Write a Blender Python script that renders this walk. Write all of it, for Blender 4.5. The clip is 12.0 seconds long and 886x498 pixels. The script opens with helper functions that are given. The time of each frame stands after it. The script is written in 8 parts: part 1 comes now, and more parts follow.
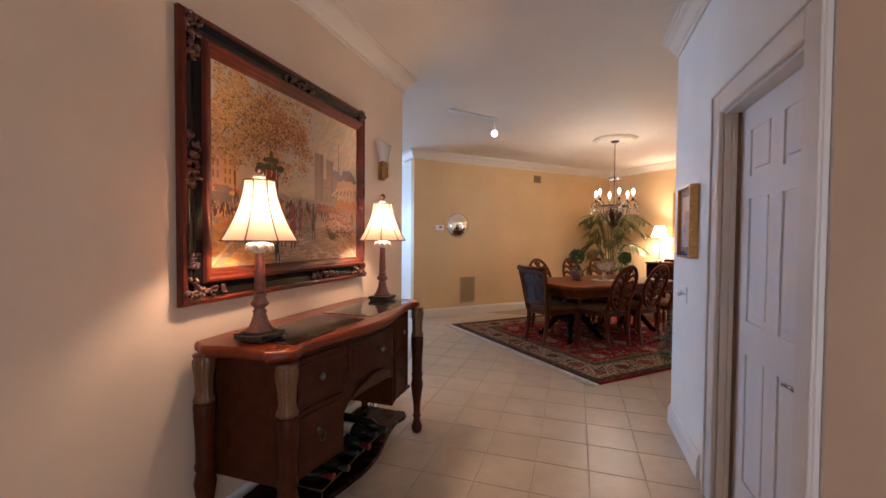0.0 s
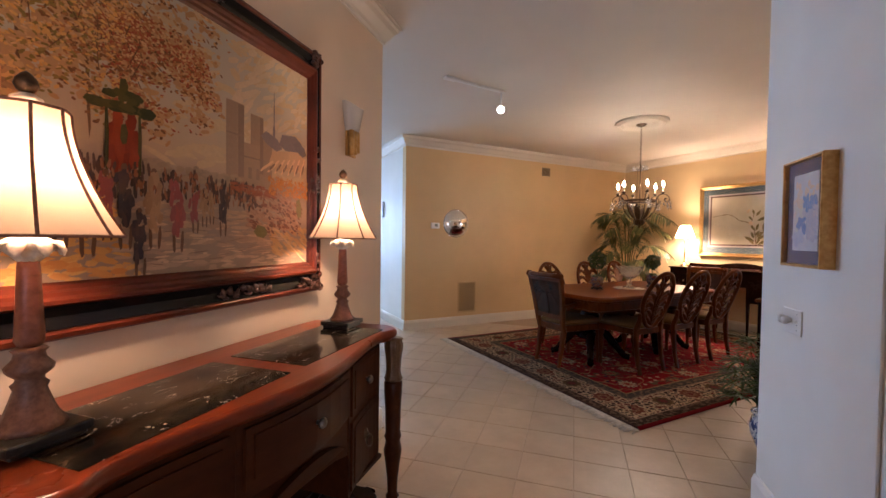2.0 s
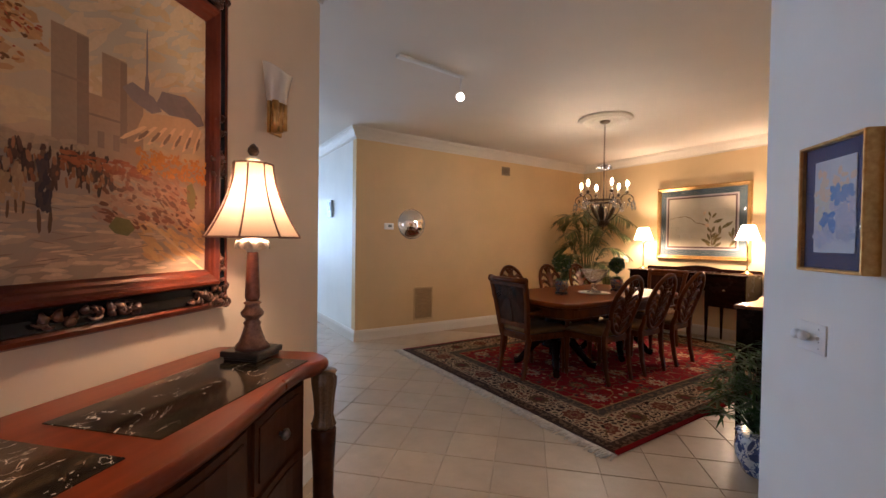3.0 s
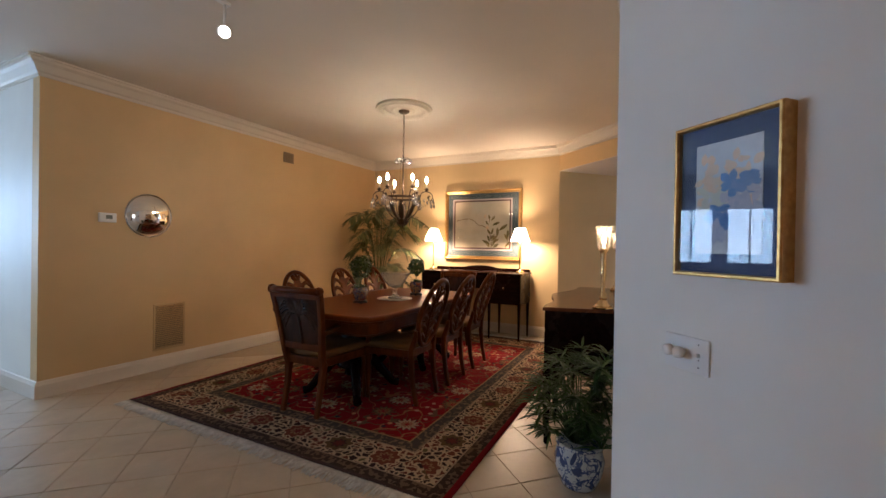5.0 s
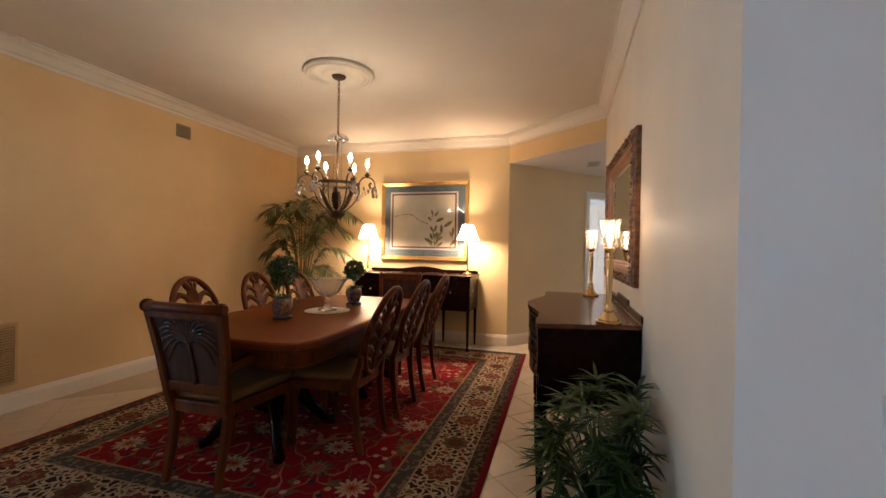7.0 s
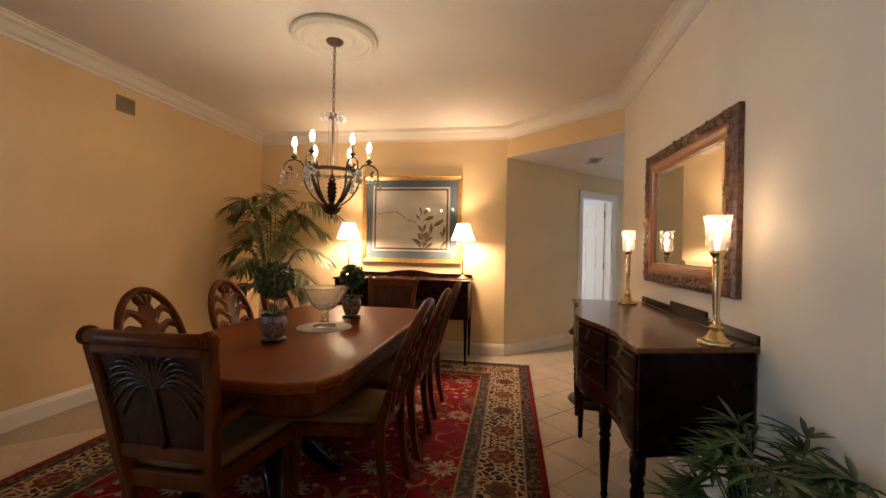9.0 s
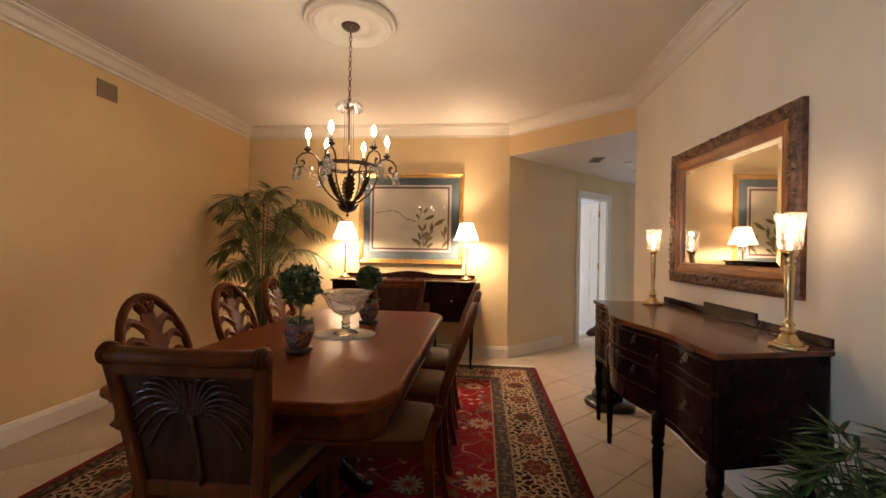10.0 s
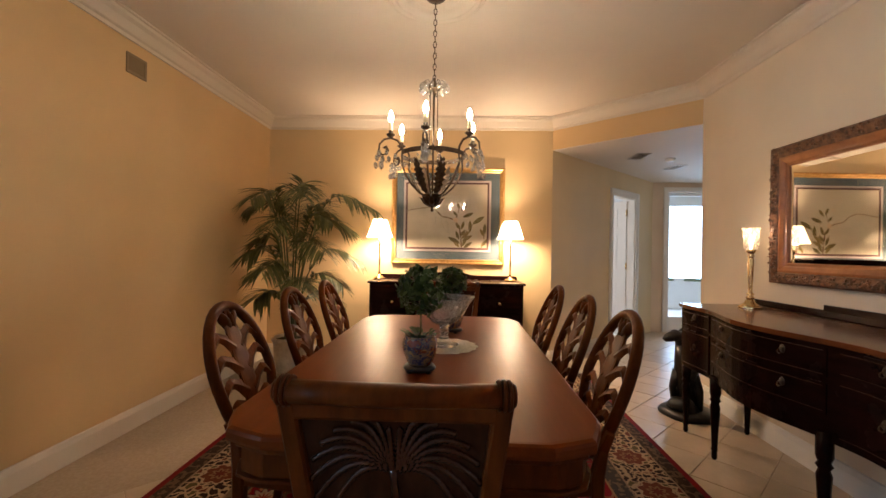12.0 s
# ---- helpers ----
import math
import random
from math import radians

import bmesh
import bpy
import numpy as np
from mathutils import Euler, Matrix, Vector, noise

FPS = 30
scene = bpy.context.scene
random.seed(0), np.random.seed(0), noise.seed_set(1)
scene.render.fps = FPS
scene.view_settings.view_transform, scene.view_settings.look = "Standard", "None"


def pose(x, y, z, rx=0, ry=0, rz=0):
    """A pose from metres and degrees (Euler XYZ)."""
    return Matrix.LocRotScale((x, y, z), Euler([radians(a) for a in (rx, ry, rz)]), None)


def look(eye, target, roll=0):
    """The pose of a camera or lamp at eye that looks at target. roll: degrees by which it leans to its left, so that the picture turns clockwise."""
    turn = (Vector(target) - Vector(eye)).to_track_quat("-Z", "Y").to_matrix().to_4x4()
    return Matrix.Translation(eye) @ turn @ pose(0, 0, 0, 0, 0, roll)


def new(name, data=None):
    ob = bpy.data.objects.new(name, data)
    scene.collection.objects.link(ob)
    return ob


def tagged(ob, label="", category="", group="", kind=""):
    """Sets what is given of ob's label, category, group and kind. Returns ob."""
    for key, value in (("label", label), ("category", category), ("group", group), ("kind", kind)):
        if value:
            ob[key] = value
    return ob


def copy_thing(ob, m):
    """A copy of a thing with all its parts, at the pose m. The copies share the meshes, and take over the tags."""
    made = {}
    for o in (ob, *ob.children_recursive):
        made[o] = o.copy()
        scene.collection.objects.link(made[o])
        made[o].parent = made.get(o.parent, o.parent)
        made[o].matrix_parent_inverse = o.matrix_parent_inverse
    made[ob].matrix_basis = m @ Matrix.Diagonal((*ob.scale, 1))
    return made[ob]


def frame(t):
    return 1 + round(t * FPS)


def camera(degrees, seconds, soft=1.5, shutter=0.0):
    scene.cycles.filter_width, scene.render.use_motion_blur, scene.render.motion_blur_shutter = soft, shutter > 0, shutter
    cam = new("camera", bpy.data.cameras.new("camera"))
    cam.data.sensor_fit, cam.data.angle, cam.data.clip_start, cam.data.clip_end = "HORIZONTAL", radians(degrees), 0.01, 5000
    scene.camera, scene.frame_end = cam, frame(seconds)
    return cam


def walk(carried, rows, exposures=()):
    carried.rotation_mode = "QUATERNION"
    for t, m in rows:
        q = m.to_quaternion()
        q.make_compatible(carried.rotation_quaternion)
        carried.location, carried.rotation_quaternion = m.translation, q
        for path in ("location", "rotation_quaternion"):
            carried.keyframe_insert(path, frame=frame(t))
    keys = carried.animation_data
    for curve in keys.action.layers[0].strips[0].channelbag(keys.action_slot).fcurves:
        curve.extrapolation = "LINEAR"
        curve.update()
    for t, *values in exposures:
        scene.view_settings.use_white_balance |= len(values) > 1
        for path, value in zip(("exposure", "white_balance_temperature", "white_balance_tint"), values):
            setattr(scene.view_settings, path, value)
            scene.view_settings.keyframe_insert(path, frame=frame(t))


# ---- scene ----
cam = camera(94.7, 12.0)
METRES, EYE, TILT, LEAN, TURN = 4.72, 1.319, 0.0, 0.0, -27.0
ROWS = [
    (0.0, 0.0, 0.0, 0.0, 0.01, -1.51, -0.46),
    (0.5, 0.0027, 0.0439, -0.0019, 0.22, -1.69, -0.46),
    (1.0, 0.011, 0.0908, -0.002, 0.34, -1.5, -0.56),
    (1.5, 0.0139, 0.1362, -0.0044, 0.21, -1.41, -0.65),
    (2.0, 0.01, 0.1867, -0.0027, -0.11, -1.42, -0.74),
    (2.5, 0.0122, 0.2318, -0.0057, -1.97, -1.18, -0.74),
    (4.5, 0.0375, 0.4068, -0.0023, -28.02, -0.51, -1.01),
    (5.0, 0.0472, 0.4365, -0.0073, -36.11, -0.34, -0.93),
    (5.5, 0.066, 0.4725, -0.0093, -41.14, -0.47, -0.97),
    (6.0, 0.0851, 0.5111, -0.0106, -42.99, -0.39, -0.94),
    (6.5, 0.0971, 0.5457, -0.0143, -43.93, -0.15, -1.01),
    (7.0, 0.107, 0.5876, -0.0096, -46.92, -0.24, -1.08),
    (9.0, 0.1246, 0.7391, -0.0103, -53.63, 0.02, -1.14),
    (9.5, 0.1153, 0.7828, -0.0095, -55.08, 0.1, -1.13),
    (10.0, 0.1099, 0.8189, -0.0114, -57.54, 0.1, -1.0),
    (10.5, 0.1072, 0.8589, -0.014, -58.38, 0.02, -1.01),
    (11.0, 0.1054, 0.8969, -0.0118, -58.93, 0.09, -0.91),
    (11.5, 0.0979, 0.9331, -0.0153, -59.45, 0.09, -0.94),
    (12.0, 0.0865, 0.9761, -0.0145, -60.6, 0.13, -0.99),
]
walk(cam, [(t, pose(0, 0, EYE, TILT, LEAN, TURN) @ pose(METRES * x, METRES * y, METRES * z, 90 + pitch, roll, yaw)) for t, x, y, z, yaw, pitch, roll in ROWS],
     [(0, 0.12, 5540, 22), (1, 0.04, 5540, 22), (2.5, -0.17, 5640, 20), (4.5, -0.48, 5620, 13), (5.5, -0.40, 5820, 15), (7, -0.37, 5850, 14), (9, -0.38, 5950, 13), (12, -0.42, 5950, 14)])
# lamp powers
CONSOLE_W, CANDLE_W, BUFFET_W, BULB_GLOW = 19.0, 2.0, 118.0, 560.0
WINDOW_W, SUNROOM_W, BACKROOM_W, ENTRY_FILL_W = 208.0, 220.0, 40.0, 26.0

# exposure and lamps ----------------------------------------------------------

world = bpy.data.worlds.new("sky_world")
scene.world = world
world.use_nodes = True
_nt = world.node_tree
_sky = _nt.nodes.new("ShaderNodeTexSky")
_sky.sky_type = "NISHITA"
_sky.sun_disc = False
_sky.sun_elevation = radians(48)
_sky.sun_rotation = radians(200)
_nt.nodes["Background"].inputs["Strength"].default_value = 0.12
_nt.links.new(_sky.outputs["Color"], _nt.nodes["Background"].inputs["Color"])


def kelvin_rgb(k):
    """Linear light colour of a lamp of k kelvin, roughly."""
    table = {2400: (1.0, 0.71, 0.43), 2700: (1.0, 0.74, 0.45), 3000: (1.0, 0.68, 0.38), 7500: (0.56, 0.78, 1.0), 5500: (1.0, 0.95, 0.88)}
    return table[k]


def point_lamp(name, at, watts, k, radius=0.03):
    data = bpy.data.lights.new(name, "POINT")
    data.energy, data.color, data.shadow_soft_size = watts, kelvin_rgb(k), radius
    ob = new(name, data)
    ob.location = at
    return ob


def area_lamp(name, at, target, sx, sy, watts, k):
    data = bpy.data.lights.new(name, "AREA")
    data.shape, data.size, data.size_y = "RECTANGLE", sx, sy
    data.energy, data.color = watts, kelvin_rgb(k)
    ob = new(name, data)
    ob.matrix_world = look(at, target)
    return ob


_sun = bpy.data.lights.new("sun", "SUN")
_sun.energy, _sun.angle, _sun.color = 3.0, radians(0.5), (1.0, 0.95, 0.87)
sun = new("sun", _sun)
sun.matrix_world = look((0, 0, 20), (-6.0, -2.5, 8.0))


# mesh helpers -----------------------------------------------------------------
def add_box(bm, x0, x1, y0, y1, z0, z1, bevel=0.0, seg=2):
    vs = [bm.verts.new((x, y, z)) for z in (z0, z1) for y in (y0, y1) for x in (x0, x1)]
    fs = [bm.faces.new([vs[i] for i in q]) for q in ((0, 2, 3, 1), (4, 5, 7, 6), (0, 1, 5, 4), (2, 6, 7, 3), (0, 4, 6, 2), (1, 3, 7, 5))]
    if bevel > 0:
        es = list({e for f in fs for e in f.edges})
        bmesh.ops.bevel(bm, geom=es, offset=bevel, segments=seg, profile=0.5, affect="EDGES")
    return bm


def box(x0, x1, y0, y1, z0, z1, bevel=0.0, seg=2):
    return add_box(bmesh.new(), x0, x1, y0, y1, z0, z1, bevel, seg)


def add_prism(bm, outline, z0, z1, bevel=0.0, seg=2):
    """An upright prism over a plan outline (counter-clockwise)."""
    lo = [bm.verts.new((x, y, z0)) for x, y in outline]
    hi = [bm.verts.new((x, y, z1)) for x, y in outline]
    fs = [bm.faces.new(lo[::-1]), bm.faces.new(hi)]
    n = len(outline)
    for i in range(n):
        fs.append(bm.faces.new((lo[i], lo[(i + 1) % n], hi[(i + 1) % n], hi[i])))
    if bevel > 0:
        es = [e for f in fs[:2] for e in f.edges]
        bmesh.ops.bevel(bm, geom=es, offset=bevel, segments=seg, profile=0.5, affect="EDGES")
    return bm


def prism(outline, z0, z1, bevel=0.0, seg=2):
    return add_prism(bmesh.new(), outline, z0, z1, bevel, seg)


def add_lathe(bm, profile, seg=24, at=(0, 0, 0), squash=1.0, ripple=0, ripple_by=0.0):
    """A turned solid from (radius, height) pairs, from bottom to top."""
    rings = []
    for r, z in profile:
        if r < 1e-5:
            rings.append([bm.verts.new((at[0], at[1], at[2] + z))])
        else:
            ring = []
            for i in range(seg):
                a = 2 * math.pi * i / seg
                rr = r * (1 + ripple_by * math.cos(ripple * a)) if ripple else r
                ring.append(bm.verts.new((at[0] + rr * math.cos(a), at[1] + rr * squash * math.sin(a), at[2] + z)))
            rings.append(ring)
    for a, b in zip(rings, rings[1:]):
        if len(a) == 1 and len(b) == 1:
            continue
        for i in range(seg):
            j = (i + 1) % seg
            if len(a) == 1:
                bm.faces.new((a[0], b[j], b[i]))
            elif len(b) == 1:
                bm.faces.new((a[i], a[j], b[0]))
            else:
                bm.faces.new((a[i], a[j], b[j], b[i]))
    if len(rings[0]) > 1:
        bm.faces.new(rings[0][::-1])
    if len(rings[-1]) > 1:
        bm.faces.new(rings[-1])
    for f in bm.faces:
        f.smooth = True
    return bm


def lathe(profile, seg=24, at=(0, 0, 0), squash=1.0, ripple=0, ripple_by=0.0):
    return add_lathe(bmesh.new(), profile, seg, at, squash, ripple, ripple_by)


def add_tube(bm, pts, radii, seg=8, flat=1.0, closed=False):
    """A round bar along a path. radii: one number or one for each point; flat squeezes it along its second axis."""
    pts = [Vector(p) for p in pts]
    n = len(pts)
    rs = [radii] * n if isinstance(radii, (int, float)) else list(radii)
    rings, side = [], None
    for i in range(n):
        if closed:
            d = pts[(i + 1) % n] - pts[i - 1]
        else:
            d = pts[min(i + 1, n - 1)] - pts[max(i - 1, 0)]
        d.normalize()
        if side is None:
            side = d.orthogonal().normalized() if abs(d.z) > 0.95 else d.cross(Vector((0, 0, 1))).normalized()
        side = (side - d * side.dot(d)).normalized()
        up = d.cross(side)
        rings.append([bm.verts.new(pts[i] + rs[i] * (math.cos(2 * math.pi * k / seg) * side + flat * math.sin(2 * math.pi * k / seg) * up)) for k in range(seg)])
    pairs = list(zip(rings, rings[1:])) + ([(rings[-1], rings[0])] if closed else [])
    for a, b in pairs:
        for k in range(seg):
            f = bm.faces.new((a[k], a[(k + 1) % seg], b[(k + 1) % seg], b[k]))
            f.smooth = True
    if not closed:
        bm.faces.new(rings[0][::-1])
        bm.faces.new(rings[-1])
    return bm


def tube(pts, radii, seg=8, flat=1.0, closed=False):
    return add_tube(bmesh.new(), pts, radii, seg, flat, closed)


def add_bar(bm, pts, w, h, bevel=0.0):
    """A bar of rectangular section along a path that bends in the upright plane; w across (y), h in the plane."""
    pts = [Vector(p) for p in pts]
    n = len(pts)
    ws = [w] * n if isinstance(w, (int, float)) else list(w)
    hs = [h] * n if isinstance(h, (int, float)) else list(h)
    rings = []
    for i in range(n):
        d = (pts[min(i + 1, n - 1)] - pts[max(i - 1, 0)]).normalized()
        side = Vector((0, 1, 0))
        if abs(d.dot(side)) > 0.7:
            side = Vector((1, 0, 0))
        side = (side - d * side.dot(d)).normalized()
        up = side.cross(d)
        k = 0.72
        ring = []
        for a, b in ((-1, -k), (-k, -1), (k, -1), (1, -k), (1, k), (k, 1), (-k, 1), (-1, k)):
            ring.append(bm.verts.new(pts[i] + side * (a * ws[i] / 2) + up * (b * hs[i] / 2)))
        rings.append(ring)
    for a, b in zip(rings, rings[1:]):
        for q in range(8):
            bm.faces.new((a[q], a[(q + 1) % 8], b[(q + 1) % 8], b[q]))
    bm.faces.new(rings[0][::-1])
    bm.faces.new(rings[-1])
    return bm


def bar(pts, w, h):
    return add_bar(bmesh.new(), pts, w, h)


def sweep_plan(poly, profile, closed=False):
    """A moulding along a plan line with mitred corners; profile: (distance to the left of the line, z)."""
    bm = bmesh.new()
    P = [Vector(p) for p in poly]
    n = len(P)
    rings = []
    for i in range(n):
        dirs = []
        if i > 0 or closed:
            dirs.append((P[i] - P[i - 1]).normalized())
        if i < n - 1 or closed:
            dirs.append((P[(i + 1) % n] - P[i]).normalized())
        ns = [Vector((-d.y, d.x)) for d in dirs]
        m = sum(ns, Vector((0, 0)))
        m = m / m.length
        m = m / max(0.25, m.dot(ns[0]))
        rings.append([bm.verts.new((P[i].x + m.x * d, P[i].y + m.y * d, z)) for d, z in profile])
    k = len(profile)
    pairs = list(zip(rings, rings[1:])) + ([(rings[-1], rings[0])] if closed else [])
    for a, b in pairs:
        for j in range(k):
            bm.faces.new((a[j], b[j], b[(j + 1) % k], a[(j + 1) % k]))
    if not closed:
        bm.faces.new(rings[0])
        bm.faces.new(rings[-1][::-1])
    bmesh.ops.recalc_face_normals(bm, faces=bm.faces)
    return bm


def moved(bm, m):
    bmesh.ops.transform(bm, matrix=m, verts=bm.verts)
    return bm


def merge(bm, other, m=None):
    """Adds the other bmesh to bm, at the pose m."""
    if m is not None:
        bmesh.ops.transform(other, matrix=m, verts=other.verts)
    me = bpy.data.meshes.new("tmp")
    other.to_mesh(me)
    other.free()
    bm.from_mesh(me)
    bpy.data.meshes.remove(me)
    return bm


def mesh_of(name, bm, material):
    me = bpy.data.meshes.new(name)
    bmesh.ops.recalc_face_normals(bm, faces=bm.faces)
    bm.to_mesh(me)
    bm.free()
    for m in material if isinstance(material, (list, tuple)) else (material,):
        me.materials.append(m)
    return me


def part(name, bm, material, parent, label="", smooth=False, m=None):
    """Links a bmesh as one mesh object under a thing or under a part."""
    if smooth:
        for f in bm.faces:
            f.smooth = True
    ob = new(name, mesh_of(name, bm, material))
    ob.parent = parent
    if m is not None:
        ob.matrix_basis = m
    if label:
        ob["label"] = label
    return ob


def thing(name, m, label, category, group="", kind=""):
    ob = new(name)
    ob.empty_display_size = 0.1
    ob.matrix_world = m
    return tagged(ob, label, category, group, kind)


def solid(name, bm, material, label="", category="", group="", kind="", m=None, smooth=False):
    """A top-level thing that is one mesh."""
    if smooth:
        for f in bm.faces:
            f.smooth = True
    ob = new(name, mesh_of(name, bm, material))
    if m is not None:
        ob.matrix_world = m
    return tagged(ob, label, category, group, kind)


def structure(name, bm, material, label, m=None):
    return solid(name, bm, material, label, "", "", "structure", m)


# materials ----------------------------------------------------------------------
def make_material(name, base=(0.8, 0.8, 0.8), rough=0.5, metal=0.0, coat=0.0, spec=0.5):
    mat = bpy.data.materials.new(name)
    mat.use_nodes = True
    nt = mat.node_tree
    b = nt.nodes["Principled BSDF"]
    b.inputs["Base Color"].default_value = (*base, 1)
    b.inputs["Roughness"].default_value = rough
    b.inputs["Metallic"].default_value = metal
    b.inputs["Coat Weight"].default_value = coat
    b.inputs["Coat Roughness"].default_value = 0.12
    b.inputs["Specular IOR Level"].default_value = spec
    return mat, nt, b


def coords(nt, kind="Object", scale=(1, 1, 1), rot=(0, 0, 0)):
    c = nt.nodes.new("ShaderNodeTexCoord")
    mp = nt.nodes.new("ShaderNodeMapping")
    mp.inputs["Scale"].default_value = scale
    mp.inputs["Rotation"].default_value = rot
    nt.links.new(c.outputs[kind], mp.inputs["Vector"])
    return mp.outputs["Vector"]


def noise_tex(nt, vec, scale, detail=4, rough=0.55, distort=0.0):
    n = nt.nodes.new("ShaderNodeTexNoise")
    n.inputs["Scale"].default_value, n.inputs["Detail"].default_value = scale, detail
    n.inputs["Roughness"].default_value, n.inputs["Distortion"].default_value = rough, distort
    nt.links.new(vec, n.inputs["Vector"])
    return n.outputs["Fac"]


def ramp(nt, fac, stops, interp="LINEAR"):
    r = nt.nodes.new("ShaderNodeValToRGB")
    el = r.color_ramp.elements
    r.color_ramp.interpolation = interp
    while len(el) < len(stops):
        el.new(0.5)
    for e, (p, c) in zip(el, stops):
        e.position, e.color = p, (*c, 1)
    nt.links.new(fac, r.inputs["Fac"])
    return r.outputs["Color"]


def mix(nt, fac, a, b, blend="MIX"):
    n = nt.nodes.new("ShaderNodeMix")
    n.data_type, n.blend_type = "RGBA", blend
    for sock, v in ((n.inputs["Factor"], fac), (n.inputs["A"], a), (n.inputs["B"], b)):
        if isinstance(v, bpy.types.NodeSocket):
            nt.links.new(v, sock)
        elif isinstance(v, (int, float)):
            sock.default_value = v
        else:
            sock.default_value = (*v, 1)
    return n.outputs["Result"]


def math_node(nt, op, a, b=0.0, c=0.0):
    n = nt.nodes.new("ShaderNodeMath")
    n.operation = op
    for sock, v in zip(n.inputs, (a, b, c)):
        if isinstance(v, bpy.types.NodeSocket):
            nt.links.new(v, sock)
        else:
            sock.default_value = v
    return n.outputs[0]


def bump(nt, b, height, strength=0.2, distance=0.01):
    n = nt.nodes.new("ShaderNodeBump")
    n.inputs["Strength"].default_value, n.inputs["Distance"].default_value = strength, distance
    nt.links.new(height, n.inputs["Height"])
    nt.links.new(n.outputs["Normal"], b.inputs["Normal"])


def paint(name, colour, rough=0.55, vary=0.06, bumpy=0.12, scale=160):
    """Rolled wall paint: faint roller stipple and slow tone changes."""
    mat, nt, b = make_material(name, colour, rough)
    v = coords(nt)
    slow = noise_tex(nt, v, 1.3, 3)
    dark = tuple(c * (1 - vary) for c in colour)
    light = tuple(min(1, c * (1 + vary)) for c in colour)
    nt.links.new(ramp(nt, slow, [(0.3, dark), (0.7, light)]), b.inputs["Base Color"])
    bump(nt, b, noise_tex(nt, v, scale, 3), bumpy, 0.002)
    return mat


def wood(name, dark, light, rough=0.3, grain=(2.5, 30, 30), coat=0.4, axis_rot=(0, 0, 0), bumpy=0.06, spec=0.5, worn=1.0):
    mat, nt, b = make_material(name, light, rough, coat=coat, spec=spec)
    v = coords(nt, "Object", grain, axis_rot)
    g = noise_tex(nt, v, 1.2, 6, 0.65, 0.15)
    fine = noise_tex(nt, coords(nt, "Object", tuple(4 * c for c in grain), axis_rot), 1.5, 3)
    col = ramp(nt, g, [(0.3, dark), (0.7, light)])
    col = mix(nt, math_node(nt, "MULTIPLY", fine, 0.18), col, tuple(c * 0.5 for c in dark))
    nt.links.new(col, b.inputs["Base Color"])
    wear = noise_tex(nt, coords(nt), 6, 4)
    rr = nt.nodes.new("ShaderNodeMapRange")
    rr.inputs["To Min"].default_value, rr.inputs["To Max"].default_value = rough * (1 - 0.12 * worn), rough * (1 + 0.18 * worn)
    nt.links.new(wear, rr.inputs["Value"])
    nt.links.new(rr.outputs["Result"], b.inputs["Roughness"])
    bump(nt, b, g, bumpy * 0.5, 0.001)
    return mat


def speckled(name, a, c, rough=0.5, scale=25, metal=0.0, bumpy=0.1, detail=5, lo=0.35, hi=0.65, coat=0.0):
    mat, nt, b = make_material(name, a, rough, metal, coat)
    v = coords(nt)
    n = noise_tex(nt, v, scale, detail)
    nt.links.new(ramp(nt, n, [(lo, a), (hi, c)]), b.inputs["Base Color"])
    if bumpy:
        bump(nt, b, n, bumpy, 0.004)
    return mat


def glass(name, tint=(1, 1, 1), rough=0.0, ior=1.45):
    mat, nt, b = make_material(name, tint, rough)
    b.inputs["Transmission Weight"].default_value = 1.0
    b.inputs["IOR"].default_value = ior
    return mat


def glowing(name, colour, strength, base=(0.9, 0.9, 0.9)):
    mat, nt, b = make_material(name, base, 0.5)
    b.inputs["Emission Color"].default_value = (*colour, 1)
    b.inputs["Emission Strength"].default_value = strength
    return mat


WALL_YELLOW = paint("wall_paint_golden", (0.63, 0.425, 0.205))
# the golden paint again, lightened: the east wall's lamplight put into the colour
WALL_GOLD_LAMPLIT = paint("wall_paint_golden_lamplit", (0.67, 0.485, 0.26))
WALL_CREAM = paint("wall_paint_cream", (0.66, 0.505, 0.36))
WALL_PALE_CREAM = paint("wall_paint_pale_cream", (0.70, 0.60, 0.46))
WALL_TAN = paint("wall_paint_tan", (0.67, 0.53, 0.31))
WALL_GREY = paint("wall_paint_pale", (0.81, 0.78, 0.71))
CEILING_PAINT = paint("ceiling_paint", (0.68, 0.605, 0.515), 0.7, 0.03, 0.2, 90)
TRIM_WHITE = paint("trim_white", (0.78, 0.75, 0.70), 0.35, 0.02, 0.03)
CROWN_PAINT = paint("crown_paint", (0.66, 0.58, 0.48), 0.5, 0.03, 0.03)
DOOR_WHITE = paint("door_white", (0.80, 0.79, 0.78), 0.38, 0.02, 0.03)
WOOD_TABLE = wood("wood_table", (0.145, 0.030, 0.0045), (0.180, 0.041, 0.006), 0.36, (2.0, 26, 26), 0.0, bumpy=0.0, spec=0.11, worn=0.2)
WOOD_CHAIR = wood("wood_chair", (0.060, 0.0130, 0.0022), (0.142, 0.036, 0.0055), 0.34, (14, 14, 3), 0.0, spec=0.10)
WOOD_CONSOLE = wood("wood_console", (0.034, 0.008, 0.0025), (0.072, 0.019, 0.005), 0.36, (3, 18, 18), 0.0, spec=0.12)
# mahogany base lowered; shade on the sideboard's end is put into the colour
WOOD_DARK_SHADED = wood("wood_dark_mahogany_shaded", (0.006, 0.0025, 0.002), (0.020, 0.006, 0.004), 0.26, (3, 20, 20), 0.0, spec=0.10)

# plan -----------------------------------------------------------------------------
H = 2.74            # ceiling
LOW = 2.385         # lower ceiling of the back hall
R2 = math.sqrt(0.5)


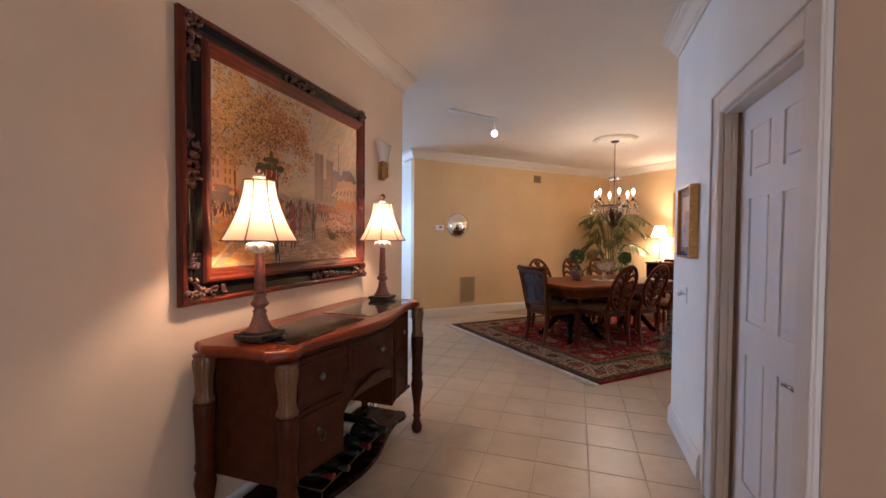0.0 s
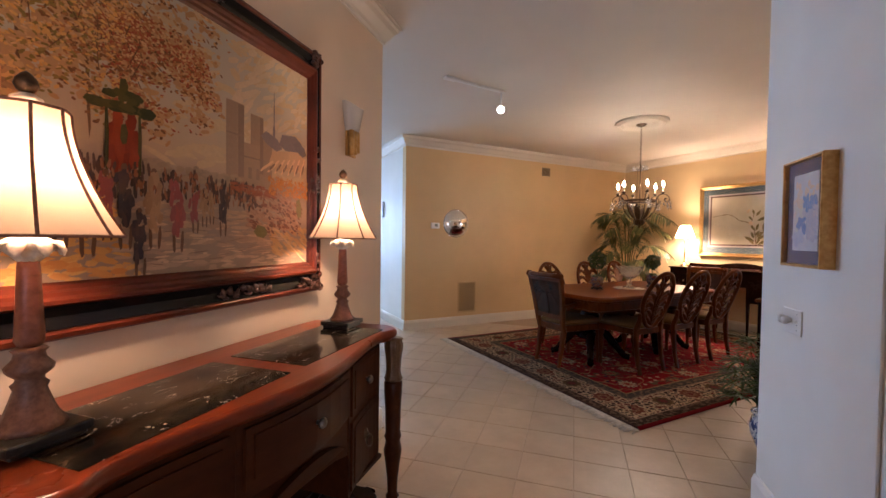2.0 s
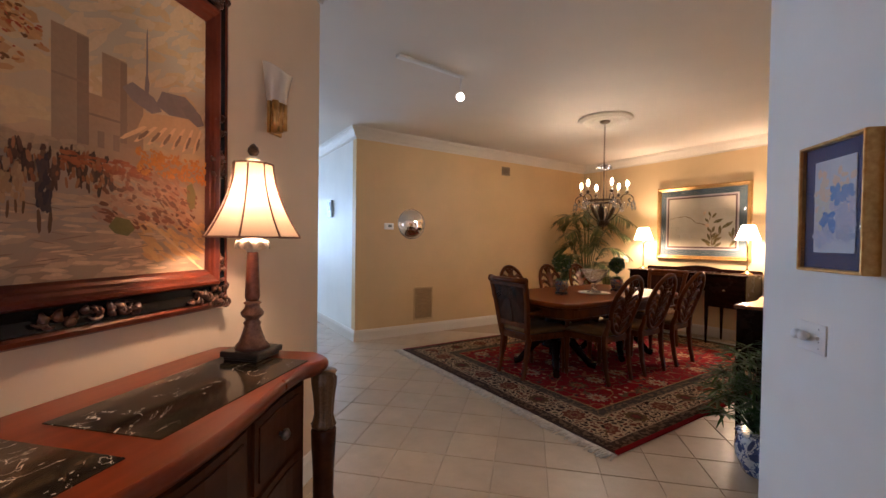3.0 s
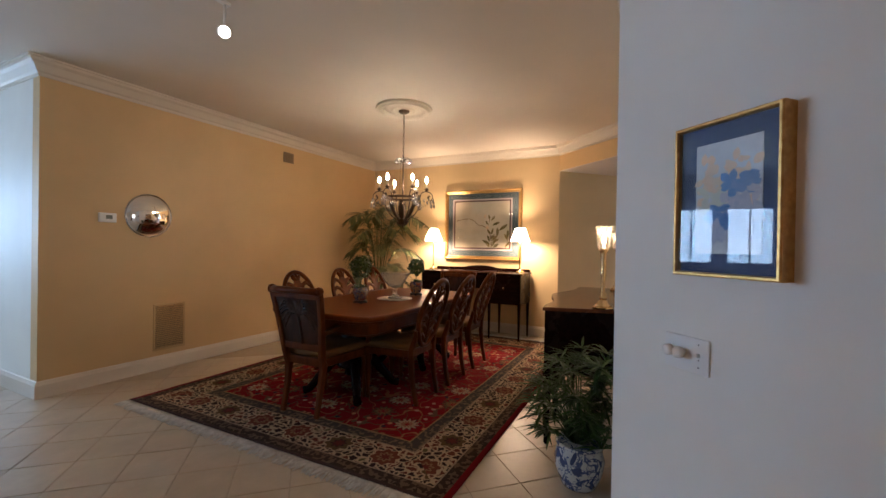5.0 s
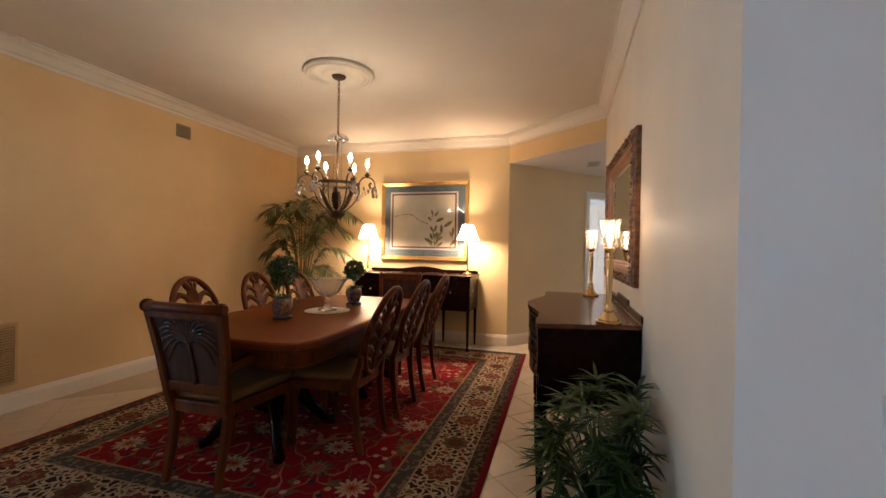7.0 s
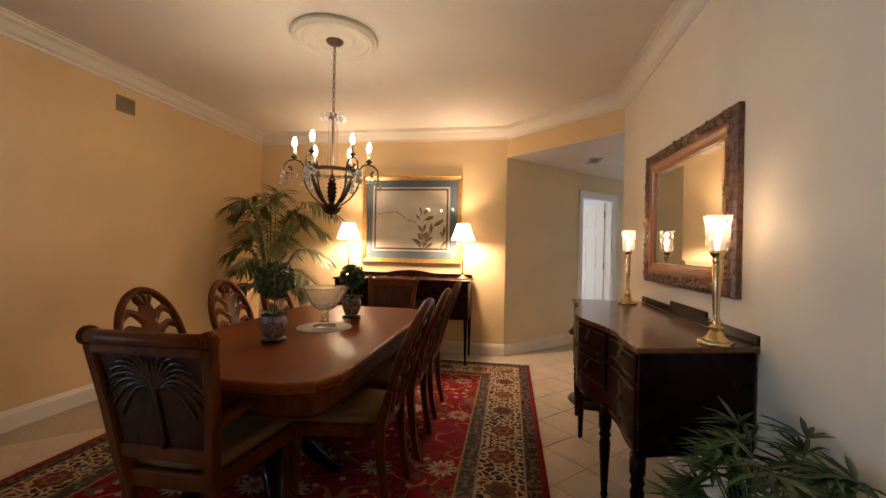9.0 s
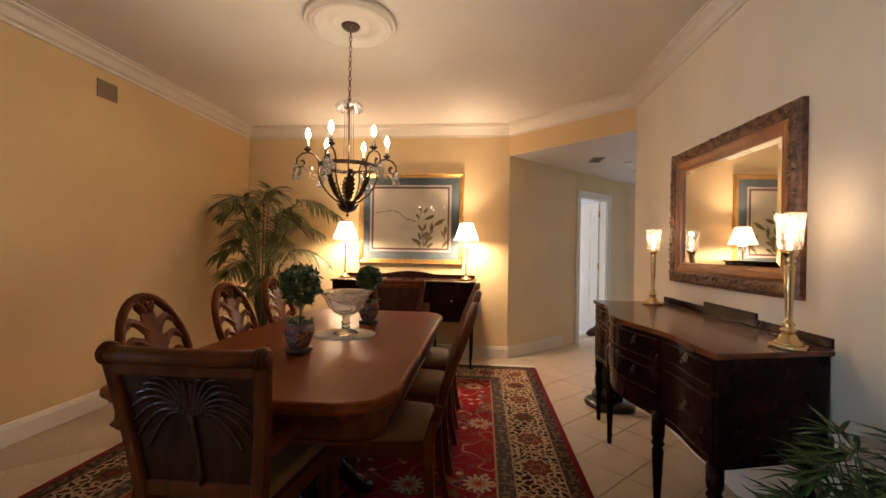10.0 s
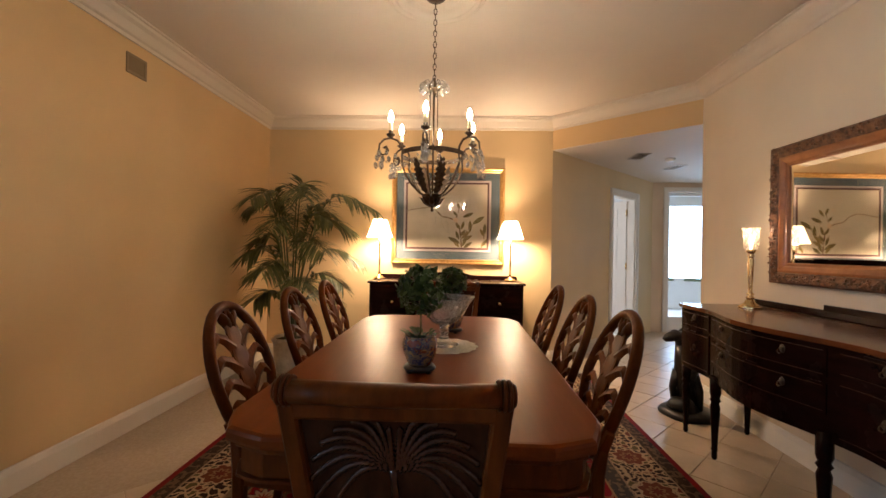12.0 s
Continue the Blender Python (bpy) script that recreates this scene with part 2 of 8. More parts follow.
def wall_run(name, p0, p1, thick, material, label, z0=0.0, z1=H, holes=()):
    """A wall whose face runs from p0 to p1 with its body to the right; holes: (from, to, bottom, top) along it."""
    p0, p1 = Vector(p0), Vector(p1)
    d = p1 - p0
    L = d.length
    bm = bmesh.new()
    s = 0.0
    for a, b_, lo, hi in sorted(holes):
        if a > s:
            add_box(bm, s, a, -thick, 0, z0, z1)
        if lo > z0:
            add_box(bm, a, b_, -thick, 0, z0, lo)
        if hi < z1:
            add_box(bm, a, b_, -thick, 0, hi, z1)
        s = b_
    if s < L:
        add_box(bm, s, L, -thick, 0, z0, z1)
    return structure(name, bm, material, label, pose(p0.x, p0.y, 0, 0, 0, math.degrees(math.atan2(d.y, d.x))))


# structure --------------------------------------------------------------------------
NICHE = (2.59, 6.13)
NE = (7.07, 6.13)
SE = (7.07, 2.90)
MIR_E = (6.10, 1.82)
MIR_W = (2.80, 1.85)
DOOR_END = (1.47, 0.52)
HALL_END = (1.333, 3.433)
FAR = (9.11, 0.86)

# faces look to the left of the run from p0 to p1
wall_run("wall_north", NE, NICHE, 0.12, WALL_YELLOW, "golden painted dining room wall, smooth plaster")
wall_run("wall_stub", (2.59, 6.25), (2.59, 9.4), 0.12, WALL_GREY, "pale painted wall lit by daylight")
wall_run("wall_east", SE, (7.07, 6.25), 0.12, WALL_GOLD_LAMPLIT, "golden painted wall, lightened for lamplight, behind the small sideboard")
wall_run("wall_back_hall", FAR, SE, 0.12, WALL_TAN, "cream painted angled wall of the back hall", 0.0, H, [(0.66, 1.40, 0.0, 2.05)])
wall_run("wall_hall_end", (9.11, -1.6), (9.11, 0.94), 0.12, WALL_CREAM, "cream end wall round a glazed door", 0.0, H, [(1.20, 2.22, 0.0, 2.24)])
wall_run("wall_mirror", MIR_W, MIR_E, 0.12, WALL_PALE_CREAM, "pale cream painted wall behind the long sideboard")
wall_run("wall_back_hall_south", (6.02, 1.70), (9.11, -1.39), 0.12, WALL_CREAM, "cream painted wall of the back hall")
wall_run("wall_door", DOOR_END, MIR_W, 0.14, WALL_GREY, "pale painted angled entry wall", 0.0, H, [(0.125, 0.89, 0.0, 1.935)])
wall_run("wall_entry", (1.47, -2.5), DOOR_END, 0.12, WALL_CREAM, "tan painted entry wall")
wall_run("wall_south", (-4.8, -2.5), (1.6, -2.5), 0.12, WALL_CREAM, "plain painted wall round the added unseen door", 0.0, H, [(3.2, 5.1, 0.0, 2.1)])
wall_run("wall_painting", HALL_END, (-4.7, -2.60), 0.15, WALL_CREAM, "tan painted entry wall behind the console")
# unseen south and west living walls, tan to cut bounced daylight
wall_run("wall_living_south", (-4.0, 4.0), (-1.23, 1.10), 0.12, WALL_CREAM, "unseen living room wall, tan to cut bounced daylight")
LIVE = [(0.40 + 0.93 * i, 1.17 + 0.93 * i, 1.02, 2.12) for i in range(5)]
wall_run("wall_living_windows", (2.71, 9.4), (-4.0, 9.4), 0.16, WALL_GREY, "pale living room wall with tall windows", 0.0, H, LIVE)
wall_run("wall_living_west", (-4.0, 9.5), (-4.0, 3.95), 0.12, WALL_CREAM, "unseen living room wall, tan to cut bounced daylight")

structure("floor_slab", prism([(-5.5, -3.2), (9.3, -3.2), (9.3, 10.2), (-5.5, 10.2)], -0.2, -0.005), speckled("grout", (0.40, 0.31, 0.215), (0.47, 0.37, 0.265), 0.85, 60), "sandy grout under the floor tiles")
structure("ceiling", prism([(-5.5, -3.2), (9.3, -3.2), (9.3, 10.2), (-5.5, 10.2)], H, H + 0.2), CEILING_PAINT, "smooth off-white painted ceiling")
structure("ceiling_back_hall", prism([(7.068, 2.898), (6.1, 1.822), (5.98, 1.68), (9.15, -1.55), (9.15, 0.85)], LOW, H + 0.01), CEILING_PAINT, "lower flat ceiling of the back hall")
structure("soffit_face", prism([(7.069, 2.903), (6.098, 1.823), (6.104, 1.8175), (7.075, 2.8975)], LOW + 0.004, H + 0.01), WALL_YELLOW, "golden painted soffit over the back hall opening")

CROWN = [(0, H - 0.135), (0.012, H - 0.135), (0.014, H - 0.112), (0.03, H - 0.10), (0.058, H - 0.052), (0.080, H - 0.034), (0.084, H - 0.014), (0.10, H - 0.012), (0.10, H), (0, H)]
BASE = [(0, 0), (0.018, 0), (0.018, 0.105), (0.013, 0.118), (0.008, 0.135), (0, 0.14)]
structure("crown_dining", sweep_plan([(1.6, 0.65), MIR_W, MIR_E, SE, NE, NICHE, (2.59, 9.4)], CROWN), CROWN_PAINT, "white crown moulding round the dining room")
structure("crown_entry", sweep_plan([(1.227, 3.539), HALL_END, (-3.2, -1.100)], CROWN), CROWN_PAINT, "white crown moulding along the entry wall")
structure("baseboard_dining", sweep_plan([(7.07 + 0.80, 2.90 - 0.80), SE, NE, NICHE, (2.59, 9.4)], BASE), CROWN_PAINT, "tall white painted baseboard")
structure("baseboard_mirror", sweep_plan([(2.28, 1.33), MIR_W, MIR_E], BASE), TRIM_WHITE, "tall white painted baseboard")
structure("baseboard_entry", sweep_plan([(1.227, 3.539), HALL_END, (-3.2, -1.100)], BASE), TRIM_WHITE, "tall white painted baseboard")

# trim, doors, windows -------------------------------------------------------------
def uv(u, v, z=0.0, yaw=45.0):
    """A pose in the entry hall: u along it, v across it towards the painting wall."""
    return pose((u - v) * R2, (u + v) * R2, z, 0, 0, yaw)


BRASS, _nt, _b = make_material("polished_brass", (0.74, 0.55, 0.28), 0.20, 1.0)
bump(_nt, _b, noise_tex(_nt, coords(_nt), 30, 3), 0.05, 0.002)
GOLD = speckled("gilt_frame", (0.50, 0.27, 0.08), (0.66, 0.40, 0.14), 0.36, 40, 0.75, 0.15)
BRONZE = speckled("aged_bronze", (0.055, 0.035, 0.022), (0.13, 0.08, 0.045), 0.45, 60, 0.7, 0.2)
CHROME, _nt, _b = make_material("satin_nickel", (0.62, 0.60, 0.57), 0.25, 1.0)
PANE = glass("clear_glass")
THIN_GLASS, _nt, _b = make_material("picture_glass", (1, 1, 1), 0.0)
_b.inputs["Transmission Weight"].default_value = 1.0
_b.inputs["IOR"].default_value = 1.45
_b.inputs["Roughness"].default_value = 0.0


def casing(name, m, s0, s1, head, w, label, depth=0.022):
    """Flat casing with a back band round an opening; local x along the wall, y out of it."""
    t = thing(name, m, label, "", "", "structure")
    for i, (a, b) in enumerate(((s0 - w, s0), (s1, s1 + w))):
        bm = box(a, b, 0.001, depth, 0, head + w, 0.004, 1)
        add_box(bm, (a if i == 0 else b - 0.022), (a + 0.022 if i == 0 else b), depth, depth + 0.010, 0, head + w, 0.003, 1)
        part("casing_leg", bm, TRIM_WHITE, t)
    bm = box(s0, s1, 0.001, depth, head, head + w, 0.004, 1)
    add_box(bm, s0 - w + 0.02, s1 + w - 0.02, depth, depth + 0.010, head + w - 0.022, head + w, 0.003, 1)
    part("casing_head", bm, TRIM_WHITE, t)
    return t


def panel_door(name, m, w, h, label, lever=True, hinges=False):
    """A six-panel door slab; local x across it, y out of its face, z up."""
    t = thing(name, m, label, "", "", "structure")
    st, mid = 0.105, 0.10
    rails = [(0.0, 0.22), (0.80, 0.95), (1.50, 1.60), (h - 0.11, h)]
    for a, b in ((0, st), (w / 2 - mid / 2, w / 2 + mid / 2), (w - st, w)):
        part("stile", box(a, b, -0.038, 0, 0, h), DOOR_WHITE, t)
    for z0, z1 in rails:
        for a, b in ((st, w / 2 - mid / 2), (w / 2 + mid / 2, w - st)):
            part("rail", box(a, b, -0.038, 0, z0, z1), DOOR_WHITE, t)
    for (a0, z0), (a1, z1) in zip(rails, rails[1:]):
        for a, b in ((st, w / 2 - mid / 2), (w / 2 + mid / 2, w - st)):
            bm = box(a, b, -0.026, -0.0075, z0, z1)
            add_box(bm, a + 0.028, b - 0.028, -0.020, -0.0025, z0 + 0.028, z1 - 0.028, 0.006, 2)
            part("door_panel", bm, DOOR_WHITE, t)
    if lever:
        bm = lathe([(0.026, 0), (0.028, 0.004), (0.022, 0.010), (0.011, 0.014), (0.010, 0.045), (0, 0.047)], 20)
        moved(bm, pose(0.06, 0, 0.82, -90, 0, 0))
        add_tube(bm, [(0.06, 0.042, 0.82), (0.10, 0.046, 0.822), (0.15, 0.044, 0.816), (0.17, 0.040, 0.810)], [0.009, 0.008, 0.007, 0.006], 8)
        part("door_handle", bm, CHROME, t, "satin nickel lever handle", True)
    if hinges:
        for z in (0.2, 1.0, 1.8):
            bm = box(-0.012, 0.004, -0.02, 0.006, z, z + 0.09)
            add_tube(bm, [(-0.004, 0.008, z - 0.005), (-0.004, 0.008, z + 0.095)], 0.008, 8)
            part("hinge", bm, BRASS, t, "brass butt hinge")
    return t


DOORWALL = pose(1.47, 0.52, 0, 0, 0, 45)
casing("trim_door_entry", DOORWALL, 0.125, 0.89, 1.935, 0.115, "wide white painted door casing in the entry")
_j = thing("trim_jamb_entry", DOORWALL, "white painted door jamb", "", "", "structure")
part("jamb", box(0.877, 0.889, -0.138, 0.0, 0, 1.934), TRIM_WHITE, _j)
part("jamb", box(0.126, 0.138, -0.138, 0.0, 0, 1.934), TRIM_WHITE, _j)
part("jamb_head", box(0.138, 0.877, -0.138, 0.0, 1.922, 1.934), TRIM_WHITE, _j)
part("door_stop", box(0.865, 0.876, -0.062, -0.030, 0, 1.921), TRIM_WHITE, _j)
part("weather_strip", box(0.858, 0.8645, -0.060, -0.048, 0, 1.92), paint("strip_brown", (0.22, 0.13, 0.08), 0.7), _j, "brown rubber strip")
panel_door("door_entry", DOORWALL @ pose(0.138, -0.064, 0.006), 0.727, 1.914, "closed white six-panel door with lever handle")

BACKHALL = pose(*FAR, 0, 0, 0, 135)
casing("trim_door_back", BACKHALL, 0.66, 1.40, 2.05, 0.085, "white painted casing round the back hall door")
_j = thing("trim_jamb_back", BACKHALL, "white painted door jamb", "", "", "structure")
part("jamb", box(0.661, 0.672, -0.118, 0.0, 0, 2.049), TRIM_WHITE, _j)
part("jamb", box(1.388, 1.399, -0.118, 0.0, 0, 2.049), TRIM_WHITE, _j)
part("jamb_head", box(0.672, 1.388, -0.118, 0.0, 2.038, 2.049), TRIM_WHITE, _j)
panel_door("door_back", BACKHALL @ pose(0.684, -0.118, 0.008, 0, 0, -86), 0.71, 2.02, "open white six-panel door with brass hinges", False, True)

ENDWALL = pose(9.11, -1.6, 0, 0, 0, 90)
casing("trim_glass_door", ENDWALL, 1.20, 2.22, 2.24, 0.07, "white painted casing round the glazed door")
_g = thing("door_glazed", ENDWALL @ pose(1.20, -0.06, 0), "white framed glazed door to a sunroom", "", "", "structure")
part("door_frame", merge(merge(merge(box(0.003, 0.05, -0.02, 0.02, 0.0, 2.235, 0.003, 1), box(0.97, 1.017, -0.02, 0.02, 0, 2.235, 0.003, 1)), box(0.05, 0.97, -0.02, 0.02, 0.0, 0.24, 0.003, 1)), box(0.05, 0.97, -0.02, 0.02, 2.18, 2.235, 0.003, 1)), DOOR_WHITE, _g)
_p = part("glass_pane", box(0.05, 0.97, -0.003, 0.003, 0.24, 2.18), PANE, _g)
_p.visible_shadow = False

# sunroom past the glazed door
structure("floor_sunroom", prism([(9.23, -3.1), (12.2, -3.1), (12.2, 2.6), (9.23, 2.6)], -0.15, 0.0), speckled("sunroom_floor", (0.55, 0.52, 0.47), (0.62, 0.59, 0.54), 0.5, 8), "pale sunroom floor")
structure("ceiling_sunroom", prism([(9.23, -3.1), (12.2, -3.1), (12.2, 2.6), (9.23, 2.6)], 2.6, 2.7), CEILING_PAINT, "white sunroom ceiling")
wall_run("wall_sunroom", (12.0, -3.0), (12.0, 2.5), 0.1, DOOR_WHITE, "white sunroom wall with wide windows", 0.0, 2.6, [(0.15 + 0.9 * i, 0.95 + 0.9 * i, 0.62, 2.3) for i in range(6)])
wall_run("wall_sunroom_side", (12.0, 2.5), (9.23, 2.5), 0.1, DOOR_WHITE, "white sunroom side wall", 0.0, 2.6, [(0.3, 1.2, 0.9, 2.2), (1.4, 2.4, 0.9, 2.2)])
for _i in range(6):
    _w = thing("window_sunroom", pose(12.0, -3.0 + 0.15 + 0.9 * _i, 0, 0, 0, 90), "white framed sunroom window", "", "", "structure")
    part("window_frame", merge(merge(box(0.0, 0.04, -0.07, 0.01, 0.62, 2.3), box(0.76, 0.8, -0.07, 0.01, 0.62, 2.3)), box(0.04, 0.76, -0.07, 0.01, 1.42, 1.47)), DOOR_WHITE, _w)
    part("window_sill", box(-0.04, 0.84, -0.02, 0.06, 0.58, 0.62), DOOR_WHITE, _w)

# glazed door added unseen at the start of the entry, for fill light
_f = thing("door_front", pose(-1.6, -2.5, 0), "added unseen white door frame with tall glass panes", "", "", "structure")
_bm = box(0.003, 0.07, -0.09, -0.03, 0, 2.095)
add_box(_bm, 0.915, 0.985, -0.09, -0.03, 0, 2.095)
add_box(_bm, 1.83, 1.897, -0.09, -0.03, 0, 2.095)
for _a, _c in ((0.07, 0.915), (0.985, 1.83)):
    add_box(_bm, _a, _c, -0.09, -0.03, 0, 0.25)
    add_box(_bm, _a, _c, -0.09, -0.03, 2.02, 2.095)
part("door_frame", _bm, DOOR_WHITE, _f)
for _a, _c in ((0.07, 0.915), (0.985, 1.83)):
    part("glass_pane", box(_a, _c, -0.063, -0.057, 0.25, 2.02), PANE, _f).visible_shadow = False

# room past the back hall door
wall_run("wall_back_room_a", (10.4, 2.3), (8.2, 4.5), 0.1, DOOR_WHITE, "white wall of the back room", 0.0, 2.5, [(0.9, 2.2, 0.9, 2.1)])
wall_run("wall_back_room_b", (8.2, 4.5), (7.26, 3.25), 0.1, DOOR_WHITE, "white wall of the back room", 0.0, 2.5)
structure("ceiling_back_room", prism([(9.2, 0.95), (10.5, 2.3), (8.2, 4.6), (7.25, 3.1)], 2.5, 2.6), CEILING_PAINT, "white back room ceiling")
structure("floor_back_room", prism([(9.3, 1.0), (10.5, 2.3), (8.2, 4.6), (7.2, 3.1)], -0.1, -0.002), speckled("back_room_floor", (0.62, 0.58, 0.52), (0.70, 0.66, 0.60), 0.4, 9), "pale back room floor")

# living room windows
for _i, (_a, _c, _z0, _z1) in enumerate(LIVE):
    _w = thing("window_living", pose(2.71, 9.4, 0, 0, 0, 180) @ pose(_a, 0, 0), "tall white framed living room window", "", "", "structure")
    _l = _c - _a
    _bm = box(0.0, 0.045, -0.12, -0.06, _z0, _z1)
    add_box(_bm, _l - 0.045, _l, -0.12, -0.06, _z0, _z1)
    add_box(_bm, 0.045, _l - 0.045, -0.12, -0.06, _z0, _z0 + 0.05)
    add_box(_bm, 0.045, _l - 0.045, -0.12, -0.06, _z1 - 0.05, _z1)
    add_box(_bm, _l / 2 - 0.014, _l / 2 + 0.014, -0.115, -0.065, _z0 + 0.05, _z1 - 0.05)
    part("window_frame", _bm, DOOR_WHITE, _w)
    part("window_sill", box(-0.03, _l + 0.03, -0.05, 0.05, _z0 - 0.03, _z0), DOOR_WHITE, _w)
    _p = part("pane", box(0.045, _l - 0.045, -0.093, -0.088, _z0 + 0.05, _z1 - 0.05), PANE, _w)
    _p.visible_shadow = False
structure("ground", prism([(-400, -400), (400, -400), (400, 400), (-400, 400)], -0.6, -0.5), speckled("lawn", (0.05, 0.08, 0.03), (0.09, 0.12, 0.05), 0.9, 0.4, 0.0, 0.1), "distant grass and ground outside")

# small fittings on the stub wall, passage door
_t = thing("framed_print", pose(2.588, 7.84, 1.25, 0, 0, 90), "small pale framed print on the passage wall", "picture")
part("frame", merge(merge(merge(box(0, 0.9, 0, 0.02, 0, 0.03), box(0, 0.9, 0, 0.02, 0.51, 0.54)), box(0, 0.03, 0, 0.02, 0.03, 0.51)), box(0.87, 0.9, 0, 0.02, 0.03, 0.51)), TRIM_WHITE, _t)
part("print", box(0.03, 0.87, 0.002, 0.008, 0.03, 0.51), speckled("pale_print", (0.45, 0.55, 0.62), (0.75, 0.78, 0.78), 0.4, 3), _t)
_t = thing("intercom_panel", pose(2.588, 7.03, 1.64, 0, 0, 90), "small grey wall panel by the dining corner", "wall panel")
part("housing", box(0, 0.16, 0, 0.03, 0, 0.25, 0.006, 2), paint("grey_plastic", (0.42, 0.45, 0.48), 0.4), _t)
part("screen", box(0.025, 0.135, 0.03, 0.033, 0.10, 0.22), paint("dark_screen", (0.12, 0.14, 0.16), 0.2), _t)


def grille(name, m, w, h, slats, label, colour, category):
    t = thing(name, m, label, category)
    mat = paint(name + "_metal", colour, 0.45, 0.05, 0.03)
    f = 0.02
    bm = box(0, w, 0, 0.010, 0, f, 0.002, 1)
    add_box(bm, 0, w, 0, 0.010, h - f, h, 0.002, 1)
    add_box(bm, 0, f, 0, 0.010, f, h - f, 0.002, 1)
    add_box(bm, w - f, w, 0, 0.010, f, h - f, 0.002, 1)
    part("frame", bm, mat, t)
    # thin dark sheet on the wall, in place of the duct's shade
    part("backing", box(f, w - f, 0.001, 0.002, f, h - f), paint(name + "_duct_shade", (0.10, 0.08, 0.06), 0.8), t)
    shared = None
    for i in range(slats):
        z = f + (i + 0.5) * (h - 2 * f) / slats
        if shared is None:
            bm = moved(box(f, w - f, -0.0012, 0.0012, -0.5 * (h - 2 * f) / slats * 0.95, 0.5 * (h - 2 * f) / slats * 0.95), pose(0, 0, 0, -32, 0, 0))
            first = part("slat", bm, mat, t)
            shared = first.data
            first.location = (0, 0.006, z)
        else:
            o = new("slat", shared)
            o.parent, o.location = t, (0, 0.006, z)
    return t


grille("return_grille", pose(3.76, 6.128, 0.195, 0, 0, 180), 0.31, 0.465, 22, "tan louvred return air grille low on the wall", (0.52, 0.345, 0.155), "air grille")
grille("wall_vent", pose(5.205, 6.128, 2.385, 0, 0, 180), 0.172, 0.135, 7, "small tan louvred air vent under the crown", (0.22, 0.155, 0.085), "air vent")
grille("wall_vent", pose(2.588, 7.90, 2.33, 0, 0, 90), 0.36, 0.13, 6, "small louvred air vent in the passage", (0.40, 0.36, 0.30), "air vent")

_t = thing("thermostat", pose(3.12, 6.128, 1.455, 0, 0, 180), "small white wall thermostat with grey display", "thermostat")
part("housing", box(0, 0.135, 0, 0.028, 0, 0.085, 0.008, 3), paint("white_plastic", (0.80, 0.79, 0.76), 0.35, 0.02, 0.02), _t)
part("display", box(0.035, 0.085, 0.028, 0.030, 0.03, 0.065), paint("lcd_grey", (0.22, 0.25, 0.22), 0.2), _t)
MIRROR, _nt, _b = make_material("silvered_mirror", (0.90, 0.90, 0.88), 0.015, 1.0)
_t = thing("convex_mirror", pose(3.40, 6.128, 1.54, 90, 0, 0), "round domed silver convex mirror on golden wall", "mirror")
part("dome", lathe([(0.205, 0.0), (0.205, 0.008), (0.19, 0.022), (0.16, 0.04), (0.12, 0.056), (0.08, 0.066), (0.04, 0.0715), (0, 0.073)], 48), MIRROR, _t)
part("rim", lathe([(0.209, 0.0), (0.212, 0.006), (0.207, 0.012), (0.2055, 0.008)], 48), CHROME, _t)

# switch plate on the entry wall
IVORY = paint("ivory_plastic", (0.80, 0.78, 0.74), 0.3, 0.02, 0.01)
_t = thing("dimmer_switch_plate", uv(2.898, -0.6715, 0.92, 45), "white three-gang switch plate with two dimmer knobs", "light switch")
part("plate", box(0, 0.152, 0, 0.006, 0, 0.105, 0.002, 1), IVORY, _t)
for _x in (0.122, 0.085):
    part("dimmer_knob", moved(lathe([(0.010, 0), (0.010, 0.010), (0.017, 0.012), (0.0175, 0.026), (0.012, 0.031), (0, 0.032)], 20), pose(_x, 0.006, 0.055, -90, 0, 0)), IVORY, _t)
part("toggle", box(0.028, 0.038, 0.006, 0.016, 0.050, 0.062, 0.002, 1), IVORY, _t)
for _z in (0.018, 0.040, 0.085):
    part("screw", box(0.031, 0.035, 0.006, 0.0068, _z, _z + 0.004), paint("screw_dark", (0.16, 0.14, 0.13), 0.4), _t)

# rug ------------------------------------------------------------------------------
RX0, RX1, RY0, RY1 = 2.92, 6.70, 2.615, 5.46


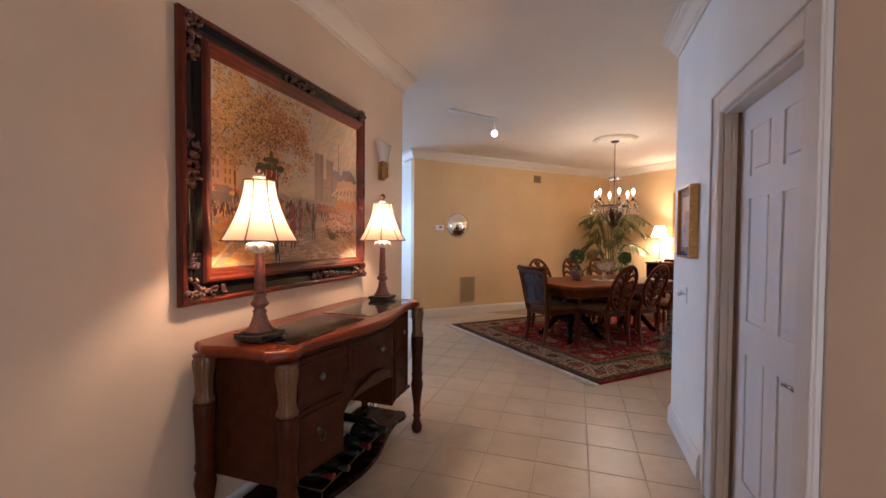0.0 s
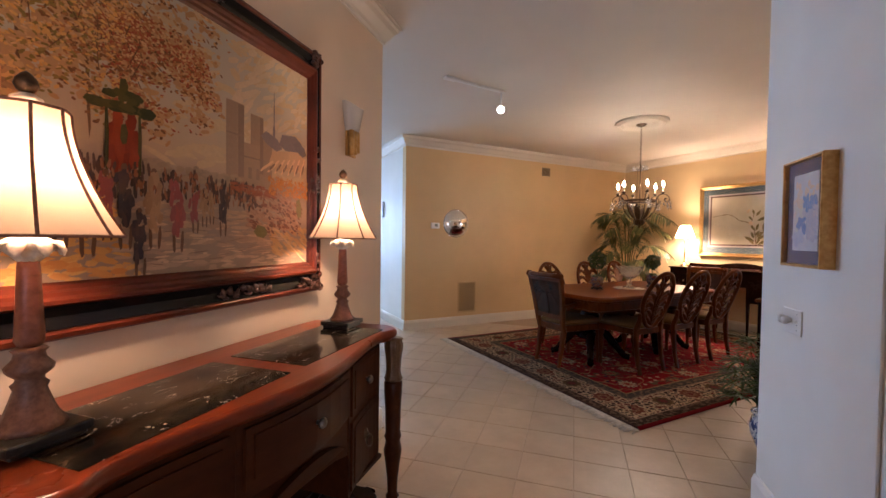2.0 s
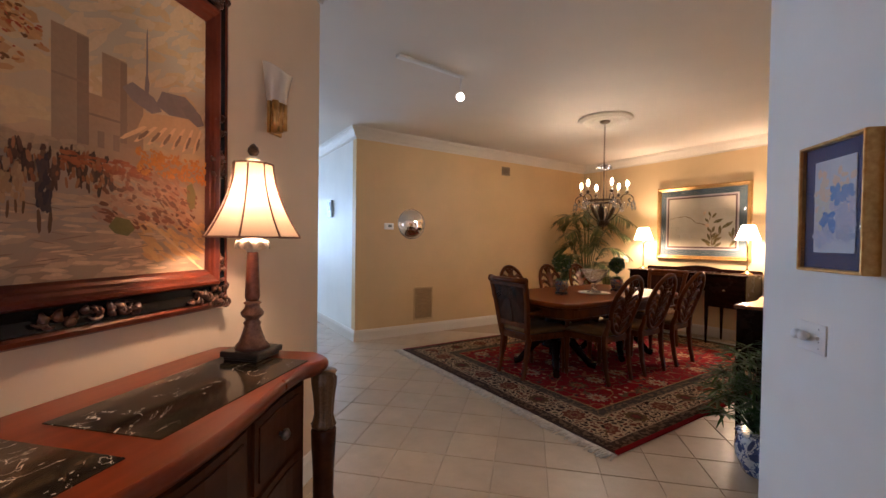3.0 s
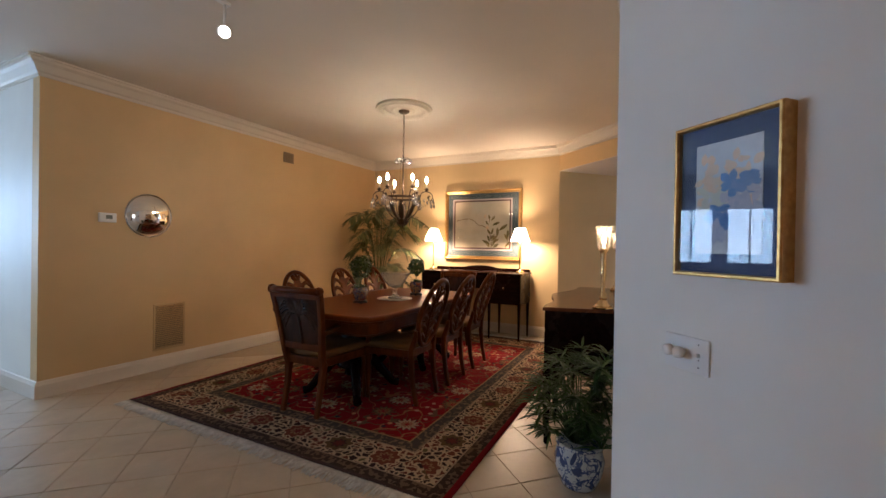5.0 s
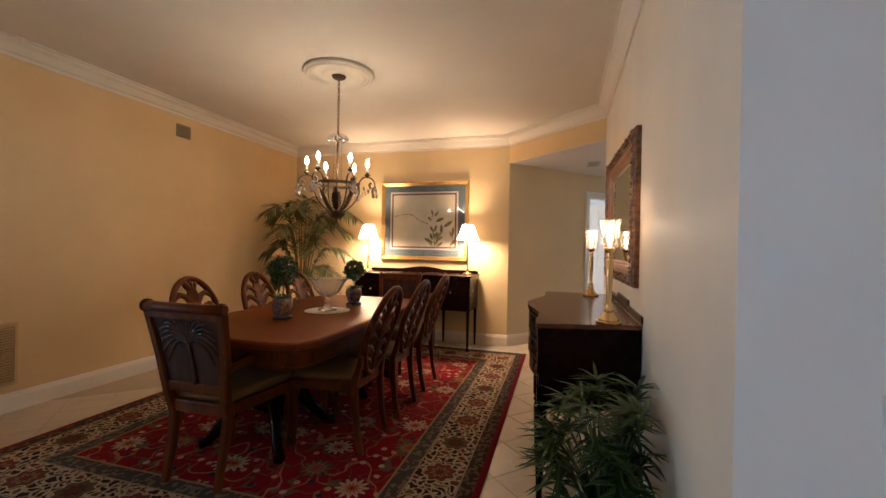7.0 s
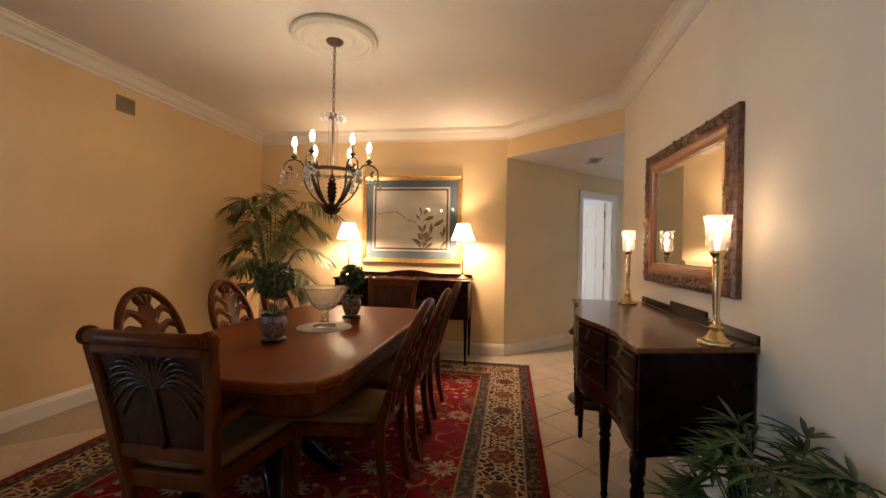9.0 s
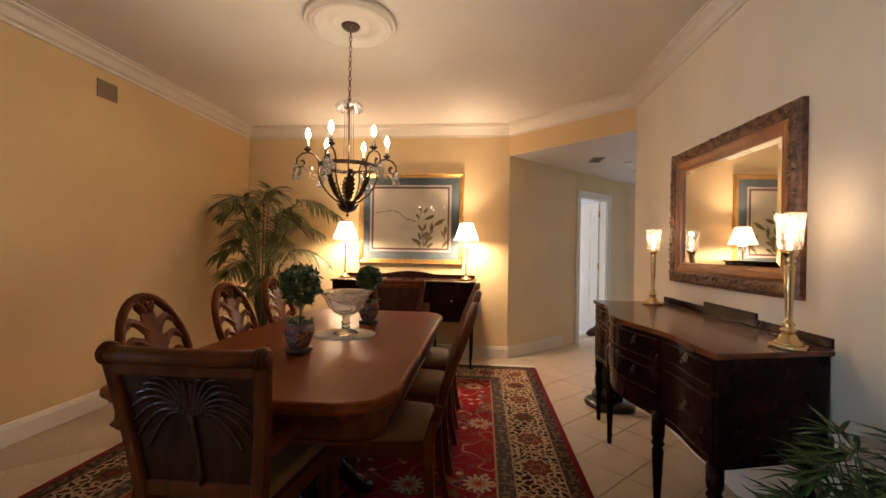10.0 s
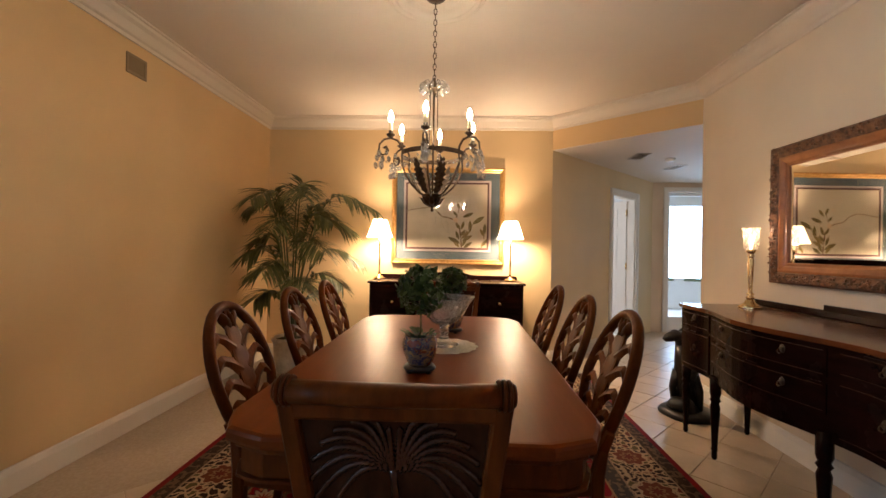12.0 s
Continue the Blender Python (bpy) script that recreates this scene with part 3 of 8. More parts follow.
def rug_material():
    mat, nt, b = make_material("rug_wool", (0.2, 0.02, 0.02), 0.95, spec=0.1)
    c = nt.nodes.new("ShaderNodeTexCoord")
    sep = nt.nodes.new("ShaderNodeSeparateXYZ")
    nt.links.new(c.outputs["Object"], sep.inputs[0])
    ax = math_node(nt, "ABSOLUTE", sep.outputs[0])
    ay = math_node(nt, "ABSOLUTE", sep.outputs[1])
    dx = math_node(nt, "SUBTRACT", (RX1 - RX0) / 2, ax)
    dy = math_node(nt, "SUBTRACT", (RY1 - RY0) / 2, ay)
    d = math_node(nt, "MINIMUM", dx, dy)
    fold = nt.nodes.new("ShaderNodeCombineXYZ")
    nt.links.new(ax, fold.inputs[0])
    nt.links.new(ay, fold.inputs[1])
    p = fold.outputs[0]

    swirl = nt.nodes.new("ShaderNodeTexNoise")
    swirl.inputs["Scale"].default_value, swirl.inputs["Detail"].default_value = 16.0, 2.0
    nt.links.new(p, swirl.inputs["Vector"])
    swirled = nt.nodes.new("ShaderNodeVectorMath")
    swirled.operation = "MULTIPLY_ADD"
    nt.links.new(swirl.outputs["Color"], swirled.inputs[0])
    swirled.inputs[1].default_value = (0.09, 0.09, 0.0)
    nt.links.new(p, swirled.inputs[2])

    def vor(scale, off, feature="F1", rnd=0.6, warp=False):
        m_ = nt.nodes.new("ShaderNodeMapping")
        m_.inputs["Location"].default_value = (off, off * 0.7, 0)
        nt.links.new(swirled.outputs[0] if warp else p, m_.inputs["Vector"])
        v = nt.nodes.new("ShaderNodeTexVoronoi")
        v.voronoi_dimensions, v.feature = "2D", feature
        v.inputs["Scale"].default_value, v.inputs["Randomness"].default_value = scale, rnd
        nt.links.new(m_.outputs[0], v.inputs["Vector"])
        return v

    def noisy(scale, off, detail=2):
        m_ = nt.nodes.new("ShaderNodeMapping")
        m_.inputs["Location"].default_value = (off, off, off)
        nt.links.new(p, m_.inputs["Vector"])
        return noise_tex(nt, m_.outputs[0], scale, detail, 0.5, 0.3)

    def band(x, lo, hi):
        return math_node(nt, "MULTIPLY", math_node(nt, "GREATER_THAN", x, lo), math_node(nt, "LESS_THAN", x, hi))

    def sep_rgb(x):
        n = nt.nodes.new("ShaderNodeCombineColor")
        nt.links.new(x, n.inputs[0])
        return n.outputs[0]

    RED, DEEP, CREAM, NAVY, TAN, GREEN, BROWN = (0.27, 0.005, 0.010), (0.17, 0.003, 0.007), (0.42, 0.29, 0.165), (0.022, 0.020, 0.030), (0.32, 0.18, 0.075), (0.09, 0.085, 0.04), (0.075, 0.034, 0.018)
    # field: red ground, vines, small leaves, large palmettes
    field = mix(nt, noisy(2.5, 3.0), DEEP, RED)
    vines = band(noisy(4.6, 1.0, 1), 0.485, 0.512)
    field = mix(nt, math_node(nt, "MULTIPLY", vines, 0.55), field, (0.40, 0.22, 0.09))
    vines2 = band(noisy(6.0, 7.0, 1), 0.488, 0.512)
    field = mix(nt, math_node(nt, "MULTIPLY", vines2, 0.75), field, GREEN)
    small = vor(11.0, 0.3, "F1", 0.9)
    leaf = math_node(nt, "LESS_THAN", small.outputs["Distance"], 0.20)
    sc = nt.nodes.new("ShaderNodeSeparateColor")
    nt.links.new(small.outputs["Color"], sc.inputs[0])
    leaf = math_node(nt, "MULTIPLY", leaf, math_node(nt, "GREATER_THAN", sc.outputs[0], 0.55))
    lcol = mix(nt, math_node(nt, "GREATER_THAN", sc.outputs[1], 0.5), NAVY, (0.48, 0.20, 0.09))
    lcol = mix(nt, math_node(nt, "GREATER_THAN", sc.outputs[2], 0.62), lcol, CREAM)
    field = mix(nt, leaf, field, lcol)
    # palmettes: petals by a wave round the centre of each cell
    big = vor(2.5, 0.62, "F1", 0.65)
    pos = nt.nodes.new("ShaderNodeVectorMath")
    pos.operation = "SUBTRACT"
    shifted = nt.nodes.new("ShaderNodeMapping")
    shifted.inputs["Location"].default_value = (0.62, 0.434, 0)
    nt.links.new(p, shifted.inputs["Vector"])
    nt.links.new(shifted.outputs[0], pos.inputs[0])
    nt.links.new(big.outputs["Position"], pos.inputs[1])
    sp = nt.nodes.new("ShaderNodeSeparateXYZ")
    nt.links.new(pos.outputs[0], sp.inputs[0])
    ang = math_node(nt, "ARCTAN2", sp.outputs[1], sp.outputs[0])
    petal = math_node(nt, "MULTIPLY", math_node(nt, "COSINE", math_node(nt, "MULTIPLY", ang, 12.0)), 0.045)
    rad = math_node(nt, "ADD", big.outputs["Distance"], petal)
    field = mix(nt, math_node(nt, "LESS_THAN", rad, 0.205), field, NAVY)
    bc = nt.nodes.new("ShaderNodeSeparateColor")
    nt.links.new(big.outputs["Color"], bc.inputs[0])
    petal_col = mix(nt, math_node(nt, "GREATER_THAN", bc.outputs[0], 0.50), (0.15, 0.085, 0.030), CREAM)
    petal_col = mix(nt, math_node(nt, "GREATER_THAN", bc.outputs[1], 0.72), petal_col, (0.075, 0.055, 0.075))
    field = mix(nt, math_node(nt, "LESS_THAN", rad, 0.185), field, petal_col)
    field = mix(nt, math_node(nt, "LESS_THAN", rad, 0.10), field, TAN)
    field = mix(nt, math_node(nt, "LESS_THAN", rad, 0.065), field, RED)
    # main border: cream leaf net over dark cells, a rosette at even steps
    along = mix(nt, math_node(nt, "LESS_THAN", dx, dy), sep_rgb(ax), sep_rgb(ay))
    sx_ = nt.nodes.new("ShaderNodeSeparateColor")
    nt.links.new(along, sx_.inputs[0])
    step = math_node(nt, "DIVIDE", sx_.outputs[0], 0.36)
    turn_ = math_node(nt, "FLOOR", step)
    s_ = math_node(nt, "MULTIPLY", math_node(nt, "SUBTRACT", math_node(nt, "FRACT", step), 0.5), 0.36)
    c_ = math_node(nt, "SUBTRACT", d, 0.255)
    net = vor(22.0, 0.4, "DISTANCE_TO_EDGE", 0.9, True)
    cell = vor(22.0, 0.4, "F1", 0.9, True)
    cc = nt.nodes.new("ShaderNodeSeparateColor")
    nt.links.new(cell.outputs["Color"], cc.inputs[0])
    bord = mix(nt, math_node(nt, "GREATER_THAN", cc.outputs[0], 0.70), (0.026, 0.012, 0.010), (0.12, 0.030, 0.016))
    bord = mix(nt, math_node(nt, "GREATER_THAN", cc.outputs[1], 0.84), bord, (0.10, 0.075, 0.028))
    bord = mix(nt, math_node(nt, "LESS_THAN", net.outputs["Distance"], 0.15), bord, CREAM)
    rr_ = math_node(nt, "SQRT", math_node(nt, "ADD", math_node(nt, "MULTIPLY", s_, s_), math_node(nt, "MULTIPLY", c_, c_)))
    th_ = math_node(nt, "ARCTAN2", c_, s_)
    rr_ = math_node(nt, "ADD", rr_, math_node(nt, "MULTIPLY", math_node(nt, "COSINE", math_node(nt, "MULTIPLY", th_, 8.0)), 0.010))
    odd = math_node(nt, "GREATER_THAN", math_node(nt, "MODULO", turn_, 2.0), 0.5)
    bord = mix(nt, math_node(nt, "LESS_THAN", rr_, 0.094), bord, CREAM)
    bord = mix(nt, math_node(nt, "LESS_THAN", rr_, 0.084), bord, mix(nt, odd, (0.14, 0.036, 0.018), (0.105, 0.058, 0.022)))
    bord = mix(nt, math_node(nt, "LESS_THAN", rr_, 0.046), bord, mix(nt, odd, (0.24, 0.13, 0.06), (0.05, 0.02, 0.015)))
    bord = mix(nt, math_node(nt, "LESS_THAN", rr_, 0.030), bord, (0.13, 0.022, 0.016))
    # guard stripes
    g = mix(nt, math_node(nt, "GREATER_THAN", noisy(30, 9.0, 1), 0.52), (0.040, 0.022, 0.014), (0.13, 0.075, 0.042))
    g2 = mix(nt, math_node(nt, "GREATER_THAN", noisy(26, 4.0, 1), 0.55), (0.060, 0.046, 0.036), (0.17, 0.115, 0.065))
    col = mix(nt, math_node(nt, "LESS_THAN", dy, dx), (0.06, 0.03, 0.022), (0.22, 0.008, 0.012))
    for at, c_ in ((0.035, g), (0.115, (0.30, 0.20, 0.12)), (0.125, bord), (0.385, (0.30, 0.20, 0.12)), (0.395, g2), (0.485, TAN), (0.497, field)):
        col = mix(nt, math_node(nt, "GREATER_THAN", d, at), col, c_)
    pile = noise_tex(nt, c.outputs["Object"], 220, 2)
    col = mix(nt, math_node(nt, "MULTIPLY", pile, 0.22), col, (0.02, 0.01, 0.01))
    nt.links.new(col, b.inputs["Base Color"])
    b.inputs["Sheen Weight"].default_value = 0.0
    bump(nt, b, pile, 0.5, 0.004)
    return mat


_cx, _cy = (RX0 + RX1) / 2, (RY0 + RY1) / 2
rug = thing("persian_rug", pose(_cx, _cy, 0), "red Persian rug with cream border and fringe", "rug")
_hw, _hd = (RX1 - RX0) / 2, (RY1 - RY0) / 2
_bm = bmesh.new()
_n, _m = 40, 30
_grid = [[_bm.verts.new((-_hw + 2 * _hw * i / _n, -_hd + 2 * _hd * j / _m, 0.011 + 0.0012 * noise.noise((i * 0.6, j * 0.6, 0)))) for j in range(_m + 1)] for i in range(_n + 1)]
for _i in range(_n):
    for _j in range(_m):
        _bm.faces.new((_grid[_i][_j], _grid[_i + 1][_j], _grid[_i + 1][_j + 1], _grid[_i][_j + 1])).smooth = True
_edge = bmesh.ops.extrude_edge_only(_bm, edges=[e for e in _bm.edges if e.is_boundary])
for _v in _edge["geom"]:
    if isinstance(_v, bmesh.types.BMVert):
        _v.co.z = 0.001
part("rug_field", _bm, rug_material(), rug)
FRINGE = speckled("fringe_cotton", (0.46, 0.42, 0.36), (0.66, 0.61, 0.54), 0.9, 30)
_rng = random.Random(4)
for _s in (-1, 1):
    _bm = bmesh.new()
    _y = -_hd
    while _y < _hd:
        _l = 0.075 + 0.035 * _rng.random()
        _dy = _rng.uniform(-0.025, 0.025)
        add_tube(_bm, [(_s * (_hw - 0.004), _y, 0.007), (_s * (_hw + _l * 0.5), _y + _dy * 0.3, 0.010), (_s * (_hw + _l), _y + _dy, 0.005)], [0.0055, 0.005, 0.003], 5)
        _y += _rng.uniform(0.007, 0.012)
    part("fringe", _bm, FRINGE, rug, "knotted off-white cotton fringe")["kind"] = "stuff"

# dining table ------------------------------------------------------------------------
TCX, TCY = 4.500, 4.050
table = thing("dining_table", pose(TCX, TCY, 0.012), "polished red-brown wooden pedestal dining table", "dining table")


def clipped(hw, hd, c):
    """An outline with rounded, clipped corners."""
    out = []
    for sx, sy in ((1, -1), (1, 1), (-1, 1), (-1, -1)):
        pts = [(hw, hd - c), (hw - 0.10 * c, hd - 0.72 * c), (hw - 0.28 * c, hd - 0.30 * c), (hw - 0.72 * c, hd - 0.10 * c), (hw - c, hd)]
        pts = [(sx * x, sy * y) for x, y in pts]
        out += pts if sx * sy > 0 else pts[::-1]
    return out


_bm = bmesh.new()
_rings = [[_bm.verts.new((x, y, z)) for x, y in clipped(1.005 - g, 0.550 - g, 0.17)] for g, z in ((0.010, 0.705), (0.002, 0.709), (0.0, 0.718), (0.0, 0.733), (0.003, 0.742), (0.010, 0.7475), (0.020, 0.7482))]
for _a, _c in zip(_rings, _rings[1:]):
    for _i in range(len(_a)):
        _bm.faces.new((_a[_i], _a[(_i + 1) % len(_a)], _c[(_i + 1) % len(_a)], _c[_i]))
_bm.faces.new(_rings[-1])
_bm.faces.new(_rings[0][::-1])
part("tabletop", _bm, WOOD_TABLE, table)
part("edge_moulding", prism(clipped(0.985, 0.530, 0.16), 0.685, 0.705, 0.006, 2), WOOD_CHAIR, table)
part("apron", prism(clipped(0.955, 0.505, 0.11), 0.605, 0.685, 0.008, 2), WOOD_CHAIR, table)
part("apron_bead", prism(clipped(0.965, 0.515, 0.11), 0.597, 0.607, 0.004, 2), WOOD_CHAIR, table)
for _sx in (-1, 1):
    _x = 0.52 * _sx
    _ped = part("pedestal", lathe([(0.13, 0.22), (0.14, 0.25), (0.10, 0.28), (0.075, 0.33), (0.10, 0.40), (0.115, 0.46), (0.085, 0.53), (0.07, 0.56), (0.12, 0.59), (0.13, 0.60)], 24, (_x, 0, 0)), WOOD_DARK_SHADED, table)
    for _k in range(4):
        _a = math.radians(45 + 90 * _k)
        _dx, _dy = math.cos(_a), math.sin(_a)
        part("foot", tube([(_x + 0.08 * _dx, 0.08 * _dy, 0.30), (_x + 0.18 * _dx, 0.18 * _dy, 0.26), (_x + 0.28 * _dx, 0.28 * _dy, 0.14), (_x + 0.36 * _dx, 0.36 * _dy, 0.045), (_x + 0.41 * _dx, 0.41 * _dy, 0.035)], [0.045, 0.045, 0.037, 0.032, 0.035], 10), WOOD_DARK_SHADED, _ped)

# dining chairs ------------------------------------------------------------------------
SEAT_FABRIC = speckled("seat_fabric_tan", (0.150, 0.068, 0.014), (0.210, 0.104, 0.025), 0.85, 140, 0.0, 0.3)


WOOD_CARVING = wood("wood_chair_carving", (0.028, 0.008, 0.003), (0.070, 0.020, 0.007), 0.24, (14, 14, 3), 0.0, spec=0.45)
WOOD_PANEL = wood("wood_chair_panel", (0.022, 0.006, 0.002), (0.052, 0.015, 0.005), 0.24, (14, 14, 3), 0.0, spec=0.2)


def lean(z, x0=0.0):
    """How far the back sits behind the rear leg at a height."""
    return -0.24 * max(0.0, z - 0.42) - 0.14 * max(0.0, z - 0.7) + x0


def leaf_plate(z0, ln, sy, n=11):
    """A flat carved leaf from the splat's stem to the hoop: it rises, then curls down; ridged along its middle."""
    bm = bmesh.new()
    mid = []
    for i in range(n):
        f = i / (n - 1)
        mid.append((sy * (0.020 + (ln - 0.006) * f), z0 + 0.058 * math.sin(math.pi * 0.62 * f) - 0.050 * max(0.0, f - 0.62) / 0.38 * f))
    rings = []
    for i in range(n):
        f = i / (n - 1)
        a, b = mid[max(i - 1, 0)], mid[min(i + 1, n - 1)]
        ty, tz = b[0] - a[0], b[1] - a[1]
        k = math.hypot(ty, tz)
        ny, nz = -sy * tz / k, sy * ty / k
        hw = (0.024 * (1 - f) ** 0.6 + 0.007) * (1 + 0.16 * math.sin(9.4 * f + 0.6))
        y, z = mid[i]
        rings.append([bm.verts.new((lean(zz) - 0.004 + dx, yy, zz)) for dx, yy, zz in ((0.0, y + ny * hw, z + nz * hw), (-0.011, y, z), (0.0, y - ny * hw, z - nz * hw), (0.011, y, z))])
    for a, b in zip(rings, rings[1:]):
        for q in range(4):
            bm.faces.new((a[q], a[(q + 1) % 4], b[(q + 1) % 4], b[q]))
    bm.faces.new(rings[0][::-1])
    bm.faces.new(rings[-1])
    return bm


def side_chair(m):
    """Local x to the front of the chair, y across; the rear feet stand at x = 0."""
    t = thing("dining_chair", m, "carved oval-back wooden dining chair with tan seat", "dining chair", "chairs round the dining table")
    # seat
    outline = [(0.0, -0.19), (0.44, -0.245), (0.49, -0.20), (0.50, 0.0), (0.49, 0.20), (0.44, 0.245), (0.0, 0.19)]
    part("seat_frame", prism(outline, 0.375, 0.435, 0.008, 2), WOOD_CHAIR, t)
    inner = [(0.02, -0.17), (0.43, -0.225), (0.47, -0.18), (0.48, 0.0), (0.47, 0.18), (0.43, 0.225), (0.02, 0.17)]
    bm = bmesh.new()
    rings = []
    for k, z in ((1.0, 0.430), (1.02, 0.450), (0.97, 0.472), (0.80, 0.486), (0.45, 0.494)):
        rings.append([bm.verts.new((0.245 + (x - 0.245) * k, y * k, z)) for x, y in inner])
    for a, b in zip(rings, rings[1:]):
        for i in range(7):
            bm.faces.new((a[i], a[(i + 1) % 7], b[(i + 1) % 7], b[i]))
    bm.faces.new(rings[-1])
    bm.faces.new(rings[0][::-1])
    bmesh.ops.subdivide_edges(bm, edges=bm.edges, cuts=1, use_grid_fill=True, smooth=0.6)
    part("seat", bm, SEAT_FABRIC, t, "tan upholstered drop-in seat", True)
    # legs
    for sy in (-1, 1):
        part("leg", bar([(-0.05, sy * 0.175, 0.0), (-0.018, sy * 0.178, 0.15), (0.0, sy * 0.18, 0.32), (0.0, sy * 0.18, 0.44), (lean(0.52), sy * 0.165, 0.53), (lean(0.6), sy * 0.185, 0.60)], [0.030, 0.034, 0.038, 0.040, 0.034, 0.028], [0.032, 0.036, 0.044, 0.046, 0.036, 0.028]), WOOD_CHAIR, t)
        part("leg", lathe([(0.016, 0.0), (0.020, 0.03), (0.015, 0.06), (0.022, 0.16), (0.028, 0.26), (0.020, 0.29), (0.030, 0.32), (0.030, 0.40)], 14, (0.445, sy * 0.205, 0)), WOOD_CHAIR, t)
    # oval hoop
    cz, hz, hy = 0.722, 0.272, 0.192
    pts = []
    for i in range(36):
        a = 2 * math.pi * i / 36
        z = cz + hz * math.sin(a)
        y = hy * math.cos(a) * (1.0 - 0.16 * max(0.0, -math.sin(a)))
        pts.append((lean(z) - 0.006, y, z))
    hoop = tube(pts, 0.021, 10, 1.0, True)
    part("back_hoop", hoop, WOOD_CHAIR, t)
    # pierced splat: a stem with pairs of drooping leaves
    bm = bar([(lean(z) - 0.004, 0, z) for z in (0.45, 0.52, 0.60, 0.70, 0.80, 0.88, 0.94, 0.975)], [0.074, 0.060, 0.074, 0.092, 0.100, 0.088, 0.060, 0.030], 0.014)
    for k in range(-2, 3):
        add_tube(bm, [(lean(z) - 0.012, k * w, z) for z, w in ((0.47, 0.006), (0.58, 0.009), (0.72, 0.014), (0.85, 0.016), (0.94, 0.010))], [0.005, 0.007, 0.008, 0.007, 0.003], 6)
    splat = part("splat", bm, WOOD_CHAIR, t, "pierced splat carved with drooping leaves")
    for z0, ln in ((0.500, 0.118), (0.578, 0.146), (0.662, 0.164), (0.748, 0.168), (0.832, 0.146)):
        for sy in (-1, 1):
            part("splat_leaf", leaf_plate(z0, ln, sy), WOOD_CHAIR, splat)
    for sy in (-1, 0, 1):
        part("splat_leaf", tube([(lean(0.91) - 0.004, sy * 0.01, 0.91), (lean(0.945) - 0.004, sy * 0.040, 0.948), (lean(0.975) - 0.004, sy * 0.055, 0.975)], [0.012, 0.013, 0.005], 8, 1.7), WOOD_CHAIR, splat)
    return t


_first = None
for _i, (_x, _y, _yaw) in enumerate(((4.11, 3.42, 90), (4.67, 3.41, 90), (5.27, 3.42, 91), (4.085, 4.70, -91), (4.76, 4.71, -90), (5.33, 4.70, -89))):
    _m = pose(_x, _y, 0.012, 0, 0, _yaw)
    if _first is None:
        _first = side_chair(_m)
    else:
        copy_thing(_first, _m)


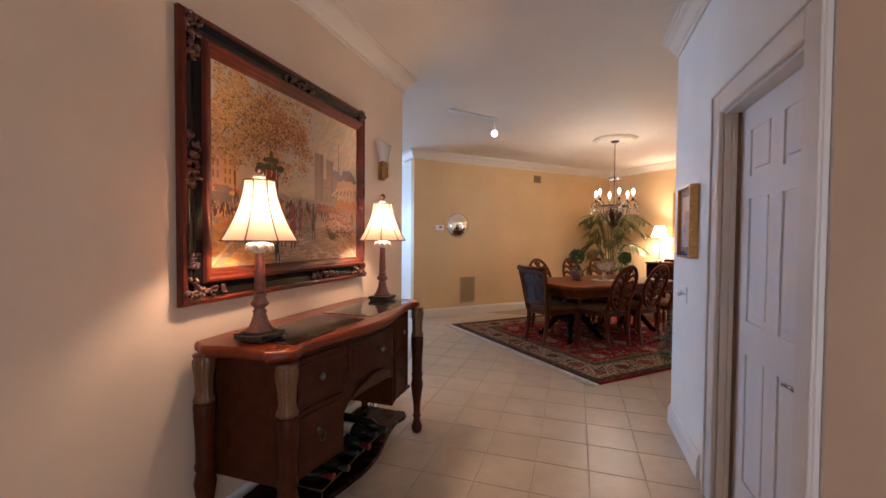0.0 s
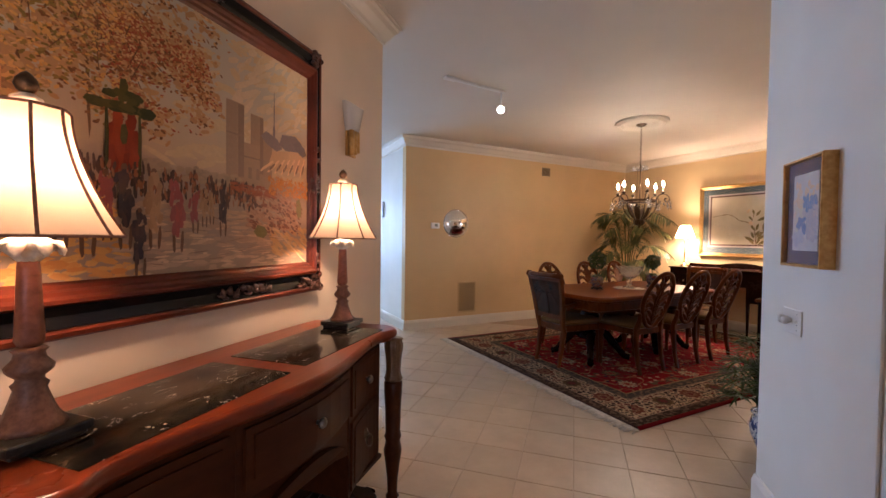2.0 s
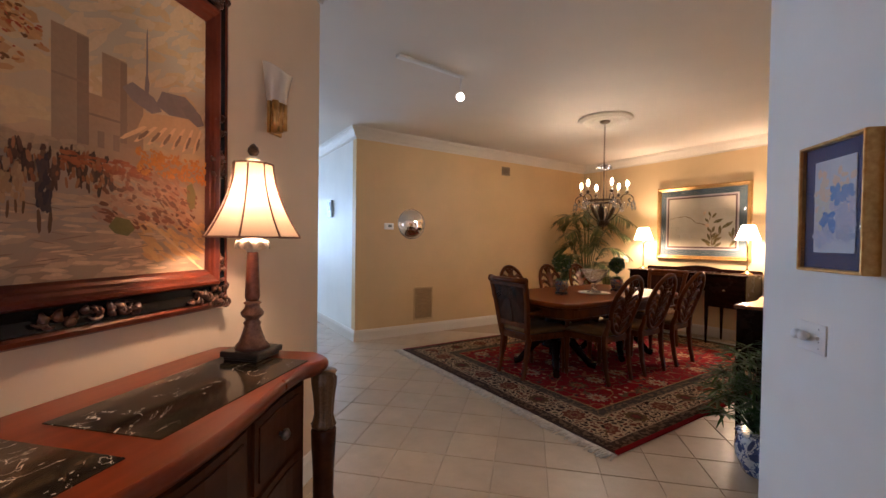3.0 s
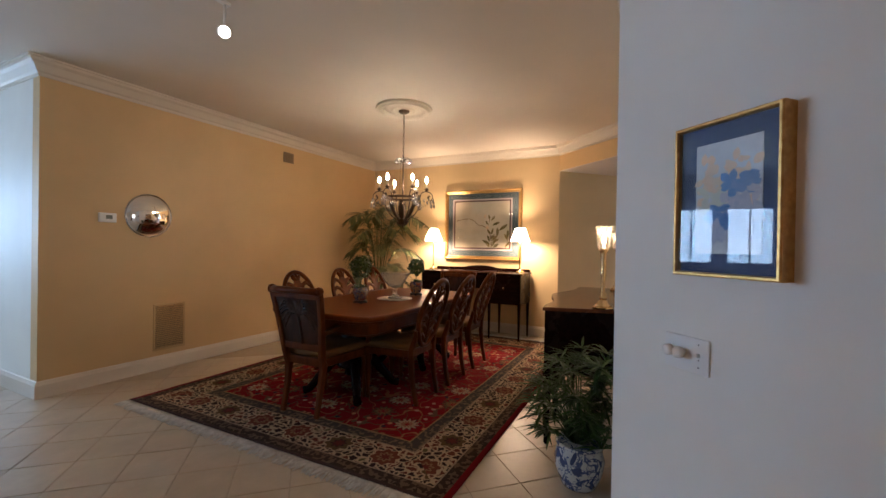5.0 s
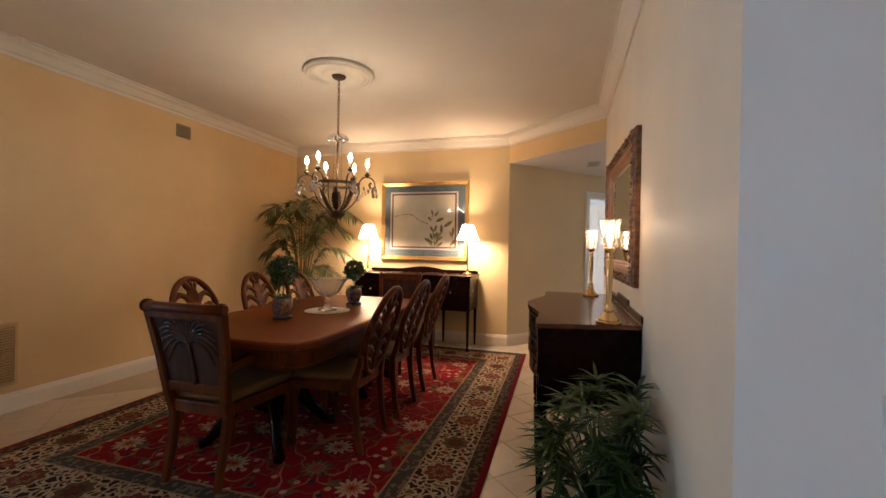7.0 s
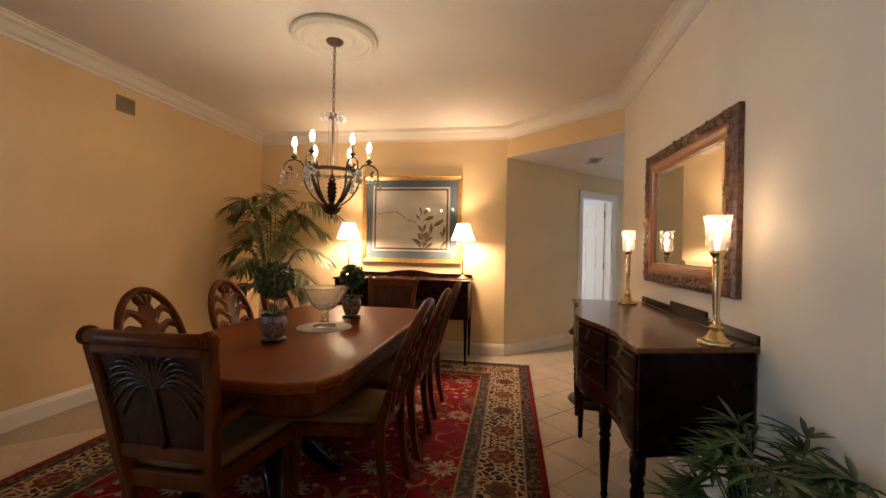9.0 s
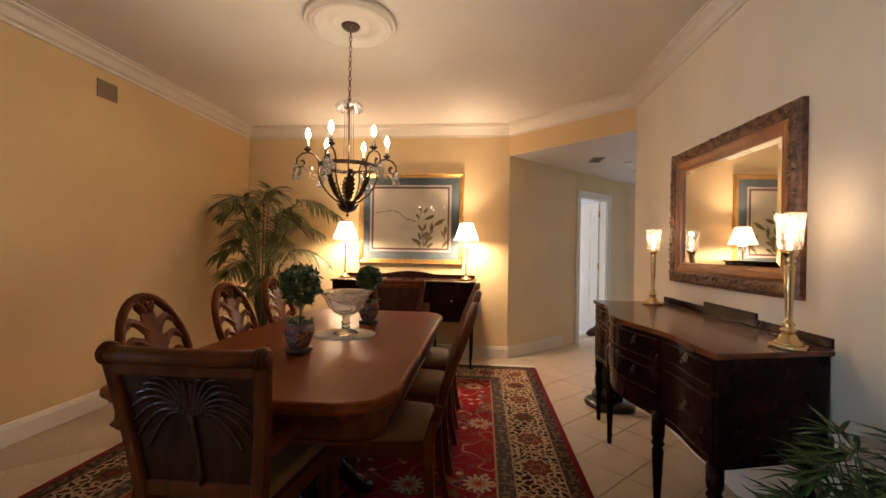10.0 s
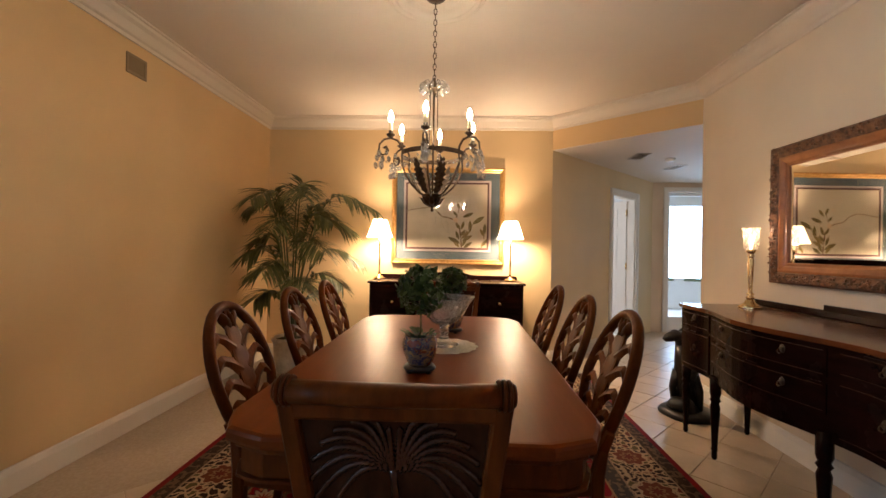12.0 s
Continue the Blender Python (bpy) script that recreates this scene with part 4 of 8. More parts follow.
def arm_chair(m, label):
    """Local x to the front; the rear feet stand at x = 0."""
    t = thing("dining_armchair", m, label, "armchair", "armchairs at the table ends")
    lx = lambda z: -0.02 - 0.15 * max(0.0, z - 0.40) - 0.10 * max(0.0, z - 0.75)
    for sy in (-1, 1):
        part("back_post", bar([(-0.06, sy * 0.18, 0.0), (-0.02, sy * 0.18, 0.2), (0.0, sy * 0.185, 0.36), (lx(0.45), sy * 0.195, 0.46), (lx(0.7), sy * 0.225, 0.70), (lx(0.92), sy * 0.250, 0.935)], [0.034, 0.040, 0.046, 0.048, 0.046, 0.044], [0.036, 0.044, 0.052, 0.048, 0.042, 0.040]), WOOD_CHAIR, t)
        part("leg", lathe([(0.017, 0.0), (0.022, 0.03), (0.016, 0.06), (0.024, 0.17), (0.030, 0.27), (0.022, 0.30), (0.032, 0.33), (0.032, 0.41), (0.022, 0.44), (0.026, 0.56), (0.020, 0.62)], 14, (0.47, sy * 0.255, 0)), WOOD_CHAIR, t)
        part("arm", bar([(lx(0.63), sy * 0.222, 0.63), (0.10, sy * 0.245, 0.655), (0.28, sy * 0.262, 0.645), (0.44, sy * 0.262, 0.632), (0.50, sy * 0.260, 0.612), (0.515, sy * 0.258, 0.59)], [0.036, 0.045, 0.052, 0.056, 0.05, 0.034], [0.032, 0.032, 0.032, 0.034, 0.034, 0.03]), WOOD_CHAIR, t)
    # top rail: a scroll with ringed ends, bowed to the rear
    bm = bmesh.new()
    add_tube(bm, [(lx(0.95) - 0.018 * math.cos(math.pi * y / 0.56), y, 0.950) for y in (-0.235, -0.16, -0.08, 0.0, 0.08, 0.16, 0.235)], 0.030, 14, 0.85)
    part("top_rail", bm, WOOD_CHAIR, t)
    for sy in (-1, 1):
        bm = bmesh.new()
        for k, (y, r) in enumerate(((0.238, 0.034), (0.250, 0.035), (0.262, 0.034))):
            add_tube(bm, [(lx(0.95), sy * (y - 0.005), 0.950), (lx(0.95), sy * y, 0.950), (lx(0.95), sy * (y + 0.005), 0.950)], [r * 0.88, r, r * 0.88], 16)
        add_tube(bm, [(lx(0.95), sy * 0.264, 0.950), (lx(0.95), sy * 0.276, 0.950)], [0.031, 0.022], 16)
        part("scroll_end", bm, WOOD_CHAIR, t)
    part("crest", bar([(lx(0.91) - 0.006, y, 0.912) for y in (-0.23, -0.1, 0.1, 0.23)], 0.026, 0.045), WOOD_CHAIR, t)
    part("lower_rail", bar([(lx(0.52), y, 0.515) for y in (-0.19, 0.0, 0.19)], 0.030, 0.05), WOOD_CHAIR, t)
    # solid panel with a carved palm on its rear face
    bm = bmesh.new()
    for z0, z1 in ((0.53, 0.71), (0.71, 0.895)):
        w0, w1 = 0.172 + 0.11 * (z0 - 0.46), 0.172 + 0.11 * (z1 - 0.46)
        v = [bm.verts.new((lx(z) + dx, y, z)) for z, w in ((z0, w0), (z1, w1)) for dx in (-0.006, 0.006) for y in (-w, w)]
        for q in ((0, 1, 3, 2), (4, 6, 7, 5), (0, 4, 5, 1), (2, 3, 7, 6), (0, 2, 6, 4), (1, 5, 7, 3)):
            bm.faces.new([v[i] for i in q])
    part("back_panel", bm, WOOD_PANEL, t)
    bm = bmesh.new()
    add_tube(bm, [(lx(z) - 0.009, 0.012 * math.sin(9 * z), z) for z in (0.54, 0.58, 0.62, 0.66, 0.70, 0.74, 0.77)], [0.018, 0.012, 0.014, 0.011, 0.014, 0.011, 0.014], 8, 0.7)
    for deg, ln, drop in ((84, 0.105, 0.000), (70, 0.145, 0.012), (57, 0.175, 0.030), (45, 0.195, 0.045), (34, 0.205, 0.055), (23, 0.210, 0.065), (12, 0.205, 0.075), (0, 0.190, 0.080), (-14, 0.160, 0.075)):
        for sy in (-1, 1):
            q, r = [], []
            for i in range(29):
                f = i / 28
                y = min(0.205, 0.006 + ln * f * math.cos(radians(deg)))
                z = min(0.884, 0.765 + ln * f * math.sin(radians(deg)) + 0.030 * math.sin(math.pi * f) - drop * f * f)
                q.append((lx(z) - 0.009, sy * y, z))
                r.append((0.0095 if i % 2 else 0.0055) * (1 - 0.25 * f))
            add_tube(bm, q, r, 6, 1.2)
    part("palm_carving", bm, WOOD_CARVING, t, "carved palm tree with beaded fronds", True)
    part("seat_frame", prism([(-0.02, -0.20), (0.46, -0.265), (0.51, -0.23), (0.52, 0.0), (0.51, 0.23), (0.46, 0.265), (-0.02, 0.20)], 0.365, 0.43, 0.008, 2), WOOD_CHAIR, t)
    part("seat", prism([(0.0, -0.185), (0.45, -0.245), (0.49, -0.21), (0.50, 0.0), (0.49, 0.21), (0.45, 0.245), (0.0, 0.185)], 0.425, 0.485, 0.026, 4), SEAT_FABRIC, t, "tan upholstered seat cushion", True)
    return t


_a = arm_chair(pose(3.435, 4.055, 0.012, 0, 0, 1) @ Matrix.Diagonal((1, 0.925, 0.985, 1)), "carved palm-back wooden armchair with scrolled top rail")
copy_thing(_a, pose(5.93, 3.99, 0.012, 0, 0, 181))

# console in the entry ---------------------------------------------------------------
CON = uv(1.905, 1.185)
CW, CF, CB = 0.710, -0.250, 0.268
console = thing("console_cabinet", CON, "reddish wood serpentine console with marble inset top", "console table")
MARBLE, _nt, _b = make_material("dark_marble", (0.05, 0.05, 0.04), 0.10, coat=0.0, spec=0.35)
_v = coords(_nt, "Object", (1, 1.6, 1))
_n1 = noise_tex(_nt, _v, 5, 6, 0.6, 1.2)
_col = ramp(_nt, _n1, [(0.34, (0.006, 0.005, 0.004)), (0.50, (0.026, 0.018, 0.011)), (0.68, (0.085, 0.055, 0.032))])
_vein = noise_tex(_nt, _v, 3.4, 4, 0.6, 2.2)
_vm = math_node(_nt, "MULTIPLY", math_node(_nt, "GREATER_THAN", _vein, 0.494), math_node(_nt, "LESS_THAN", _vein, 0.504))
_gate = math_node(_nt, "GREATER_THAN", noise_tex(_nt, _v, 13, 2), 0.54)
_nt.links.new(mix(_nt, math_node(_nt, "MULTIPLY", _vm, _gate), _col, (0.55, 0.47, 0.38)), _b.inputs["Base Color"])
WOOD_TOP = wood("wood_console_top", (0.120, 0.019, 0.005), (0.200, 0.036, 0.009), 0.28, (3, 22, 22), 0.08, spec=0.2)
CARVED = speckled("carved_antique_gold", (0.115, 0.052, 0.018), (0.165, 0.080, 0.030), 0.42, 120, 0.15, 0.2)


def serpentine(grow=0.0, steps=28):
    """The console's plan outline: bowed front, eared corners."""
    w = CW + grow
    pts = []
    for i in range(steps + 1):
        x = -w + 2 * w * i / steps
        f = abs(x) / w
        y = CF + 0.075 - grow - 0.080 * (math.cos(math.pi * min(1.0, f / 0.80)) * 0.5 + 0.5) - (0.030 * math.sin(math.pi * min(1.0, max(0.0, (f - 0.80) / 0.17))) if f > 0.80 else 0)
        if f > 0.96:
            y += 0.06 * ((f - 0.96) / 0.04) ** 2
        pts.append((x, y))
    side = [(w - 0.010, CF + 0.13), (w - 0.022, 0.0), (w - 0.018, CB - 0.17), (w, CB - 0.115), (w, CB - 0.085), (w - 0.025, CB - 0.045), (w - 0.040, CB)]
    pts += side + [(-x, y) for x, y in side[::-1]]
    return pts


def softened(outline, times=2):
    """Corner cutting, for rounded ears and hollows."""
    for _ in range(times):
        outline = [q for a, b in zip(outline, outline[1:] + outline[:1]) for q in ((0.75 * a[0] + 0.25 * b[0], 0.75 * a[1] + 0.25 * b[1]), (0.25 * a[0] + 0.75 * b[0], 0.25 * a[1] + 0.75 * b[1]))]
    return outline


def moulded(outline_at, steps):
    """A slab whose edge follows (inset, height) steps from below to above."""
    bm = bmesh.new()
    rings = [[bm.verts.new((x, y, z)) for x, y in softened(outline_at(-g))] for g, z in steps]
    for a, b in zip(rings, rings[1:]):
        for i in range(len(a)):
            bm.faces.new((a[i], a[(i + 1) % len(a)], b[(i + 1) % len(a)], b[i])).smooth = True
    bm.faces.new(rings[0][::-1])
    bm.faces.new(rings[-1])
    return bm


_bm = moulded(serpentine, ((0.030, 0.846), (0.016, 0.850), (0.012, 0.858), (0.004, 0.862), (0.0, 0.870), (0.0, 0.884), (0.004, 0.893), (0.011, 0.898)))
part("worktop", _bm, WOOD_TOP, console, "glossy red-brown shaped top")
for _x0, _x1 in ((-0.585, -0.035), (0.035, 0.585)):
    part("marble_inset", box(_x0, _x1, -0.155, 0.145, 0.8975, 0.9005, 0.001, 1), MARBLE, console, "dark veined marble inset")
# body: two drawer stacks with a kneehole between, and back and side panels


def front_y(x, grow=-0.045):
    f = abs(x) / CW
    return CF + 0.075 - grow - 0.080 * (math.cos(math.pi * min(1.0, f / 0.80)) * 0.5 + 0.5)


def front_slab(bm, x0, x1, z0, z1, out, deep, n=6):
    """A slab that follows the bowed front."""
    ring = [(x0 + (x1 - x0) * i / n) for i in range(n + 1)]
    outline = [(x, front_y(x) - out) for x in ring] + [(x, front_y(x) - out + deep) for x in ring[::-1]]
    add_prism(bm, outline, z0, z1)
    return bm


for _s in (-1, 1):
    _a, _c = sorted((_s * 0.265, _s * 0.60))
    part("front_panel", front_slab(bmesh.new(), _a, _c, 0.33, 0.848, 0.0, 0.02), WOOD_CONSOLE, console)
    part("side_panel", box(_a, _a + 0.018, front_y(_a) + 0.02, CB - 0.02, 0.33, 0.848), WOOD_CONSOLE, console)
    part("side_panel", box(_c - 0.018, _c, front_y(_c) + 0.02, CB - 0.02, 0.33, 0.848), WOOD_CONSOLE, console)
    part("bottom_panel", box(_a + 0.019, _c - 0.019, front_y(_a) + 0.02, CB - 0.02, 0.33, 0.345), WOOD_CONSOLE, console)
part("front_panel", front_slab(bmesh.new(), -0.264, 0.264, 0.64, 0.848, 0.0, 0.02, 10), WOOD_CONSOLE, console)
part("back_panel", box(-0.60, 0.60, CB - 0.02, CB - 0.008, 0.33, 0.848), WOOD_CONSOLE, console)
# arched apron under the middle drawer
_n = 16
_out = [(-0.262, 0.64), (0.262, 0.64)] + [(0.262 - 0.524 * i / _n, 0.50 + 0.115 * math.sin(math.pi * i / _n) ** 0.6) for i in range(_n + 1)]
_bm = bmesh.new()
_fa = [_bm.verts.new((x, front_y(x) + 0.002, z)) for x, z in _out]
_fb = [_bm.verts.new((x, front_y(x) + 0.020, z)) for x, z in _out]
_bm.faces.new(_fa)
_bm.faces.new(_fb[::-1])
for _i in range(len(_out)):
    _bm.faces.new((_fa[_i], _fa[(_i + 1) % len(_out)], _fb[(_i + 1) % len(_out)], _fb[_i]))
bmesh.ops.triangulate(_bm, faces=[f for f in _bm.faces if len(f.verts) > 4])
part("apron", _bm, WOOD_CONSOLE, console)


PEWTER = speckled("aged_pewter", (0.10, 0.085, 0.07), (0.22, 0.19, 0.16), 0.4, 60, 0.8, 0.2)


def knob(x, z, y):
    return moved(lathe([(0.007, 0), (0.006, 0.010), (0.015, 0.014), (0.017, 0.020), (0.012, 0.027), (0, 0.029)], 16), pose(x, y, z, 90, 0, 0))


def ring_pull(x, z, y, r=0.022):
    bm = moved(lathe([(0.020, 0), (0.019, 0.003), (0.010, 0.006), (0.008, 0.014), (0, 0.016)], 16, squash=1.3), pose(x, y, z, 90, 0, 0))
    add_tube(bm, [(x + r * math.sin(a), y - 0.014 - 0.004 * (1 - math.cos(a)), z - r + r * math.cos(a)) for a in [2 * math.pi * i / 18 for i in range(18)]], 0.0032, 6, 1.0, True)
    return bm


for _x0, _x1, _z0, _z1, _ring in ((-0.575, -0.285, 0.635, 0.825, False), (-0.575, -0.285, 0.35, 0.610, True), (0.285, 0.575, 0.635, 0.825, False), (0.285, 0.575, 0.35, 0.610, True), (-0.245, 0.245, 0.665, 0.825, False)):
    _bm = bmesh.new()
    front_slab(_bm, _x0, _x1, _z0, _z1, 0.010, 0.012)
    front_slab(_bm, _x0 + 0.022, _x1 - 0.022, _z0 + 0.022, _z1 - 0.022, 0.015, 0.008)
    _dr = part("drawer", _bm, WOOD_CONSOLE, console)
    _xc = (_x0 + _x1) / 2
    _yc = front_y(_xc) - 0.015
    part("handle", ring_pull(_xc, (_z0 + _z1) / 2 + 0.02, _yc) if _ring else knob(_xc, (_z0 + _z1) / 2, _yc), PEWTER if not _ring else BRONZE, _dr, "dull metal pull", True)
for _sx in (-1, 1):
    for _y in (CF + 0.075, CB - 0.045):
        _x = _sx * 0.655
        _leg = part("leg", lathe([(0.022, 0.0), (0.034, 0.015), (0.036, 0.045), (0.024, 0.075), (0.021, 0.10), (0.031, 0.115), (0.022, 0.13), (0.025, 0.20), (0.034, 0.27), (0.042, 0.33), (0.033, 0.375), (0.040, 0.395), (0.034, 0.415), (0.036, 0.52), (0.041, 0.60), (0.042, 0.645), (0.034, 0.658)], 18, (_x, _y, 0)), WOOD_CONSOLE, console)
        part("carved_capital", lathe([(0.036, 0.655), (0.042, 0.664), (0.036, 0.675), (0.031, 0.70), (0.035, 0.76), (0.041, 0.80), (0.042, 0.825), (0.036, 0.835), (0.042, 0.848)], 40, (_x, _y, 0), 1.0, 10, 0.05), CARVED, _leg, "fluted antique-gold carving")
part("shelf", prism([(x, y + 0.03) if y < 0 else (x, y - 0.02) for x, y in serpentine(-0.05)], 0.105, 0.13, 0.006, 2), WOOD_DARK_SHADED, console, "low dark wooden shelf")

BOTTLE_GLASS, _nt, _b = make_material("bottle_glass_dark", (0.012, 0.016, 0.010), 0.08, coat=0.6)
LABEL_PAPER = speckled("label_paper", (0.42, 0.36, 0.28), (0.56, 0.50, 0.40), 0.7, 30)
FOIL = speckled("bottle_foil_red", (0.12, 0.01, 0.01), (0.20, 0.025, 0.02), 0.4, 30)
FOIL_BLACK = speckled("bottle_foil_black", (0.02, 0.018, 0.016), (0.05, 0.045, 0.04), 0.4, 30)
_rack = thing("wine_rack", CON @ pose(-0.05, -0.01, 0.13), "low dark metal wine rack on console shelf", "wine rack")
for _x in (-0.32, 0.32):
    part("rack_end", tube([(_x, -0.12, 0.004), (_x, -0.12, 0.06), (_x, 0.12, 0.06), (_x, 0.12, 0.004)], 0.004, 6), BRONZE, _rack)
for _y in (-0.12, 0.12):
    part("rail", tube([(-0.32, _y, 0.06), (0.32, _y, 0.06)], 0.004, 6), BRONZE, _rack)


def wine_bottle(m, foil, label_on=True):
    t = thing("wine_bottle", m, "dark wine bottle with paper label lying in rack", "bottle", "wine bottles in the rack")
    part("bottle", lathe([(0.030, 0), (0.037, 0.004), (0.038, 0.02), (0.038, 0.175), (0.034, 0.20), (0.018, 0.232), (0.014, 0.25), (0.0135, 0.262)], 20), BOTTLE_GLASS, t)
    part("foil", lathe([(0.0148, 0.245), (0.0145, 0.285), (0.016, 0.287), (0.016, 0.296), (0.0145, 0.298)], 16), foil, t)
    if label_on:
        part("label", lathe([(0.0383, 0.06), (0.0386, 0.061), (0.0386, 0.149), (0.0383, 0.15)], 20), LABEL_PAPER, t, "pale paper label")
    return t


for _i in range(6):
    wine_bottle(CON @ pose(-0.315 + 0.105 * _i, 0.14 - 0.012 * (_i % 2), 0.13 + 0.066 + 0.038, 90 + (4 if _i % 2 else 1), 0, 0), (FOIL, FOIL_BLACK, FOIL_BLACK)[_i % 3], _i in (1, 3, 4))
solid("power_cord", tube([(0.46, 0.10, 0.14), (0.44, 0.05, 0.22), (0.47, 0.02, 0.30), (0.52, 0.05, 0.28), (0.50, 0.10, 0.20), (0.42, 0.15, 0.15), (0.35, 0.17, 0.136)], 0.004, 6), paint("cord_black", (0.02, 0.02, 0.02), 0.5), "looped black power cord behind the console", "cord", m=CON)
solid("lamp_cord", tube([(-0.60, 0.25, 0.86), (-0.598, 0.262, 0.5), (-0.585, 0.262, 0.2), (-0.57, 0.255, 0.02)], 0.003, 6), paint("cord_brown", (0.06, 0.04, 0.03), 0.5), "thin lamp cord hanging behind the console", "cord", m=CON)


# lamps -----------------------------------------------------------------------------
def shade_material(name, colour, thickness=0.6, glow=0.0):
    """Cloth that lets lamplight through."""
    mat = bpy.data.materials.new(name)
    mat.use_nodes = True
    nt = mat.node_tree
    b = nt.nodes["Principled BSDF"]
    b.inputs["Base Color"].default_value = (*colour, 1)
    b.inputs["Roughness"].default_value = 0.8
    tr = nt.nodes.new("ShaderNodeBsdfTranslucent")
    weave = noise_tex(nt, coords(nt, "Object", (1, 1, 4)), 90, 3)
    nt.links.new(ramp(nt, weave, [(0.2, tuple(c * 0.88 for c in colour)), (0.8, colour)]), tr.inputs["Color"])
    mx = nt.nodes.new("ShaderNodeMixShader")
    mx.inputs[0].default_value = thickness
    nt.links.new(b.outputs[0], mx.inputs[1])
    nt.links.new(tr.outputs[0], mx.inputs[2])
    nt.links.new(mx.outputs[0], nt.nodes["Material Output"].inputs["Surface"])
    return mat


SHADE_SILK = shade_material("shade_silk", (0.73, 0.51, 0.33), 0.19)
SHADE_WHITE = shade_material("shade_white", (0.92, 0.85, 0.72), 0.70)
TRIM_BRAID = speckled("shade_braid", (0.20, 0.085, 0.05), (0.30, 0.14, 0.085), 0.7, 60)
LAMP_WOOD = speckled("lamp_column_red", (0.13, 0.035, 0.018), (0.23, 0.08, 0.045), 0.4, 45, 0.0, 0.25, coat=0.2)
LAMP_STONE = speckled("lamp_antique_finish", (0.120, 0.048, 0.030), (0.185, 0.085, 0.052), 0.45, 110, 0.0, 0.3)
LAMP_BASE = speckled("lamp_black_base", (0.012, 0.011, 0.010), (0.03, 0.026, 0.022), 0.3, 40, 0.0, 0.1)
CAP_IVORY = speckled("carved_ivory", (0.55, 0.46, 0.36), (0.75, 0.68, 0.56), 0.5, 60, 0.0, 0.4)


def bell_shade(bm, zb, zt, rb, rt, n=48, ribs=0, thick=0.0):
    """A flared bell: scalloped in plan, curved in profile."""
    rings = []
    for k in range(13):
        f = k / 12
        r = rt + (rb - rt) * (1 - f) ** 1.75
        z = zb + (zt - zb) * f
        ring = []
        for i in range(n):
            a = 2 * math.pi * i / n
            rr = r * (1 - (0.035 * abs(math.sin(ribs * a / 2)) if ribs else 0)) - thick
            ring.append(bm.verts.new((rr * math.cos(a), rr * math.sin(a), z)))
        rings.append(ring)
    for a, b in zip(rings, rings[1:]):
        for i in range(n):
            bm.faces.new((a[i], a[(i + 1) % n], b[(i + 1) % n], b[i])).smooth = True
    return rings


